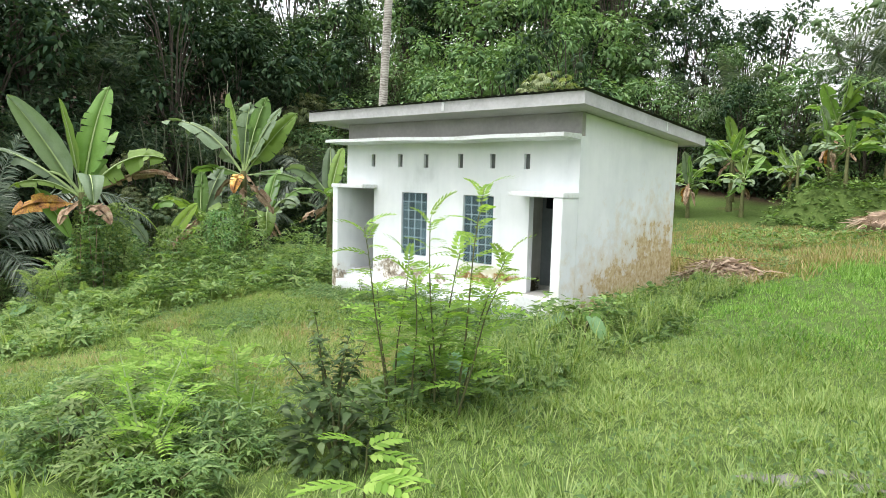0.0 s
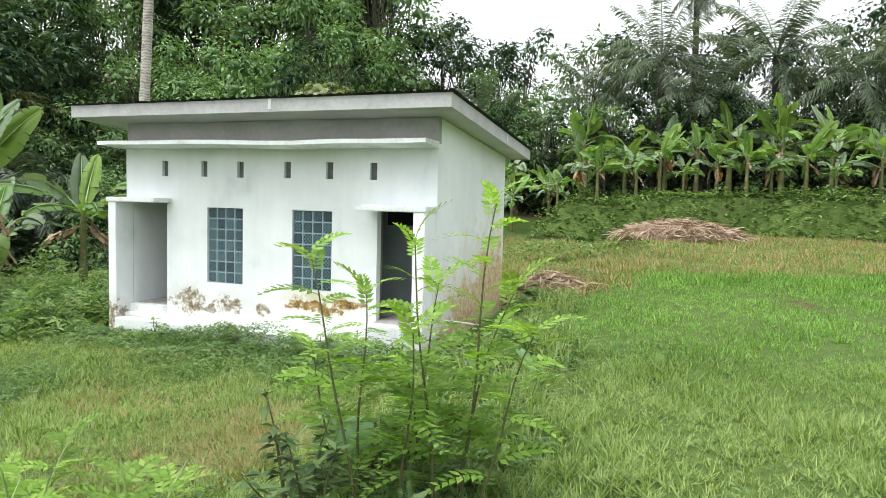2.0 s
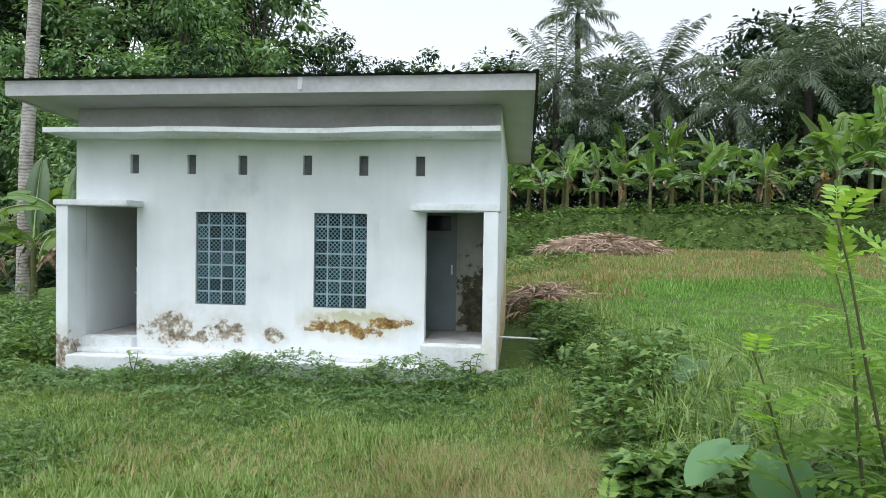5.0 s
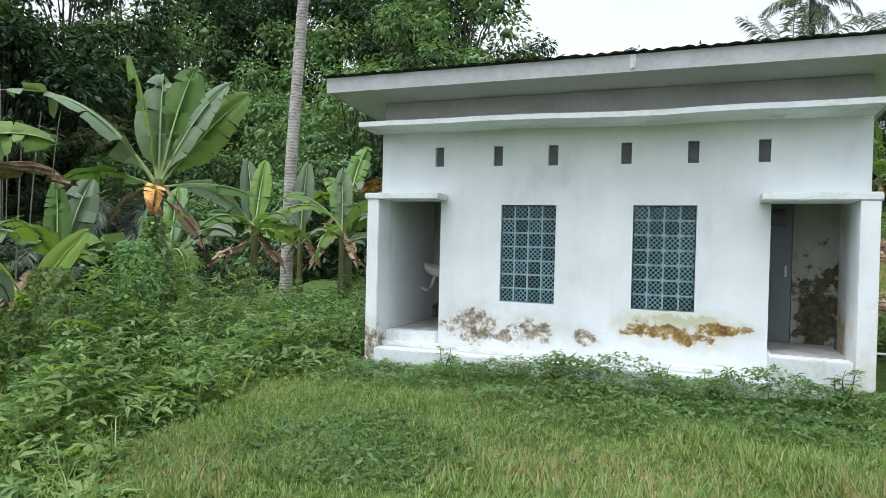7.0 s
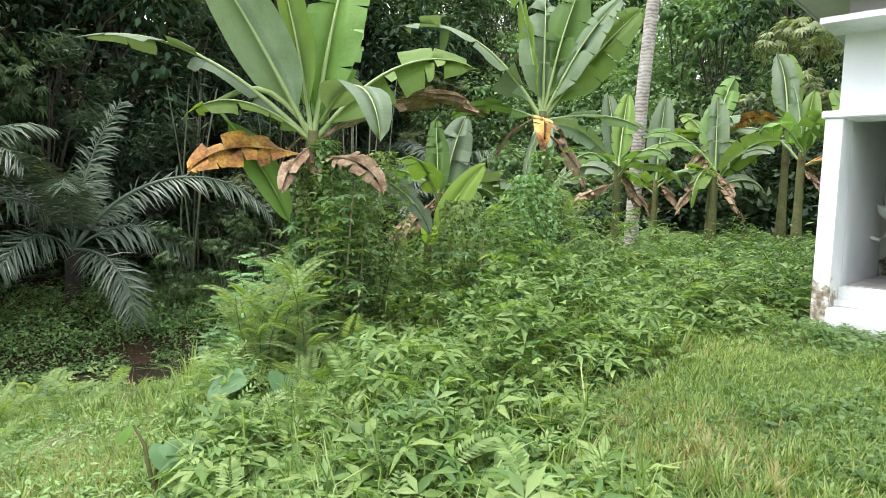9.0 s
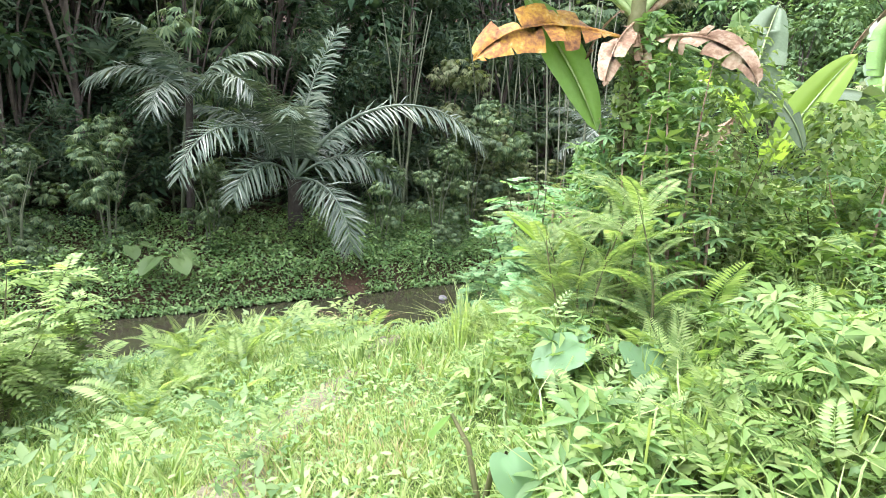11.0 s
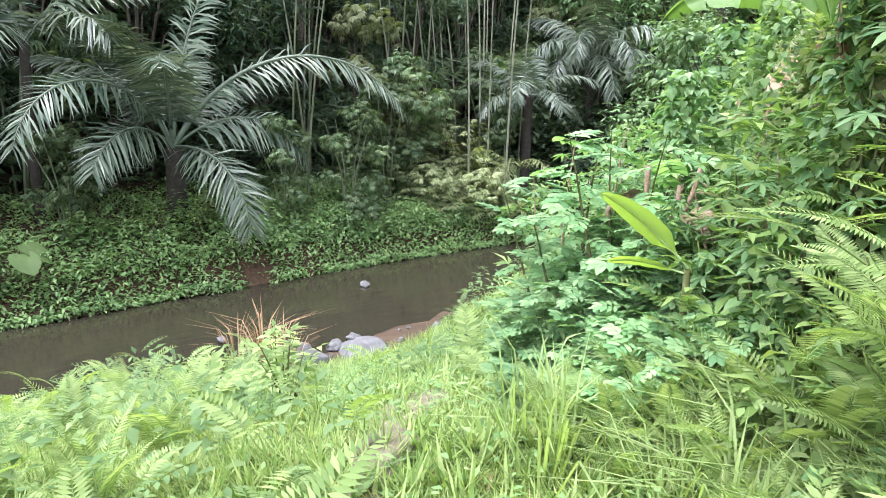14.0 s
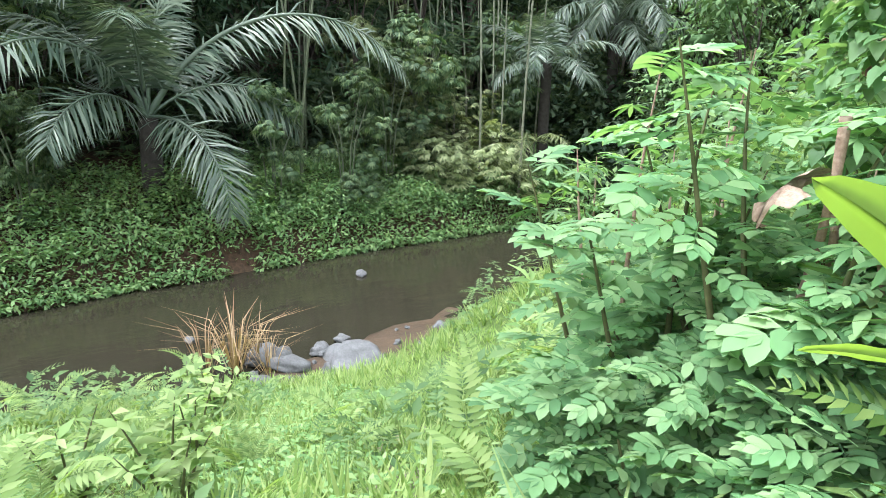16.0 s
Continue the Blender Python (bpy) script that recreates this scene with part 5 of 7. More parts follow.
def banana(at, height, leaves, label, seed, dry=(), yellow=(), group="banana plants", lean=(0.0, 0.0), wide=(0.125, 0.165), stalked=(), thick=1.0, green=None):
    """leaves: (angle, rise, length, droop, tear); the stem is wrapped in dry sheaths."""
    r = np.random.default_rng(seed)
    ob = thing("banana_plant", label, "banana plant", at, group)
    t = np.linspace(0, 1, 9)
    pts = np.stack([lean[0] * t ** 1.5, lean[1] * t ** 1.5, height * t - 0.1], -1)
    part("stem", mesh_np("stem", *tube(pts, (0.13 - 0.06 * t + 0.008 * np.sin(9 * t)) * thick * min(1.0, 0.12 + height / 2.8), 12), M_BSTEM, True), ob, "sheathed greenish-brown stem")
    top = pts[-1] - np.array([0, 0, 0.05])
    for k, (ang, up, L, droop, tear, *shift) in enumerate(leaves):
        base = top + (np.array(shift[0]) if shift else np.array([0, 0, r.uniform(-0.35, 0.1)]))
        mat = M_BANANADRY if k in dry else M_BANANAYEL if k in yellow else green or (M_BANANA, M_BANANAMID, M_BANANAGREY)[(k + seed) % 3]
        blade, rib = banana_leaf(base, L, L * r.uniform(*wide) * (0.8 if k in dry else 1), radians(ang), radians(up), radians(droop), seed * 50 + k, tear, shift[1] if len(shift) > 1 else r.normal(0, 0.5 if tear > 0.12 else 0.15))
        lf = part("leaf", mesh_np("leaf", *blade, mat, True), ob, "dry brown leaf" if k in dry else "yellow and brown leaf" if k in yellow else "")
        part("midrib", mesh_np("midrib", *rib, mat if k in dry or k in yellow else M_MIDRIB, True), lf)
        if k in stalked:
            arc = [top + (base - top) * u + np.array([0, 0, 0.35 * math.sin(math.pi * u)]) for u in np.linspace(0, 1, 8)]
            part("leaf_stalk", mesh_np("leaf_stalk", *tube(arc, [0.035] * 8, 6), M_MIDRIB, True), lf)
    return ob


def random_leaves(r, n, L):
    """Older leaves arch over and are torn, younger ones stand upright and whole."""
    out = []
    for k in range(n):
        ang = k * 137.5 + r.uniform(-25, 25)
        if k % 5 != 1:
            out.append((ang, r.uniform(8, 62), L * r.uniform(0.7, 1.05), r.uniform(65, 125), r.uniform(0.5, 1.2)))
        else:
            out.append((ang, r.uniform(52, 84), L * r.uniform(0.85, 1.1), r.uniform(10, 50), r.uniform(0.0, 0.6)))
    return out


def gz(x, y):
    return float(ground_z(x, y))


U = (0, 0, -0.1)
banana((-17.2, 5.85, gz(-17.2, 5.85)), 3.05, [(246, 62, 2.8, 12, 0.05, U, 1.25), (95, 80, 2.9, 16, 0.2, U, 0.55), (205, 80, 2.5, 14, 0.1, U, 0.8), (236, 42, 3.0, 62, 0.6, U, 0.25), (55, -52, 1.65, 18, 0.05, (-0.65, -0.95, 0.32), 1.25), (52, 52, 2.4, 82, 0.8, U, 0.3), (345, 26, 2.2, 116, 0.05, (0.02, 0.1, 0.15), 0.1), (250, 14, 1.55, 72, 0.4), (258, 36, 1.7, 95, 0.9, U, 0.2), (-60, -20, 1.0, 60, 0.9), (12, 5, 1.3, 80, 0.9), (-20, -55, 0.6, 30, 0.9), (232, -40, 0.7, 40, 0.9), (66, 34, 2.5, 72, 1.0, U, 0.1), (60, -74, 0.42, 10, 0.9, (-0.14, -0.22, -0.95), 1.2), (100, -55, 0.8, 30, 0.9), (120, 66, 2.2, 40, 0.5, U, 0.1), (72, 20, 1.2, 85, 0.9, (0.6, 0.9, 0.5), 0.2), (48, -20, 1.5, 60, 0.3, (0.2, 0.3, -0.3), 0.6)], "tall banana plant with torn and withered leaves on the mound", 11, dry=(9, 10, 11, 12, 13, 14, 15, 17), yellow=(7,), stalked=(4,))
banana((-17.3, 7.9, gz(-17.3, 7.9)), 1.7, [(62, 60, 1.5, 15, 0.05, U, 1.1), (230, 60, 1.3, 50, 0.1), (-40, 45, 1.0, 60, 0.2)], "young banana plant with pale upright leaves among weeds", 12, green=M_BANANALT)
banana((-17.0, 10.1, gz(-17.0, 10.1)), 3.15, [(185, 78, 2.5, 12, 0.6, U, 0.55), (130, 84, 2.3, 34, 0.7, U, 0.0), (70, 78, 2.4, 14, 0.35, U, 0.9), (42, 54, 2.4, 14, 0.3, U, 1.2), (30, 66, 2.3, 25, 0.25, U, 1.0), (222, 22, 1.6, 66, 0.7, U, 0.3), (-50, 0, 1.1, 110, 0.4), (224, 56, 3.0, 78, 0.8, U, 0.25), (40, 10, 1.8, 50, 0.4, U, 0.3), (235, -30, 1.2, 50, 0.4), (20, -40, 0.9, 50, 0.9), (-30, -50, 1.1, 30, 0.9), (60, -35, 1.3, 45, 0.8), (-80, -55, 1.2, 25, 0.2)], "banana plant with upright leaves and one yellow hanging leaf", 13, wide=(0.15, 0.19), dry=(9, 10, 11, 12), yellow=(6,))
for k, (x, y, h) in enumerate([(-18.2, 11.6, 1.9), (-17.3, 17.3, 3.0), (-16.0, 18.3, 3.3), (-18.3, 16.4, 2.0), (-15.0, 20.3, 2.6), (-15.1, 16.6, 2.5), (-16.4, 15.4, 2.1), (-14.6, 18.6, 2.9), (-17.8, 13.8, 2.3), (-19.2, 9.9, 2.0)]):
    r = np.random.default_rng(60 + k)
    hang = [(r.uniform(0, 360), r.uniform(-55, -15), r.uniform(0.8, 1.4), 45, 0.9) for j in range(4)]
    banana((x, y, gz(x, y)), h, random_leaves(r, 7, 2.1) + hang, "banana plant with tattered and withered leaves near the palm trunk", 20 + k, dry=(7, 8, 9, 10), yellow=(0,) if k in (1, 5) else ())
protos = []
for k, (x, y, h, L) in enumerate([(-9.5, 36.2, 2.0, 1.8), (-4.8, 34.6, 1.8, 1.5), (1.2, 34.0, 1.7, 1.6), (-2.0, 36.6, 2.4, 1.9), (4.1, 36.8, 2.7, 2.5)]):
    r = np.random.default_rng(90 + k)
    hang = [(r.uniform(0, 360), r.uniform(-60, -20), r.uniform(0.7, 1.2), 40, 0.9) for j in range(3)]
    protos.append(banana((x, y, gz(x, y)), h, random_leaves(r, 10, L) + hang, "banana plant in the row on the terrace", 30 + k, dry=(10, 11), yellow=(12,) if k == 2 else (), group="bananas on the terrace"))
row = [(-15.6, 31.8, 1.3), (-14.2, 33.6, 1.2), (-13.0, 32.4, 1.1), (-11.8, 34.2, 1.25), (-10.8, 32.9, 1.0), (-8.6, 34.0, 1.05), (-7.6, 35.4, 1.2), (-6.6, 33.9, 0.95), (-3.7, 34.2, 1.0), (-2.6, 33.8, 0.9), (-1.1, 34.8, 1.05), (0.1, 33.6, 0.95), (2.5, 33.4, 0.95), (3.6, 32.6, 0.9), (5.4, 33.2, 1.1), (-12.6, 37.2, 1.4), (-7.9, 38.0, 1.5), (-5.6, 37.2, 1.4), (-3.6, 38.6, 1.5), (-0.4, 37.8, 1.4), (2.0, 37.6, 1.5), (6.3, 36.0, 1.4), (8.4, 34.6, 1.5), (10.4, 32.6, 1.6), (12.6, 34.0, 1.8), (15.0, 33.0, 1.6), (-17.5, 30.0, 1.3)]
for k, (x, y, s) in enumerate(row):
    copy_thing(protos[k % 4], pose(x, y + 0.4 * math.sin(5.0 * k), gz(x, y) - 0.1, 0, 0, 77 * k) @ Matrix.Scale(s * (1 + 0.12 * math.sin(3.3 * k)), 4))
for x, y, s, turn in [(6.9, 29.6, 1.25, 40), (8.6, 30.6, 1.15, 190), (7.6, 31.6, 1.0, 280)]:
    copy_thing(protos[4], pose(x, y, gz(x, y) - 0.1, 0, 0, turn) @ Matrix.Scale(s, 4))


# ---- palms ----
def palm_frond(start, L, ang, up, droop, leaflet, pairs, seed, hang=0.5, width=0.036, roll=0.0):
    r = np.random.default_rng(seed)
    n = 20
    t = np.linspace(0, 1, n + 1)
    th = up - droop * t ** 1.3
    d = np.array([math.cos(ang), math.sin(ang), 0.0])
    D = np.cos(th)[:, None] * d + np.sin(th)[:, None] * np.array([0, 0, 1.0])
    P = np.asarray(start) + np.concatenate([[np.zeros(3)], np.cumsum(D[:-1] * (L / n), 0)])
    rib = tube(P, 0.035 * (1.1 - t) * L / 3.5, 5)
    u = np.linspace(0.18, 0.995, pairs)
    idx = u * n
    i0 = np.clip(idx.astype(int), 0, n - 1)
    fr = (idx - i0)[:, None]
    C, T = P[i0] * (1 - fr) + P[i0 + 1] * fr, D[i0]
    level = np.array([-d[1], d[0], 0.0])
    turn = radians(roll) * np.clip(2.5 * u, 0, 1)[:, None]
    side = np.cos(turn) * level + np.sin(turn) * np.cross(T, level)
    Vs, Fs, k = [], [], 0
    size = leaflet * np.sin(np.pi * (0.16 + 0.76 * u)) ** 0.6
    for s in (-1, 1):
        out = side * s * 0.82 + T * (0.45 + 0.5 * u[:, None] ** 3) - np.array([0, 0, hang]) * r.uniform(0.2, 1.0, (pairs, 1)) + r.normal(0, 0.17, (pairs, 3))
        out /= np.linalg.norm(out, axis=1)[:, None]
        wid = T * (width * leaflet)
        mid = C + out * size[:, None] * 0.5
        tip = C + out * size[:, None] - np.array([0, 0, 1.0]) * (size * hang * 0.3)[:, None]
        Vs.append(np.stack([C - wid * 0.3, C + wid * 0.3, mid - wid, mid + wid, tip], 1).reshape(-1, 3))
        a = (np.arange(pairs) * 5 + k)[:, None, None]
        Fs.append((np.array([(0, 1, 3), (0, 3, 2), (2, 3, 4)])[None] + a).reshape(-1, 3))
        k += pairs * 5
    return join([rib, (np.concatenate(Vs), np.concatenate(Fs))])


def palm(name, at, trunk_pts, trunk_r, fronds, label, mat, seed, leaflet=0.8, pairs=42, hang=0.5, rings=False, group="palms"):
    ob = thing(name, label, "palm tree", at, group)
    pts = np.asarray(trunk_pts, float)
    t = np.linspace(0, 1, 60 if rings else 14)
    k = np.linspace(0, 1, len(pts))
    fine = np.stack([np.interp(t, k, pts[:, c]) for c in range(3)], -1)
    rad = trunk_r[0] + (trunk_r[1] - trunk_r[0]) * t
    if rings:
        rad = rad * (1 + 0.012 * (np.arange(len(t)) % 2) + 0.025 * np.sin(np.arange(len(t)) * 0.9) * np.sin(np.arange(len(t)) * 0.37))
    part("trunk", mesh_np("trunk", *tube(fine, rad, 12), M_TRUNK if rings else M_PALMBARK, True), ob, "slim ringed trunk" if rings else "")
    for j, (ang, up, L, droop, *roll) in enumerate(fronds):
        V, F = palm_frond(fine[-1], L, radians(ang), radians(up), radians(droop), leaflet, pairs, seed * 40 + j, hang, roll=roll[0] if roll else 0.0)
        part("frond", mesh_np("frond", V, F, mat), ob)
    return ob


def crown(seed, n, L, lo=-20, hi=75):
    r = np.random.default_rng(seed)
    return [(k * 137.5 + r.uniform(-15, 15), lo + (hi - lo) * (k / n) + r.uniform(-8, 8), L * r.uniform(0.85, 1.1), r.uniform(45, 85)) for k in range(n)]


palm("coconut_palm", (-19.6, 17.6, gz(-19.6, 17.6)), [(0, 0, -0.1), (0.1, 0.0, 4), (0.5, -0.1, 9), (1.0, -0.1, 16)], (0.19, 0.14), crown(1, 12, 3.6), "tall coconut palm with a slim grey ringed trunk", M_COCO, 1, 0.75, 36, rings=True)
def old_crown(seed, n, L):
    """A full crown: young fronds upright, older ones arching, a skirt of hanging ones."""
    r = np.random.default_rng(seed)
    out = [(k * 137.5 + r.uniform(-20, 20), 82 - 95 * (k / n) ** 0.9 + r.uniform(-8, 8), L * r.uniform(0.85, 1.1), r.uniform(35, 75)) for k in range(n)]
    return out + [(k * 97.0, r.uniform(-55, -30), 0.7 * L, r.uniform(15, 40)) for k in range(5)]


tall_palms = []
for k, (x, y, top, n, L) in enumerate([(-4.1, 40.2, 11.0, 18, 4.4), (1.9, 41.5, 11.2, 20, 4.6), (-1.5, 39.6, 8.8, 16, 3.6), (-2.4, 47.0, 17.2, 14, 3.4), (6.0, 40.5, 9.6, 18, 4.2)]):
    h = top - gz(x, y)
    tall_palms.append(palm("coconut_palm", (x, y, gz(x, y)), [(-0.3, 0, -0.1), (0.1, 0, h * 0.5), (0, 0.0, h)], (0.26, 0.17), old_crown(k + 2, n, L), "coconut palm with a shaggy crown behind the banana row", M_COCO, 5 + k, 0.85, 54, 0.7, group="palms behind the field"))
for k, (x, y, s) in enumerate([(9.8, 40.0, 1.05), (13.5, 42.0, 1.1), (-15.2, 44.0, 0.95), (17.5, 40.0, 1.0), (-8.2, 43.0, 0.8)]):
    copy_thing(tall_palms[k % 3], pose(x, y, gz(x, y), 0, 0, 61 * k) @ Matrix.Scale(s, 4))

BIG_PALM = (-37.0, 8.3)
palm("sugar_palm", (*BIG_PALM, gz(*BIG_PALM)), [(0, 0, -0.2), (0, 0, 1.0), (0, 0, -1.2 - gz(*BIG_PALM))], (0.34, 0.26), [(16, 8, 4.7, 96, 25), (71, 58, 8.9, 120, 30), (-61, 60, 6.5, 140, -25), (-18, 70, 5.5, 100), (90, 84, 5.9, 28, 20), (76, 40, 4.8, 112, 40), (-48, 35, 4.2, 100, -40), (-40, 80, 4.6, 70), (150, 70, 5.0, 60), (200, 62, 5.0, 70), (250, 66, 5.0, 80), (125, 50, 5.5, 80)], "sugar palm with long grey-green arching fronds by the water", M_PALM, 3, 1.15, 70, 0.5)
palm("sugar_palm", (-37.9, 4.7, gz(-37.9, 4.7)), [(0, 0, -0.2), (0.05, 0, 2.5), (0.2, 0.1, 5.0)], (0.15, 0.12), [(30, 40, 3.6, 95), (330, 30, 3.4, 100), (270, 45, 3.6, 95), (300, 75, 3.4, 70), (80, 60, 3.6, 80), (200, 60, 3.4, 80)], "slim palm with a bare trunk and drooping grey fronds", M_PALM, 6, 1.2, 50, 0.55)
palm("sugar_palm", (-35.9, 22.3, gz(-35.9, 22.3)), [(0, 0, -0.2), (0, 0, 1.0), (0, 0, 0.5 - gz(-35.9, 22.3))], (0.24, 0.2), [(-130, 35, 2.9, 70), (-92, 12, 2.8, 70), (-55, 45, 3.0, 120), (-12, 22, 2.8, 85), (30, 42, 3.0, 75), (130, 60, 3.0, 60), (220, 52, 3.0, 60), (-65, 74, 2.4, 70), (-98, -22, 2.4, 40), (58, 2, 2.6, 60)], "smaller sugar palm with a star of grey-green fronds", M_PALM, 4, 0.85, 50, 0.4)
palm("sugar_palm", (-37.0, 27.4, gz(-37.0, 27.4)), [(0, 0, -0.2), (0, 0, 1.0), (0, 0, 2.2 - gz(-37.0, 27.4))], (0.26, 0.22), [(-60, 50, 4.6, 130, 20), (-20, 40, 4.6, 125), (-100, 40, 4.4, 120), (20, 55, 4.4, 110), (-45, 75, 4.4, 90), (-80, 20, 4.0, 100), (-30, 10, 4.0, 95), (120, 60, 4.2, 80), (200, 60, 4.2, 80), (60, 30, 4.2, 100)], "sugar palm with long drooping fronds behind the river bend", M_PALM, 8, 1.1, 60, 0.8)
palm("young_palm", (-35.2, 20.9, gz(-35.2, 20.9)), [(0, 0, -0.1), (0, 0, 0.3), (0, 0, 1.5)], (0.1, 0.08), [(-48, 48, 3.4, 150), (-70, 40, 2.4, 130), (0, 50, 2.4, 110), (-120, 60, 2.2, 90)], "young palm with yellowing fronds hanging to the water", M_BAMBOOOL, 9, 0.62, 40, 0.5)


# ---- trees ----
def ball():
    bm = bmesh.new()
    bmesh.ops.create_icosphere(bm, subdivisions=1, radius=1.0)
    V, F = np.array([v.co[:] for v in bm.verts]), np.array([[v.index for v in f.verts] for f in bm.faces])
    bm.free()
    return V, F


BALL = ball()


def tree_mesh(seed, h, spread, lumps, per, kern, leaf, mat, low=0.25, core=0.72, droop=0.5):
    """Trunk and limbs, and a crown of uneven boughs: each a rough dense heart under a shell of leaves."""
    r = np.random.default_rng(seed)
    t = np.linspace(0, 1, 7)
    wob = np.cumsum(r.normal(0, 0.12, (7, 2)), 0)
    pts = np.stack([wob[:, 0], wob[:, 1], t * h * 0.85], -1)
    wood = [tube(pts, h * 0.012 * (1.15 - t), 7)]
    Ps, Qs, hearts = [], [], []
    for k in range(lumps):
        u = r.uniform(low, 1.0)
        a = r.uniform(0, 6.28)
        d = spread * math.sqrt(r.uniform(0.05, 1)) * math.sin(math.pi * (0.12 + 0.78 * (u - low) / (1 - low))) ** 0.6
        c = np.array([d * math.cos(a), d * math.sin(a), u * h])
        s = spread * r.uniform(0.22, 0.44)
        i = min(6, int(u * 6))
        mid = (pts[i] + c) / 2 + np.array([0, 0, -0.2])
        wood.append(tube([pts[max(0, i - 2)], mid, c], [h * 0.005, h * 0.0035, h * 0.0015], 4))
        B = BALL[0]
        rough = 1 + 0.3 * np.sin(3.1 * B[:, 0] + k) * np.sin(2.7 * B[:, 1] + 1.9 * B[:, 2] + seed) + r.normal(0, 0.2, len(B))
        hearts.append((c + B * rough[:, None] * (core * s) * np.array([1, 1, 0.7]), BALL[1]))
        q = r.normal(0, 1, (per, 3))
        q[:, 2] += 0.35
        q /= np.linalg.norm(q, axis=1)[:, None]
        Ps.append(c + q * s * r.uniform(0.4, 1.15, (per, 1)) * np.array([1, 1, 0.75]))
        Qs.append(q)
    P, Q = np.concatenate(Ps), np.concatenate(Qs)
    n = len(P)
    yaw = np.arctan2(Q[:, 1], Q[:, 0]) - math.pi / 2 + r.normal(0, 0.6, n)
    leaves = scatter(kern, P, yaw, 0.6 * np.arcsin(np.clip(Q[:, 2], -1, 1)) - droop + r.normal(0, 0.35, n), r.uniform(-0.5, 0.5, n), r.uniform(0.6, 1.3, n) * leaf)
    return mesh_np("trunk", *join(wood), M_BARK, True), mesh_np("crown", *join([leaves] + hearts), mat)


def tree(at, meshes, label, scale, turn, group, name="tree"):
    ob = thing(name, label, "tree", at, group, turn=turn)
    ob.matrix_basis = pose(*at, 0, 0, turn) @ Matrix.Diagonal((scale[0], scale[0], scale[1], 1))
    part("trunk", meshes[0], ob)
    part("crown", meshes[1], ob)
    return ob


TREES = {
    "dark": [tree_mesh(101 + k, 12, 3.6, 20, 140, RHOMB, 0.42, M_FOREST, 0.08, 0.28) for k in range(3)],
    "light": [tree_mesh(111 + k, 11, 3.7, 22, 145, RHOMB, 0.39, M_FORESTLT, 0.06, 0.3) for k in range(3)],
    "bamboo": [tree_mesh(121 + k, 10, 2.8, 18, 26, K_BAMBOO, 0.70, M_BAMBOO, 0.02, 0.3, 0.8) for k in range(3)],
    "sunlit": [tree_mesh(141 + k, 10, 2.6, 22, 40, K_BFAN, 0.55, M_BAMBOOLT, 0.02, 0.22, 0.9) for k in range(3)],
    "olive": [tree_mesh(151 + k, 10, 2.6, 24, 40, K_BFAN, 0.5, M_BAMBOOOL, 0.02, 0.22, 0.9) for k in range(2)],
    "thin": [tree_mesh(131 + k, 14, 3.0, 16, 110, RHOMB, 0.46, M_FOREST, 0.4, 0.25) for k in range(2)],
}
LABELS = {"olive": "bamboo thicket with olive-brown hanging leaves", "dark": "broadleaf forest tree with a dense crown, shade in its dark leaves", "light": "light green leafy tree on the hillside", "bamboo": "bamboo-like thicket with drooping narrow leaves", "sunlit": "bamboo thicket with pale grey-green drooping leaves", "thin": "tall thin forest tree with an open crown"}


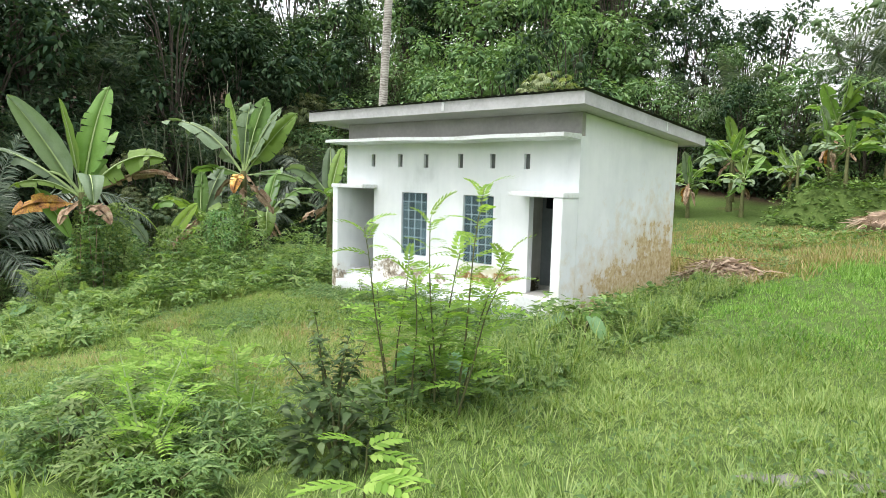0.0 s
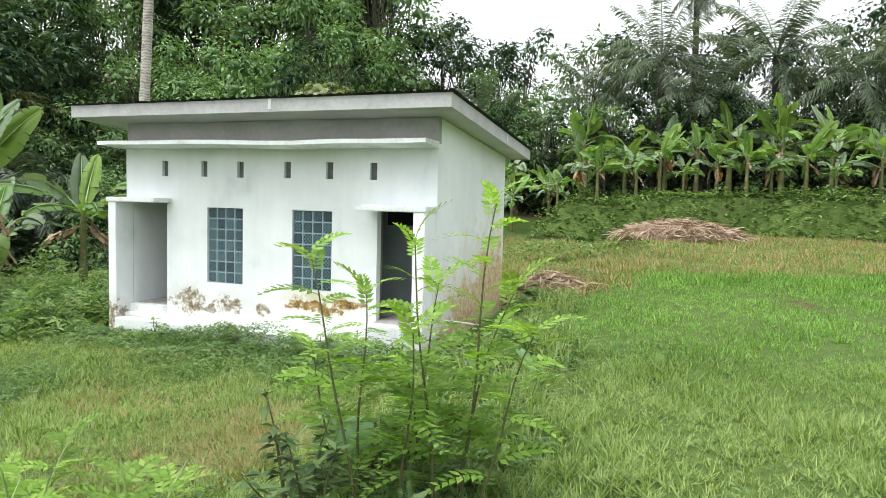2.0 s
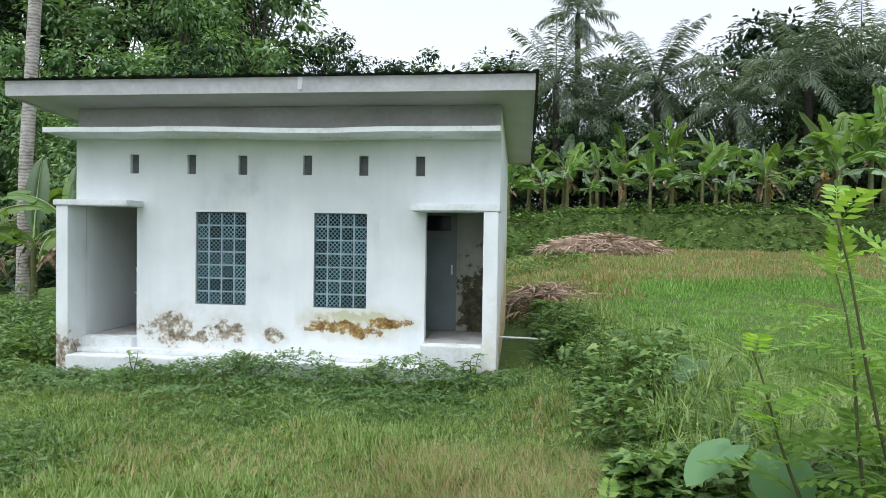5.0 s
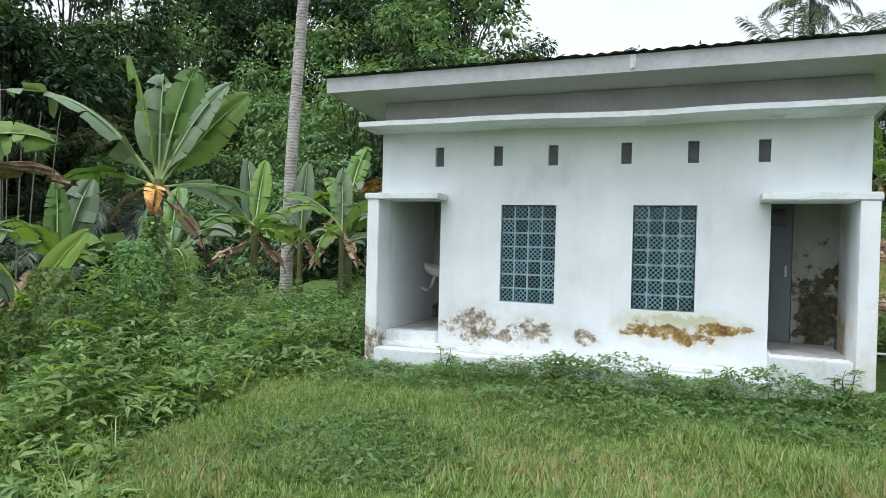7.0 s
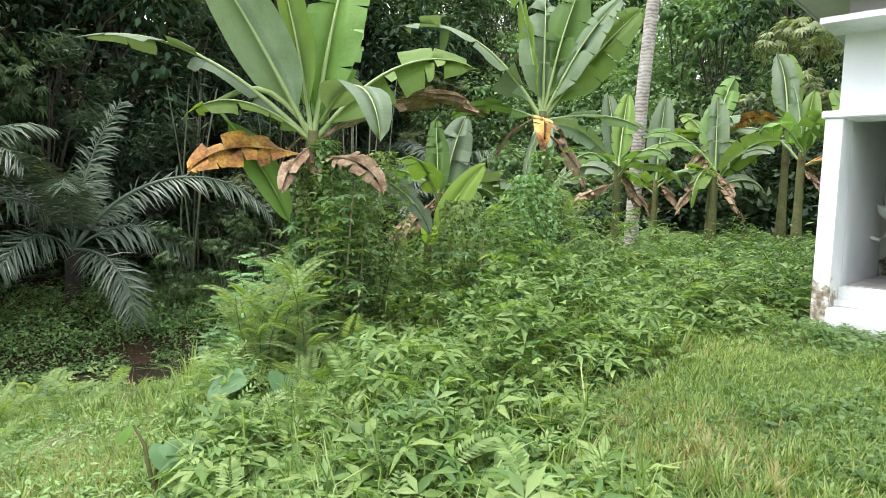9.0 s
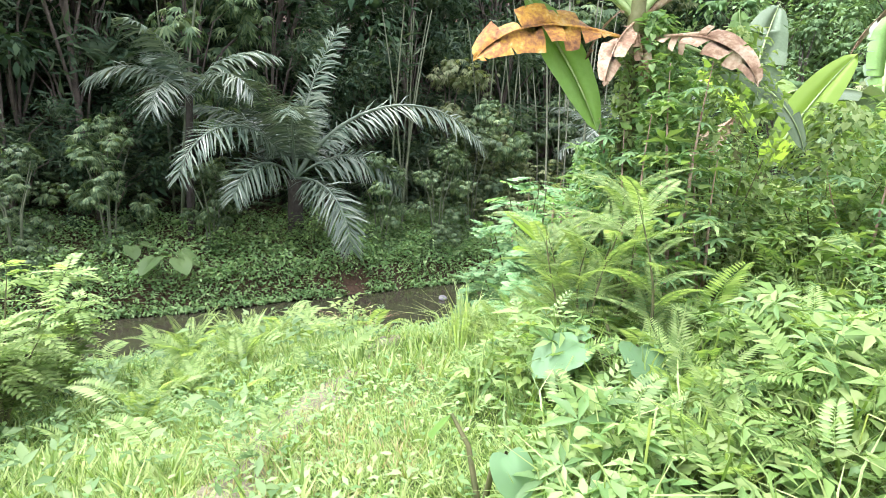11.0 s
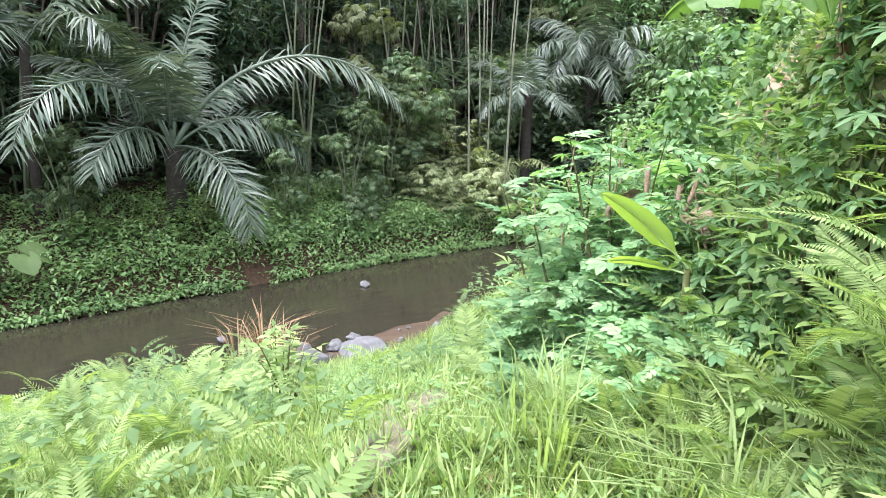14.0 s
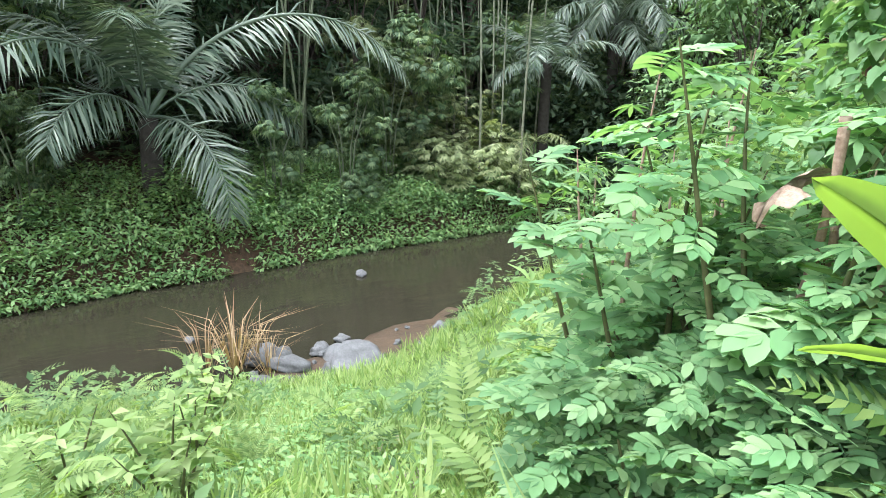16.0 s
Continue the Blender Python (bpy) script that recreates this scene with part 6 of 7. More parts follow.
def forest():
    r = np.random.default_rng(5)
    spots = []
    # across the river: a dense wall from the ground up
    for row, f in enumerate((5.6, 7.4, 9.8, 13.5, 18.0, 23.0)):
        for y in np.arange(-22, 38, 2.9 + 0.5 * row):
            yy = y + r.uniform(-1, 1)
            x = float(far_edge(yy)) - f - r.uniform(-0.8, 0.8)
            if math.hypot(x + 36.4, yy - 8.4) < 2.4 or (row == 0 and 4 < yy < 12):
                continue
            # Darker leaf kinds picked here to stand for the deep shade by the palm.
            kind = ("bamboo", "sunlit", "bamboo", "dark", "dark")[int(r.integers(5))] if row < 2 else ("dark", "dark", "thin", "dark", "bamboo")[int(r.integers(5))]
            if row < 2 and yy > 12.5:
                kind = ("olive", "olive" if row == 0 else "bamboo", "sunlit")[int(r.integers(3))]
            spots.append((x, yy, kind, r.uniform(1.1, 1.5) if row > 1 else r.uniform(0.9, 1.2) if row else r.uniform(0.45, 0.75)))
    # hill behind the bananas: light crowns in front, tall dark ones behind
    for y, kinds, lo, hi in ((28, "dld", 0.55, 0.8), (33, "ldl", 0.75, 1.0), (38.5, "lld", 0.9, 1.15), (45, "dld", 1.1, 1.35), (52, "dtd", 1.3, 1.6)):
        for x in np.arange(-50, -19, 3.3):
            if x > -7.6 - (y - 1) / 2.95:
                continue
            kind = {"d": "dark", "l": "light", "t": "thin"}[kinds[int(r.integers(3))]]
            if y < 30 and x > -37:
                kind = ("olive", "light", "sunlit")[int(r.integers(3))]
            spots.append((x + r.uniform(-1.1, 1.1), y + r.uniform(-1.5, 1.5), kind, r.uniform(lo, hi)))
    # the ridge behind
    for y in (66,):
        for x in np.arange(-70, -28, 4.6):
            if x < -7.5 - (y - 1) / 2.95:
                spots.append((x + r.uniform(-1.5, 1.5), y + r.uniform(-2, 2), ("light", "dark")[int(r.integers(2))], r.uniform(1.3, 1.6)))
    # behind the terrace: rows that rise to an even skyline, higher to the east
    for y, share in ((40.5, 0.52), (44.5, 0.74), (50, 1.0)):
        for x in np.arange(-25, 32, 2.9):
            xx, yy = x + r.uniform(-1.1, 1.1), y + r.uniform(-1.2, 1.2)
            top = np.interp(xx, [-24, -20, -15, -8, 0, 6, 14, 30], [18.5, 17.2, 16.2, 15.8, 14.2, 15.0, 18.5, 19.5]) * r.uniform(0.9, 1.05)
            kind = ("light", "dark", "dark", "thin", "dark")[int(r.integers(5))] if share > 0.9 else ("light", "dark", "light", "bamboo", "dark")[int(r.integers(5))]
            spots.append((xx, yy, kind, max(0.35, (top - gz(xx, yy)) * share / (15.0 if kind == "thin" else 12.6))))
    for k, (x, y, kind, s) in enumerate(spots):
        tree((x, y, gz(x, y) - 0.2), TREES[kind][k % len(TREES[kind])], LABELS[kind], (s * r.uniform(0.9, 1.15), s), float(r.uniform(0, 360)), "forest trees")


forest()


def undergrowth():
    def band(n, x, y, h, kern, lo, hi):
        P = on_ground(x, y)
        P[:, 2] += h
        return scatter(kern, P, any_yaw(n), rng.uniform(-0.5, 0.3, n), rng.uniform(-0.4, 0.4, n), rng.uniform(lo, hi, n))
    n = 7000
    y = rng.uniform(-18, 36, n)
    x = far_edge(y) - rng.uniform(5.0, 9.5, n)
    clear = (np.abs(y - 8.4) > 3.0) | (far_edge(y) - x > 5.2)
    x, y = x[clear], y[clear]
    a = band(len(x), x, y, rng.uniform(0, 3.4, len(x)) * wobble(x, y, 0.6), K_BFAN, 0.35, 0.6)
    n = 9000
    x, y = rng.uniform(-20, 34, n), rng.uniform(39.5, 46, n)
    b = band(n, x, y, rng.uniform(0, 5.5, n) * wobble(x, y, 0.5), K_SPRAY, 0.45, 0.8)
    n = 7000
    x, y = rng.uniform(-44, -14, n), rng.uniform(24, 31, n)
    c = band(n, x, y, rng.uniform(0, 4.5, n) * wobble(x, y, 0.5), K_SPRAY, 0.45, 0.8)
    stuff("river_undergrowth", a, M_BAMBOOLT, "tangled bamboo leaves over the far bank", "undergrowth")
    stuff("forest_undergrowth", join([b, c]), M_BAMBOO, "tangled undergrowth below the forest, canopy shade in its dark leaves", "undergrowth")


undergrowth()


def culms(at, n, seed):
    r = np.random.default_rng(seed)
    ob = thing("bamboo_clump", "clump of slim pale bamboo canes across the river", "bamboo", at)
    for k in range(n):
        b, l = r.normal(0, 0.5, 2), r.normal(0, 0.9, 2)
        t = np.linspace(0, 1, 14)
        pts = np.stack([b[0] + l[0] * t ** 1.6, b[1] + l[1] * t ** 1.6, 9 * t - 0.2], -1)
        rad = 0.045 * (1.1 - 0.6 * t) * (1 + 0.12 * (np.arange(14) % 2))
        part("cane", mesh_np("cane", *tube(pts, rad, 6), M_CULM, True), ob)
    return ob


for k, (dx, y) in enumerate([(4.6, 14.2), (4.0, 18.6), (5.2, 5.0), (3.8, 16.6), (3.6, 12.6)]):
    x = float(far_edge(y)) - dx
    culms((x, y, gz(x, y)), 3, 40 + k)


# ---- single shrubs and weeds in the yard ----
def shrub(name, at, stems, height, spread, kern, per, size, mat, label, category, seed, low=0.15, pitch=(-0.1, 0.7), bare=None, stem_mat=None, lean=0.25):
    """Thin stems from one root, each carrying leaves all round."""
    r = np.random.default_rng(seed)
    ob = thing(name, label, category, at)
    for k in range(stems):
        a = 6.28 * k / stems + r.uniform(-0.5, 0.5)
        h, d = height * r.uniform(0.6, 1.0), spread * r.uniform(0.3, 1.0)
        t = np.linspace(0, 1, 7)
        pts = np.stack([d * math.cos(a) * t ** 1.4 + 0.03 * np.sin(5 * t + k), d * math.sin(a) * t ** 1.4, h * t - 0.05], -1)
        part("stem", mesh_np("stem", *tube(pts, (0.012 + 0.004 * height) * (1.15 - t), 5), stem_mat or M_STEM, True), ob)
        u = low + (1 - low) * r.random(per) ** 0.8
        P = np.stack([np.interp(u, t, pts[:, c]) for c in range(3)], -1)
        yaw = np.arange(per) * 2.4 + r.uniform(-0.4, 0.4, per)
        V, F = scatter(kern, P, yaw, r.uniform(*pitch, per), r.uniform(-0.3, 0.3, per), size * r.uniform(0.65, 1.15, per) * (1.1 - 0.28 * u))
        part("foliage", mesh_np("foliage", V, F, mat), ob)
    return ob


def planted(x, y, lift=0.0):
    return (x, y, gz(x, y) + lift)


def bushy(name, at, radius, height, n, kern, size, mat, label, category, seed, stems=7, pitch=(-0.4, 0.6), column=False):
    """A rounded bush: twigs from the root to a shell of leaves with gaps."""
    r = np.random.default_rng(seed)
    ob = thing(name, label, category, at)
    for k in range(stems):
        a, d = 6.28 * k / stems + r.uniform(-0.4, 0.4), radius * r.uniform(0.4, 0.85)
        V, F = tube([(0, 0, -0.05), (0.3 * d * math.cos(a), 0.3 * d * math.sin(a), 0.35 * height), (0.7 * d * math.cos(a), 0.7 * d * math.sin(a), height * r.uniform(0.5, 0.68))], [0.018, 0.01, 0.004], 5)
        part("stem", mesh_np("stem", V, F, M_STEM, True), ob)
    q = r.normal(0, 1, (n, 3))
    q /= np.linalg.norm(q, axis=1)[:, None]
    q[:, 2] = np.abs(q[:, 2])
    s = r.uniform(0.45, 1.0, n) ** 0.5
    s *= 0.82 + 0.3 * np.sin(3.1 * q[:, 0] + seed) * np.sin(2.7 * q[:, 1] + 1.3 * q[:, 2] * 3)
    P = q * s[:, None] * np.array([radius, radius, height])
    if column:
        u = r.random(n)
        flat = np.hypot(q[:, 0], q[:, 1]) + 1e-6
        wide = radius * (1 - 0.75 * u ** 3) * (0.8 + 0.3 * np.sin(7 * u + 3 * q[:, 0])) * s
        P = np.stack([q[:, 0] / flat * wide, q[:, 1] / flat * wide, u * height], -1)
    yaw = np.arctan2(-q[:, 0], q[:, 1]) + r.normal(0, 0.7, n)
    V, F = scatter(kern, P, yaw, r.uniform(*pitch, n), r.uniform(-0.4, 0.4, n), size * r.uniform(0.6, 1.2, n))
    part("foliage", mesh_np("foliage", V, F, mat), ob)
    return ob


K_BIGPIN = pinnate_kernel(7, 0.42, 0.36, 0.3, 0.12, 56, 0.12, True)
K_LEGUME = pinnate_kernel(8, 0.27, 0.46, 0.35, 0.5, 64)

# feathery young tree in the middle of the yard edge
def sapling(at, height, lean, leaves, size, seed):
    """One whip-like stem with feather leaves held level all round its upper part."""
    r = np.random.default_rng(seed)
    ob = thing("legume_sapling", "slender sapling with feathery lime-green leaves on a thin stem", "shrub", at, "legume saplings")
    t = np.linspace(0, 1, 9)
    pts = np.stack([lean[0] * t ** 1.5 + 0.02 * np.sin(7 * t + seed), lean[1] * t ** 1.5, height * t - 0.05], -1)
    part("stem", mesh_np("stem", *tube(pts, 0.011 - 0.007 * t, 6), M_STEM, True), ob)
    u = 0.2 + 0.8 * np.linspace(0, 1, leaves) ** 0.8
    P = np.stack([np.interp(u, t, pts[:, c]) for c in range(3)], -1)
    yaw = np.arange(leaves) * 2.4 + r.uniform(-0.4, 0.4, leaves)
    for k in range(leaves):
        V, F = scatter(K_LEGUME, P[k:k + 1], yaw[k:k + 1], [r.uniform(-0.1, 0.55) + 0.5 * (u[k] > 0.9)], [r.uniform(-0.3, 0.3)], [size * r.uniform(0.75, 1.15) * (1.05 - 0.3 * u[k])])
        part("leaf", mesh_np("leaf", V, F, M_SAPLING), ob)


for k, (x, y, h, lx, ly) in enumerate([(-3.65, 4.25, 2.0, 0.15, 0.1), (-3.8, 4.1, 1.75, -0.2, 0.1), (-4.25, 3.95, 1.7, -0.35, 0.0), (-4.3, 4.1, 1.45, -0.1, 0.25), (-3.95, 4.0, 1.25, 0.1, -0.1), (-4.1, 4.4, 1.5, 0.15, 0.2), (-3.5, 4.1, 1.2, 0.3, 0.1), (-3.75, 4.4, 1.4, 0.3, 0.2), (-4.5, 4.2, 1.1, -0.3, 0.1), (-3.9, 4.3, 0.95, -0.1, -0.2)]):
    sapling(planted(x, y), h, (lx, ly), 19, 0.40, 200 + k)
bushy("leafy_bush", planted(-3.7, 2.95), 0.5, 0.7, 420, K_LEAF, 0.15, M_DARKLEAF, "low bush with pointed dark green leaves", "bush", 210)
shrub("leafy_bush", planted(-4.2, 3.3), 6, 1.05, 0.5, K_LEAF, 60, 0.13, M_DARKLEAF, "upright bush with dark green leaves and bare tips", "bush", 211, 0.1, (-0.5, 0.5))
for k, (x, y, h) in enumerate([(-4.5, 1.9, 0.95), (-5.2, 2.3, 0.85), (-5.7, 2.9, 0.9), (-6.2, 2.4, 0.8), (-4.9, 2.9, 0.9), (-6.6, 3.1, 0.7)]):
    shrub("legume_weed", planted(x, y), 4, h, 0.4, K_LEGUME, 12, 0.28, M_SAPLING, "tall feathery weed with light green leaflets", "weed", 220 + k, 0.15, (0.0, 0.7), stem_mat=M_MIDRIB)
for k, (x, y, rad, h) in enumerate([(-5.0, 2.2, 0.5, 0.45), (-5.9, 2.0, 0.5, 0.45), (-4.4, 2.4, 0.5, 0.4), (-6.4, 2.9, 0.5, 0.45), (-4.5, 1.75, 0.45, 0.4), (-5.3, 1.6, 0.5, 0.4), (-3.9, 1.75, 0.4, 0.32), (-5.6, 2.7, 0.45, 0.5), (-6.8, 2.1, 0.5, 0.4)]):
    bushy("leafy_weed", planted(x, y), rad, h, 230, K_FAN5 if k % 2 else K_FAN, 0.145, M_LIME if k % 3 == 1 else M_WEED, "low spreading weed with hand-shaped leaves", "weed", 230 + k)
for k, (x, y) in enumerate([(-3.25, 2.8), (-2.75, 2.35)]):
    shrub("young_papaya_weed", planted(x, y), 1, 0.5, 0.2, K_BIGPIN, 3, 0.34, M_SAPLING, "young plant with a few long pinnate leaves", "weed", 240 + k, 0.6, (0.0, 0.5))


def taro(at, n, height, size, seed, label, mat=None):
    r = np.random.default_rng(seed)
    ob = thing("taro_plant", label, "taro plant", at)
    for k in range(n):
        a = 6.28 * k / n + r.uniform(-0.5, 0.5)
        h, d = height * r.uniform(0.7, 1.0), size * r.uniform(0.5, 1.0)
        tip = np.array([d * math.cos(a), d * math.sin(a), h])
        part("stalk", mesh_np("stalk", *tube([(0, 0, -0.05), tip * np.array([0.45, 0.45, 0.7]), tip], [0.02, 0.015, 0.01], 6), M_STEM, True), ob)
        KV, KF = oval_kernel(0.8)
        V, F = scatter((KV, KF), [tip], [a - math.pi / 2], [-0.5 + r.uniform(-0.3, 0.3)], [r.uniform(-0.2, 0.2)], [size * r.uniform(0.85, 1.15)])
        part("leaf", mesh_np("leaf", V, F, mat or M_TARO, True), ob)
    return ob


taro(planted(-4.15, 7.2), 3, 0.6, 0.3, 250, "taro plant with broad pale green leaves on the dyke")
taro(planted(-4.5, 4.75), 4, 0.5, 0.32, 252, "taro plant with broad pale green leaves on the dyke")
taro(planted(-15.75, 4.55), 5, 0.45, 0.38, 253, "large taro with pale green leaves beside the path")
taro(planted(-15.25, 3.2), 2, 0.5, 0.25, 254, "taro with pale drooping leaves beside the path")
taro(planted(-34.9, 3.6), 5, 0.9, 0.7, 255, "large-leaved taro at the foot of the far bank", M_DARKLEAF)
taro(planted(-36.0, 2.4), 4, 0.8, 0.6, 256, "large-leaved taro at the foot of the far bank", M_DARKLEAF)

# shrubs at the edge of the yard, left of the house
for k, (x, y, rad, h) in enumerate([(-13.9, 9.6, 0.8, 0.95), (-14.6, 11.0, 1.0, 1.1), (-13.7, 12.0, 0.8, 1.1), (-15.4, 8.6, 0.9, 1.0), (-14.9, 6.4, 0.8, 0.8), (-14.5, 13.5, 1.0, 1.0), (-15.8, 12.8, 1.1, 1.2), (-14.2, 15.5, 1.1, 0.9), (-16.0, 14.8, 1.1, 1.1), (-13.6, 14.2, 0.8, 0.9), (-17.4, 12.4, 1.0, 1.3), (-16.2, 17.0, 1.2, 1.0), (-13.5, 10.7, 0.7, 0.9)]):
    bushy("leafy_bush", planted(x, y), rad, h, 520, K_LEAF, 0.14, M_WEED, "rounded green bush at the edge of the yard", "bush", 260 + k)
for k, (x, y, rad, h) in enumerate([(-4.75, 9.5, 0.65, 0.8), (-4.55, 7.9, 0.85, 0.95), (-4.7, 6.9, 0.7, 0.8), (-5.0, 10.9, 0.6, 0.6), (-5.2, 12.6, 0.6, 0.5), (-5.3, 14.4, 0.6, 0.5), (-4.7, 6.3, 0.55, 0.5), (-4.9, 5.5, 0.5, 0.4)]):
    bushy("dyke_bush", planted(x, y), rad, h, 1100, K_HEART if k % 2 else K_LEAF, 0.105, M_BUSH, "leafy green bush on the dyke beside the house", "bush", 360 + k)
# seedlings against the front wall
for k, (x, y) in enumerate([(-8.5, 9.75), (-7.9, 9.8), (-9.8, 9.72), (-6.55, 9.75), (-11.3, 9.7)]):
    shrub("wall_weed", planted(x, y), 4, 0.5, 0.22, K_LEAF, 16, 0.15, M_WEED, "small weed growing at the foot of the wall", "weed", 270 + k, 0.2, (-0.3, 0.5))

# ---- thicket where the walk ends ----
K_SENNA, K_CASSAVA = senna_kernel(), hand_kernel()
for k, (x, y, rad, h, n) in enumerate([(-18.72, 5.58, 0.5, 1.0, 560), (-18.35, 5.8, 0.5, 1.15, 560), (-18.15, 5.5, 0.4, 0.75, 420), (-18.55, 6.1, 0.55, 1.3, 520), (-19.1, 6.35, 0.6, 1.4, 480), (-19.5, 7.0, 0.7, 1.55, 460), (-18.0, 5.95, 0.42, 1.1, 380), (-19.05, 7.0, 0.55, 1.8, 400), (-20.0, 7.6, 0.75, 1.5, 360), (-17.85, 5.25, 0.34, 0.55, 280), (-17.6, 5.55, 0.4, 0.8, 280)]):
    bushy("senna_bush", planted(x, y), rad, h, n, K_SENNA, 0.17, M_BLUELEAF, "bush of blue-green compound leaves beside the path", "bush", 280 + k, pitch=(-0.35, 0.45))
for k, (x, y, h) in enumerate([(-19.1, 6.1, 2.0), (-18.9, 6.35, 2.3), (-19.45, 6.25, 1.8), (-18.6, 5.95, 1.9)]):
    shrub("senna_bush", planted(x, y), 3, h, 0.5, K_SENNA, 13, 0.30, M_BLUELEAF, "tall shoot of blue-green compound leaves beside the path", "bush", 620 + k, 0.45, (-0.4, 0.3))
for k, (x, y, h) in enumerate([(-18.05, 6.0, 1.75), (-17.8, 6.05, 1.5), (-17.7, 5.85, 1.25), (-18.2, 6.2, 1.5), (-17.3, 5.8, 1.6), (-19.3, 7.0, 2.2), (-16.85, 5.6, 2.5), (-16.4, 6.0, 2.2), (-15.9, 7.4, 1.8), (-18.6, 6.3, 1.9), (-17.0, 6.3, 2.3), (-16.3, 5.3, 1.2), (-18.3, 6.45, 2.1), (-17.5, 6.2, 2.0), (-19.65, 6.45, 2.3), (-19.4, 6.7, 2.5), (-20.1, 7.0, 2.4), (-16.6, 5.85, 2.7)]):
    shrub("cassava_plant", planted(x, y), 2, h, 0.35, K_CASSAVA, 20, 0.26, M_CASSAVA, "cassava plant with hand-shaped light green leaves", "shrub", 290 + k, 0.4, (-0.45, 0.25), stem_mat=M_DRYSTALK)
for k, (x, y, rad, h) in enumerate([(-18.75, 6.75, 0.6, 2.3), (-18.25, 6.95, 0.65, 2.5), (-17.75, 6.85, 0.6, 2.5), (-17.3, 6.5, 0.6, 2.7), (-17.05, 5.95, 0.5, 2.8), (-16.6, 6.4, 0.7, 2.6), (-18.9, 7.6, 0.9, 2.7), (-20.2, 8.1, 0.9, 2.3), (-16.4, 7.6, 1.0, 2.0), (-16.3, 8.9, 1.0, 2.0), (-16.6, 9.6, 0.6, 2.4), (-17.15, 5.7, 0.24, 2.5), (-17.3, 5.68, 0.22, 2.0), (-17.2, 5.35, 0.35, 0.6), (-16.9, 5.0, 0.35, 0.5), (-16.5, 5.0, 0.42, 0.8), (-17.35, 5.6, 0.4, 1.0)]):
    bushy("vine_heap", planted(x, y), rad, h, (2000 if rad > 0.4 else 700) if h > 1.5 else 600, K_HEART, 0.062 if k % 2 else 0.075, (M_CASSAVA, M_COVER, M_LIME)[k % 3], "heap of climbing vines with heart-shaped leaves", "vine", 300 + k, pitch=(-1.3, 0.3), column=h > 1.5)
for k, (x, y, dx, dy, h) in enumerate([(-18.5, 6.15, -0.04, 0.04, 1.35), (-18.5, 6.05, 0.09, 0.05, 1.6), (-17.9, 6.2, 0.04, 0.0, 1.3), (-18.62, 6.2, 0.02, -0.03, 1.6), (-18.42, 6.08, 0.03, 0.02, 1.45)]):
    ob = thing("dry_stalk", "withered pinkish-brown stalk leaning in the thicket", "dead stem", planted(x, y))
    t = np.linspace(0, 1, 9)
    path = np.stack([dx * t ** 1.5 * 3 + 0.015 * np.sin(9 * t), dy * t * 3, h * t - 0.05], -1)
    part("stem", mesh_np("stem", *tube(path, 0.026 - 0.01 * t + 0.004 * np.sin(14 * t), 8), M_DRYSTALK, True), ob)
    blade, rib = banana_leaf(path[-2], 0.40, 0.085, 1.5 * k, 0.2, 1.9, 700 + k, 0.9, 0.4)
    part("dry_leaf", mesh_np("dry_leaf", *blade, M_DRYSTALK, True), ob, "shrivelled hanging leaf")


def fern(at, n, L, seed, label="light green fern with arching fronds"):
    r = np.random.default_rng(seed)
    ob = thing("fern", label, "fern", at, "ferns by the path")
    for k in range(n):
        V, F = scatter(K_FERNLONG, [(0, 0, 0)], [6.28 * k / n + r.uniform(-0.3, 0.3)], [r.uniform(0.7, 1.3)], [r.uniform(-0.4, 0.4)], [L * r.uniform(0.75, 1.1)])
        part("frond", mesh_np("frond", V, F, M_FERN), ob)
    return ob


def climbing_fern(at, height, n, L, seed):
    """Fronds set up a thin stalk that leans on its neighbours."""
    r = np.random.default_rng(seed)
    ob = thing("climbing_fern", "lime-green fern climbing through the thicket", "fern", at, "ferns by the path")
    t = np.linspace(0, 1, 8)
    pts = np.stack([0.12 * np.sin(3 * t + seed), 0.12 * np.cos(2 * t + seed) - 0.12 * math.cos(seed), height * t - 0.04], -1)
    part("stalk", mesh_np("stalk", *tube(pts, 0.012 * (1.3 - t), 6), M_STEM, True), ob)
    for k in range(n):
        u = 0.3 + 0.7 * (k + 0.5) / n
        V, F = scatter(K_FERNLONG, [[float(np.interp(u, t, pts[:, c])) for c in range(3)]], [2.4 * k + r.uniform(-0.4, 0.4)], [r.uniform(0.15, 0.95)], [r.uniform(-0.5, 0.5)], [L * r.uniform(0.75, 1.15)])
        part("frond", mesh_np("frond", V, F, M_FERN), ob)
    return ob


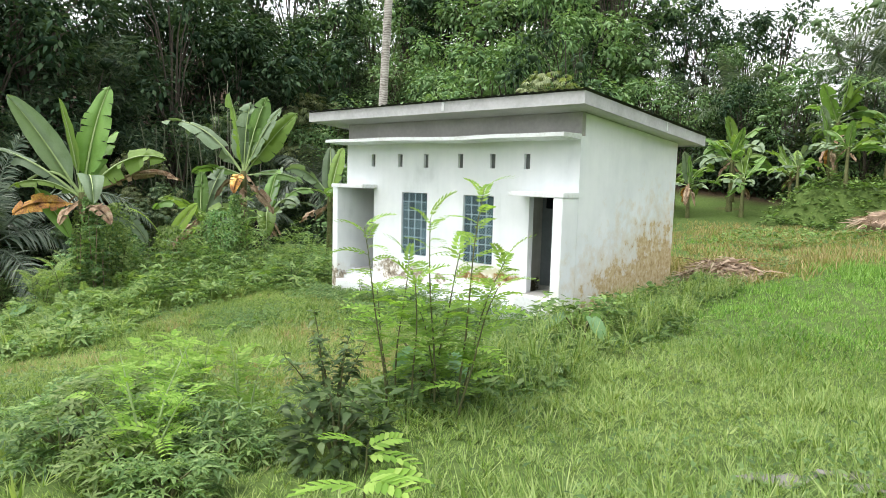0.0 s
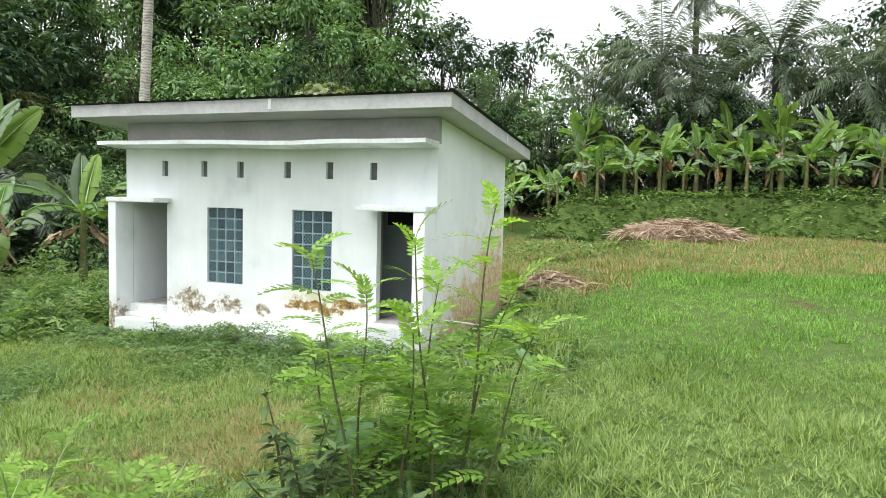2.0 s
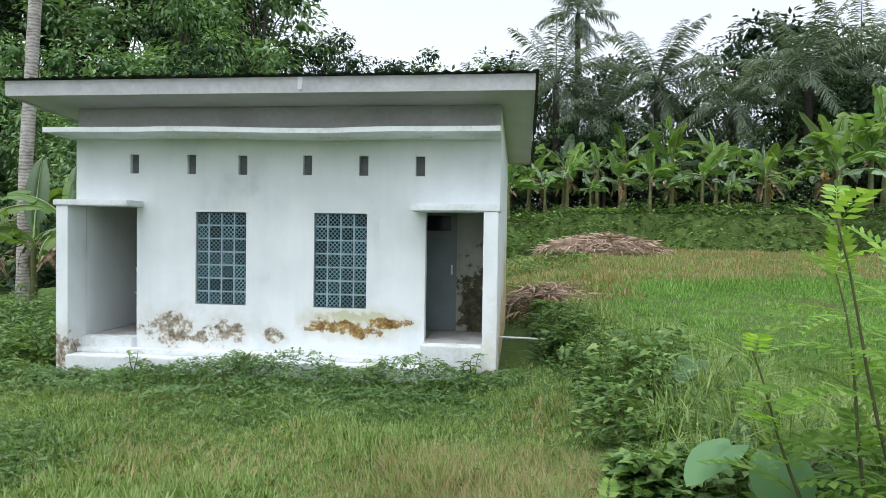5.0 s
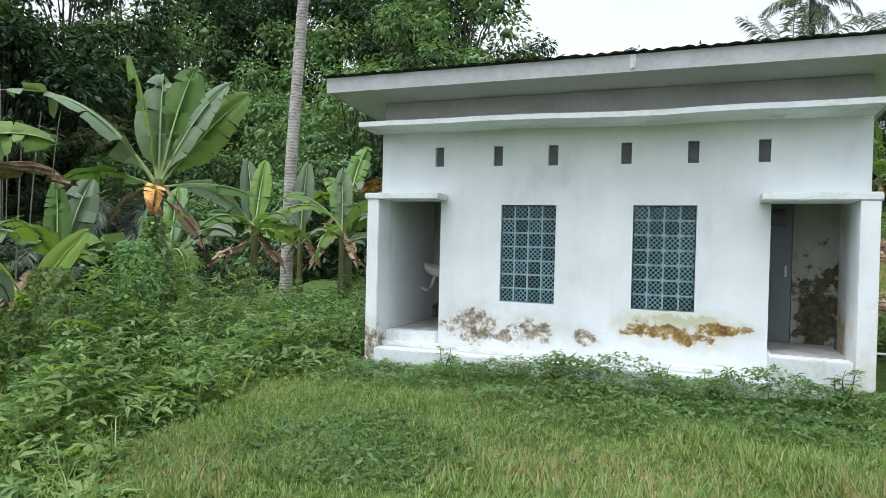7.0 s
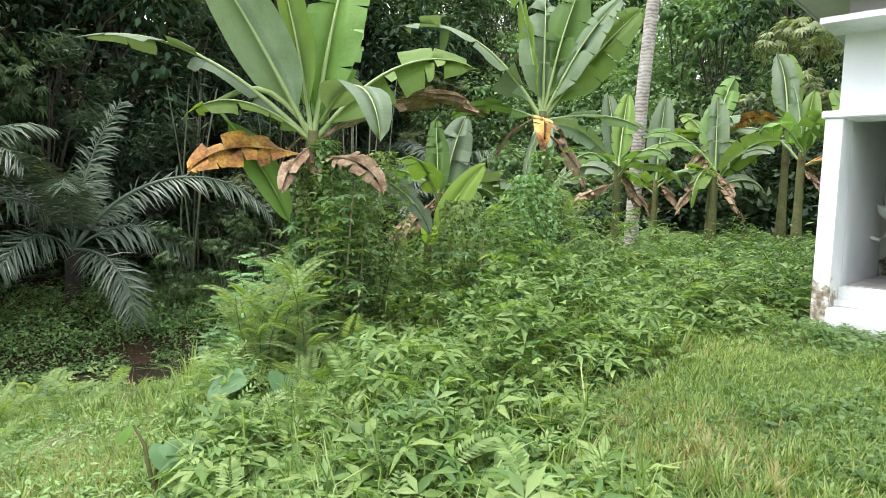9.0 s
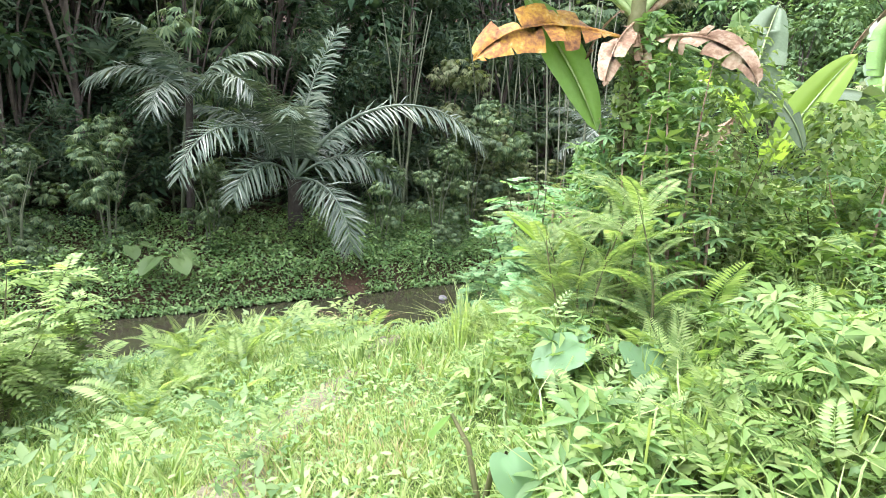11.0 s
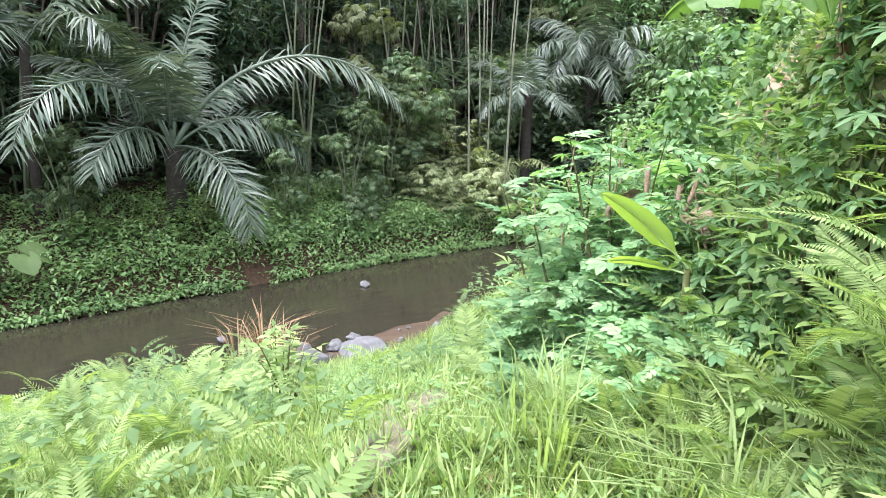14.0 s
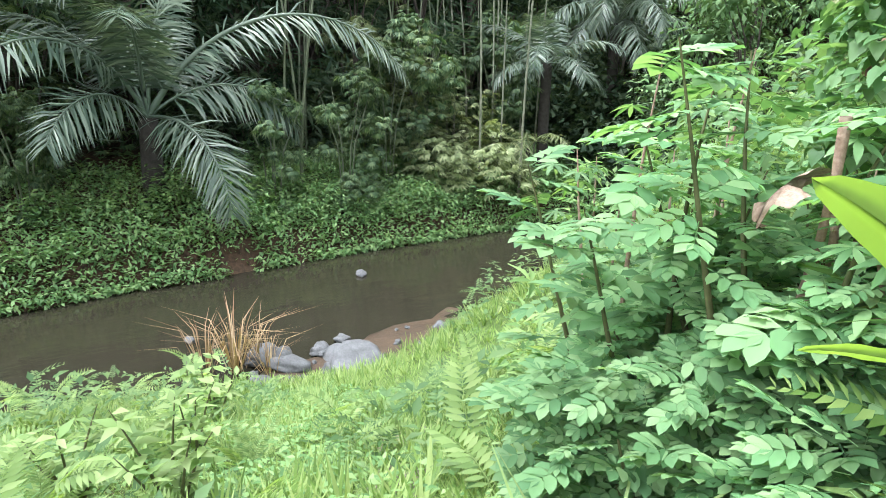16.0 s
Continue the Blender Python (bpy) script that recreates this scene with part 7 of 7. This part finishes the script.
for k, (x, y, h, L) in enumerate([(-16.72, 4.85, 1.15, 0.55), (-16.5, 4.7, 1.2, 0.55), (-16.3, 4.75, 1.0, 0.5), (-16.1, 4.65, 1.2, 0.55), (-16.6, 5.05, 1.45, 0.55), (-16.3, 5.0, 1.4, 0.5), (-15.95, 4.95, 1.3, 0.55)]):
    climbing_fern(planted(x, y), h, 15, L, 660 + k)
r0 = np.random.default_rng(77)
for k, (x, y, L) in enumerate([(-15.7, 4.9, 0.75), (-16.7, 4.4, 0.55), (-14.6, 4.2, 0.65), (-20.4, 3.4, 0.65), (-19.6, 2.9, 0.65), (-21.2, 4.0, 0.65), (-19.0, 2.2, 0.55), (-20.9, 3.0, 0.65), (-18.2, 1.8, 0.55), (-4.4, 6.1, 0.6), (-4.75, 7.0, 0.7), (-4.6, 8.9, 0.7), (-4.2, 5.2, 0.5), (-14.2, 5.6, 0.7), (-15.0, 5.4, 0.7), (-15.9, 5.4, 1.0), (-16.1, 4.2, 0.55), (-15.2, 4.5, 0.7), (-21.8, 3.5, 0.65), (-20.2, 2.4, 0.7), (-21.5, 5.2, 0.5), (-22.4, 4.6, 0.6)]):
    fern(planted(x, y), 9, L, 320 + k)
for k, (x, y, L) in enumerate([(-18.1, 4.85, 0.42), (-17.95, 4.75, 0.38), (-17.8, 4.95, 0.5), (-17.55, 5.05, 0.55), (-17.35, 4.95, 0.5), (-17.75, 5.2, 0.55), (-17.4, 5.75, 0.75), (-17.25, 5.95, 0.8), (-16.85, 5.15, 0.8), (-16.6, 5.2, 0.78), (-17.1, 4.8, 0.5), (-18.35, 5.0, 0.4), (-16.3, 4.8, 0.65), (-16.9, 4.6, 0.45), (-17.2, 5.45, 0.75), (-16.2, 5.3, 0.7), (-17.6, 4.75, 0.42), (-17.05, 5.1, 0.7), (-17.45, 5.35, 0.6)]):
    fern(planted(x, y), 12, L, 500 + k, "tall bright fern with long arching fronds")
for k, (x, y) in enumerate([(-17.3, 4.7), (-16.9, 4.5), (-17.7, 4.9), (-16.3, 4.9), (-17.9, 4.6), (-15.8, 4.6), (-16.6, 5.0), (-18.4, 4.9), (-17.2, 5.2), (-17.5, 5.3), (-17.0, 5.1), (-16.7, 4.7), (-16.2, 4.45), (-15.95, 4.35), (-16.45, 4.45), (-15.7, 4.3)]):
    ob = thing("long_grass_clump", "clump of long arching pale green grass beside the path", "grass", planted(x, y, -0.02), "grass clumps by the path")
    for j in range(4):
        V, F = scatter(blade_kernel(9, 0.009, 1.4, 60 + 5 * k + j), [(0.05 * math.cos(1.6 * j), 0.05 * math.sin(1.6 * j), 0)], [1.3 * k + j], [0.0], [0.0], [0.62 + 0.2 * math.sin(2.0 * k)])
        part("tuft", mesh_np("tuft", V, F, M_LIME), ob)
for k, (x, y, h) in enumerate([(-18.7, 0.8, 1.45), (-18.9, 0.0, 1.7), (-19.7, 1.1, 1.1)]):
    shrub("feathery_shrub", planted(x, y), 6, h, 0.7, K_LEGUME, 40, 0.36, M_FERN, "feathery light green shrub at the bank edge", "shrub", 345 + k, 0.2, (-0.3, 0.6))
for k, (x, y) in enumerate([(-20.9, 4.6), (-22.0, 5.0), (-21.6, 4.2), (-23.5, 5.6)]):
    shrub("bank_weed", planted(x, y), 5, 0.85, 0.3, K_LEAF, 22, 0.17, M_LIME, "upright leafy weed on the bank", "weed", 350 + k, 0.15, (-0.2, 0.7))
# young banana by the thicket
banana((-17.86, 5.55, gz(-17.86, 5.55)), 0.95, [(218, 44, 0.62, 20, 0.05, (0, 0, 0.06), 1.15), (200, 10, 0.45, 30, 0.05, (0, 0, 0.02), 0.5)], "young banana plant with fresh yellow-green leaves", 41, wide=(0.15, 0.16), thick=0.5, green=M_BANANALT)


# bamboo hanging over the far bank
for k, (x, y, w, h) in enumerate([(-35.3, 18.9, 1.9, 2.5), (-36.0, 17.6, 1.8, 2.3), (-35.4, 20.2, 1.3, 2.1), (-37.0, 19.2, 2.0, 4.2), (-37.4, 17.2, 1.8, 4.6)]):
    bushy("bamboo_clump", planted(x, y), w, h, 420, K_BFAN, 0.42, M_BAMBOOOL, "low clump of olive bamboo hanging over the far bank", "bamboo", 640 + k, pitch=(-0.5, 0.3))
stand = thing("bamboo_stand", "stand of slim pale bamboo culms behind the far bank", "bamboo", planted(-36.4, 20.6))
r1 = np.random.default_rng(91)
for k in range(13):
    a, d, h = r1.uniform(0, 6.28), 2.4 * math.sqrt(r1.random()), r1.uniform(8, 12)
    t = np.linspace(0, 1, 12)
    x, y = d * math.cos(a), d * math.sin(a)
    foot = gz(-36.4 + x, 20.6 + y) - gz(-36.4, 20.6) - 0.1
    pts = np.stack([x + 0.9 * math.cos(a) * t ** 2.2, y + 0.9 * math.sin(a) * t ** 2.2, foot + h * t], -1)
    part("culm", mesh_np("culm", *tube(pts, (0.042 - 0.022 * t) * r1.uniform(0.7, 1.15) * (1 + 0.08 * (np.arange(12) % 2)), 7), M_PALECULM, True), stand)

# ---- river stones and dry grass ----
pebbles = [(-28.6 + 1.5 * r0.random(), 7.6 + 4.2 * r0.random(), 0.05 + 0.14 * r0.random() ** 2) for k in range(34)]
for k, (x, y, rx, ry, rz) in enumerate([(-27.3, 9.3, 0.72, 0.5, 0.42), (-28.4, 8.1, 0.36, 0.3, 0.3), (-28.0, 8.3, 0.3, 0.42, 0.16), (-27.5, 7.5, 0.3, 0.25, 0.2), (-32.0, 12.05, 0.16, 0.12, 0.09), (-30.1, 7.1, 0.14, 0.1, 0.08)] + [(x, y, a, 0.8 * a, 0.7 * a) for x, y, a in pebbles]):
    ob = new("river_stone", bm_mesh("river_stone", blob((rx, ry, rz), 0.85, k + 1, 0.55), M_STONE, True))
    ob.location, ob.rotation_euler = (x, y, WATER + 0.05), (0.2 * math.sin(k), 0.15, 1.3 * k)
    tagged(ob, "rounded grey river stone at the water's edge", "stone", "river stones")
mud = new("mud_bar", bm_mesh("mud_bar", blob((0.9, 2.8, 0.13), 1.0, 9, 0.8, 4), M_MUD, True))
mud.location = (-27.9, 11.4, WATER - 0.085)
tagged(mud, "flat red-brown mud bar in the shallows", "mud bar")
dryk = blade_kernel(26, 0.008, 1.3, 8)
for k, (x, y, s) in enumerate([(-28.4, 7.4, 1.6), (-28.8, 7.0, 1.3), (-28.0, 7.9, 1.0), (-28.5, 7.9, 1.2), (-28.7, 7.5, 1.4)]):
    V, F = scatter(dryk, [(0, 0, 0)], [k * 1.0], [0.0], [0.0], [s])
    ob = thing("dry_grass_clump", "clump of dry red-brown grass by the stones", "dry grass", (x, y, max(gz(x, y), WATER) - 0.05))
    part("tuft", mesh_np("tuft", V, F, M_REDSTRAW), ob)

# ---- straw heaps ----
def straw_heap(at, rx, ry, h, n, seed, label):
    r = np.random.default_rng(seed)
    ob = thing("straw_heap", label, "straw heap", at)
    part("core", blob((rx * 0.9, ry * 0.9, h * 0.8), 1.0, seed, 0.35, 4), ob, "", M_STRAWCORE, True)
    a, d = r.uniform(0, 6.28, n), np.sqrt(r.random(n))
    P = np.stack([rx * d * np.cos(a), ry * d * np.sin(a), h * np.clip(1 - d ** 2, 0, 1) ** 0.7 * r.uniform(0.75, 1.08, n) + 0.02], -1)
    V, F = scatter((SLIVER[0] * np.array([0.5, 1, 1]), SLIVER[1]), P, r.uniform(0, 6.28, n), r.uniform(-0.5, 0.4, n), r.uniform(-1, 1, n), r.uniform(0.3, 0.75, n))
    part("straw", mesh_np("straw", V, F, M_STRAW), ob, "loose pale straw")
    return ob


straw_heap((-2.6, 28.8, gz(-2.6, 28.8)), 2.6, 1.2, 0.75, 2600, 3, "heap of pale pinkish-brown rice straw on the field")
straw_heap((-5.3, 15.6, gz(-5.3, 15.6)), 1.0, 0.9, 0.55, 900, 4, "small heap of dry brown straw behind the house")
# rain puddles in the field corner
for k, (x, y, sx, sy) in enumerate([(-1.0, 4.5, 0.30, 0.13), (-0.75, 4.75, 0.22, 0.10), (-0.6, 4.55, 0.16, 0.08)]):
    bm = bmesh.new()
    bm.faces.new([bm.verts.new((sx * math.cos(a) * (1 + 0.3 * math.sin(3 * a + k) + 0.12 * math.sin(7 * a)), sy * math.sin(a) * (1 + 0.3 * math.cos(2 * a) + 0.15 * math.sin(9 * a)), 0)) for a in np.linspace(0, 2 * math.pi, 40, endpoint=False)])
    pud = new("puddle", bm_mesh("puddle", bm, M_PUDDLE))
    pud.location = (x, y, gz(x, y) + 0.012)
    pud.rotation_euler = (0, 0, radians(42))
    tagged(pud, "shallow rain puddle in the grass reflecting the sky", "puddle", "puddles")


# ---- small leaves through the lawn ----
def lawn_leaves():
    n = 34000
    x, y = rng.uniform(-15, 4, n), rng.uniform(1.2, 9.8, n)
    dens = np.sin(x * 0.8 + 1.7 * np.sin(y * 0.6)) + np.cos(y * 1.1 - 0.5 * x) + rng.normal(0, 0.5, n)
    ok = keep_clear(x, y) & (dens > 0.3)
    x, y = x[ok], y[ok]
    m = len(x)
    return scatter(K_LEAF, on_ground(x, y, 0.04) + np.stack([0 * x, 0 * x, rng.uniform(0, 0.09, m)], -1), any_yaw(m), rng.uniform(-0.2, 0.5, m), rng.uniform(-0.3, 0.3, m), rng.uniform(0.035, 0.085, m))


def slope_leaves():
    n = 30000
    x, y = rng.uniform(-25, -13.5, n), rng.uniform(0.5, 7.5, n)
    ok = keep_clear(x, y) & (np.sin(x * 1.3 + 1.7 * np.sin(y)) + np.cos(y * 1.7 - 0.5 * x) + rng.normal(0, 0.7, n) > -0.2)
    x, y = x[ok], y[ok]
    m = len(x)
    return scatter(RHOMB, on_ground(x, y, 0.03) + np.stack([0 * x, 0 * x, rng.uniform(0, 0.13, m)], -1), any_yaw(m), rng.uniform(-0.2, 0.5, m), rng.uniform(-0.3, 0.3, m), rng.uniform(0.035, 0.09, m))


stuff("slope_weeds", slope_leaves(), M_COVER, "small pale weeds mixed into the grass of the slope", "weeds")
stuff("lawn_weeds", lawn_leaves(), M_WEED, "small creeping weeds scattered through the lawn", "weeds")

for k, (x, y, rad, h) in enumerate([(-36.0, 8.6, 0.9, 1.9), (-36.1, 7.4, 0.9, 1.6), (-36.0, 10.6, 1.0, 1.4), (-36.2, 5.8, 1.0, 1.3), (-35.8, 12.6, 1.0, 1.3), (-36.3, 9.5, 0.9, 1.8)]):
    bushy("bank_bush", planted(x, y), rad, h, 520, K_LEAF, 0.2, M_WEED, "leafy bush on the far bank below the palm", "bush", 400 + k)

for k, (x, y, s) in enumerate([(-35.6, 13.6, 0.42), (-36.4, 15.6, 0.5), (-36.0, 11.4, 0.36), (-37.4, 17.6, 0.55), (-36.6, 5.2, 0.34), (-37.2, 2.0, 0.45), (-36.3, -0.6, 0.4), (-37.0, 21.0, 0.5)]):
    ob = thing("bamboo_shoot", "low bamboo with pale drooping leaves on the far bank", "bamboo", (x, y, gz(x, y) - 0.1), "bamboo on the far bank", turn=70.0 * k)
    leaves = part("crown", TREES["sunlit"][k % 3][1], ob)
    leaves.scale = (1.1 * s, 1.1 * s, s)
    for j in range(4):
        a = 1.57 * j + k
        part("cane", mesh_np("cane", *tube([(0.1 * math.cos(a), 0.1 * math.sin(a), 0), (0.3 * math.cos(a), 0.3 * math.sin(a), 5 * s), (0.9 * math.cos(a), 0.9 * math.sin(a), 9 * s)], [0.03, 0.025, 0.012], 6), M_CULM, True), ob)
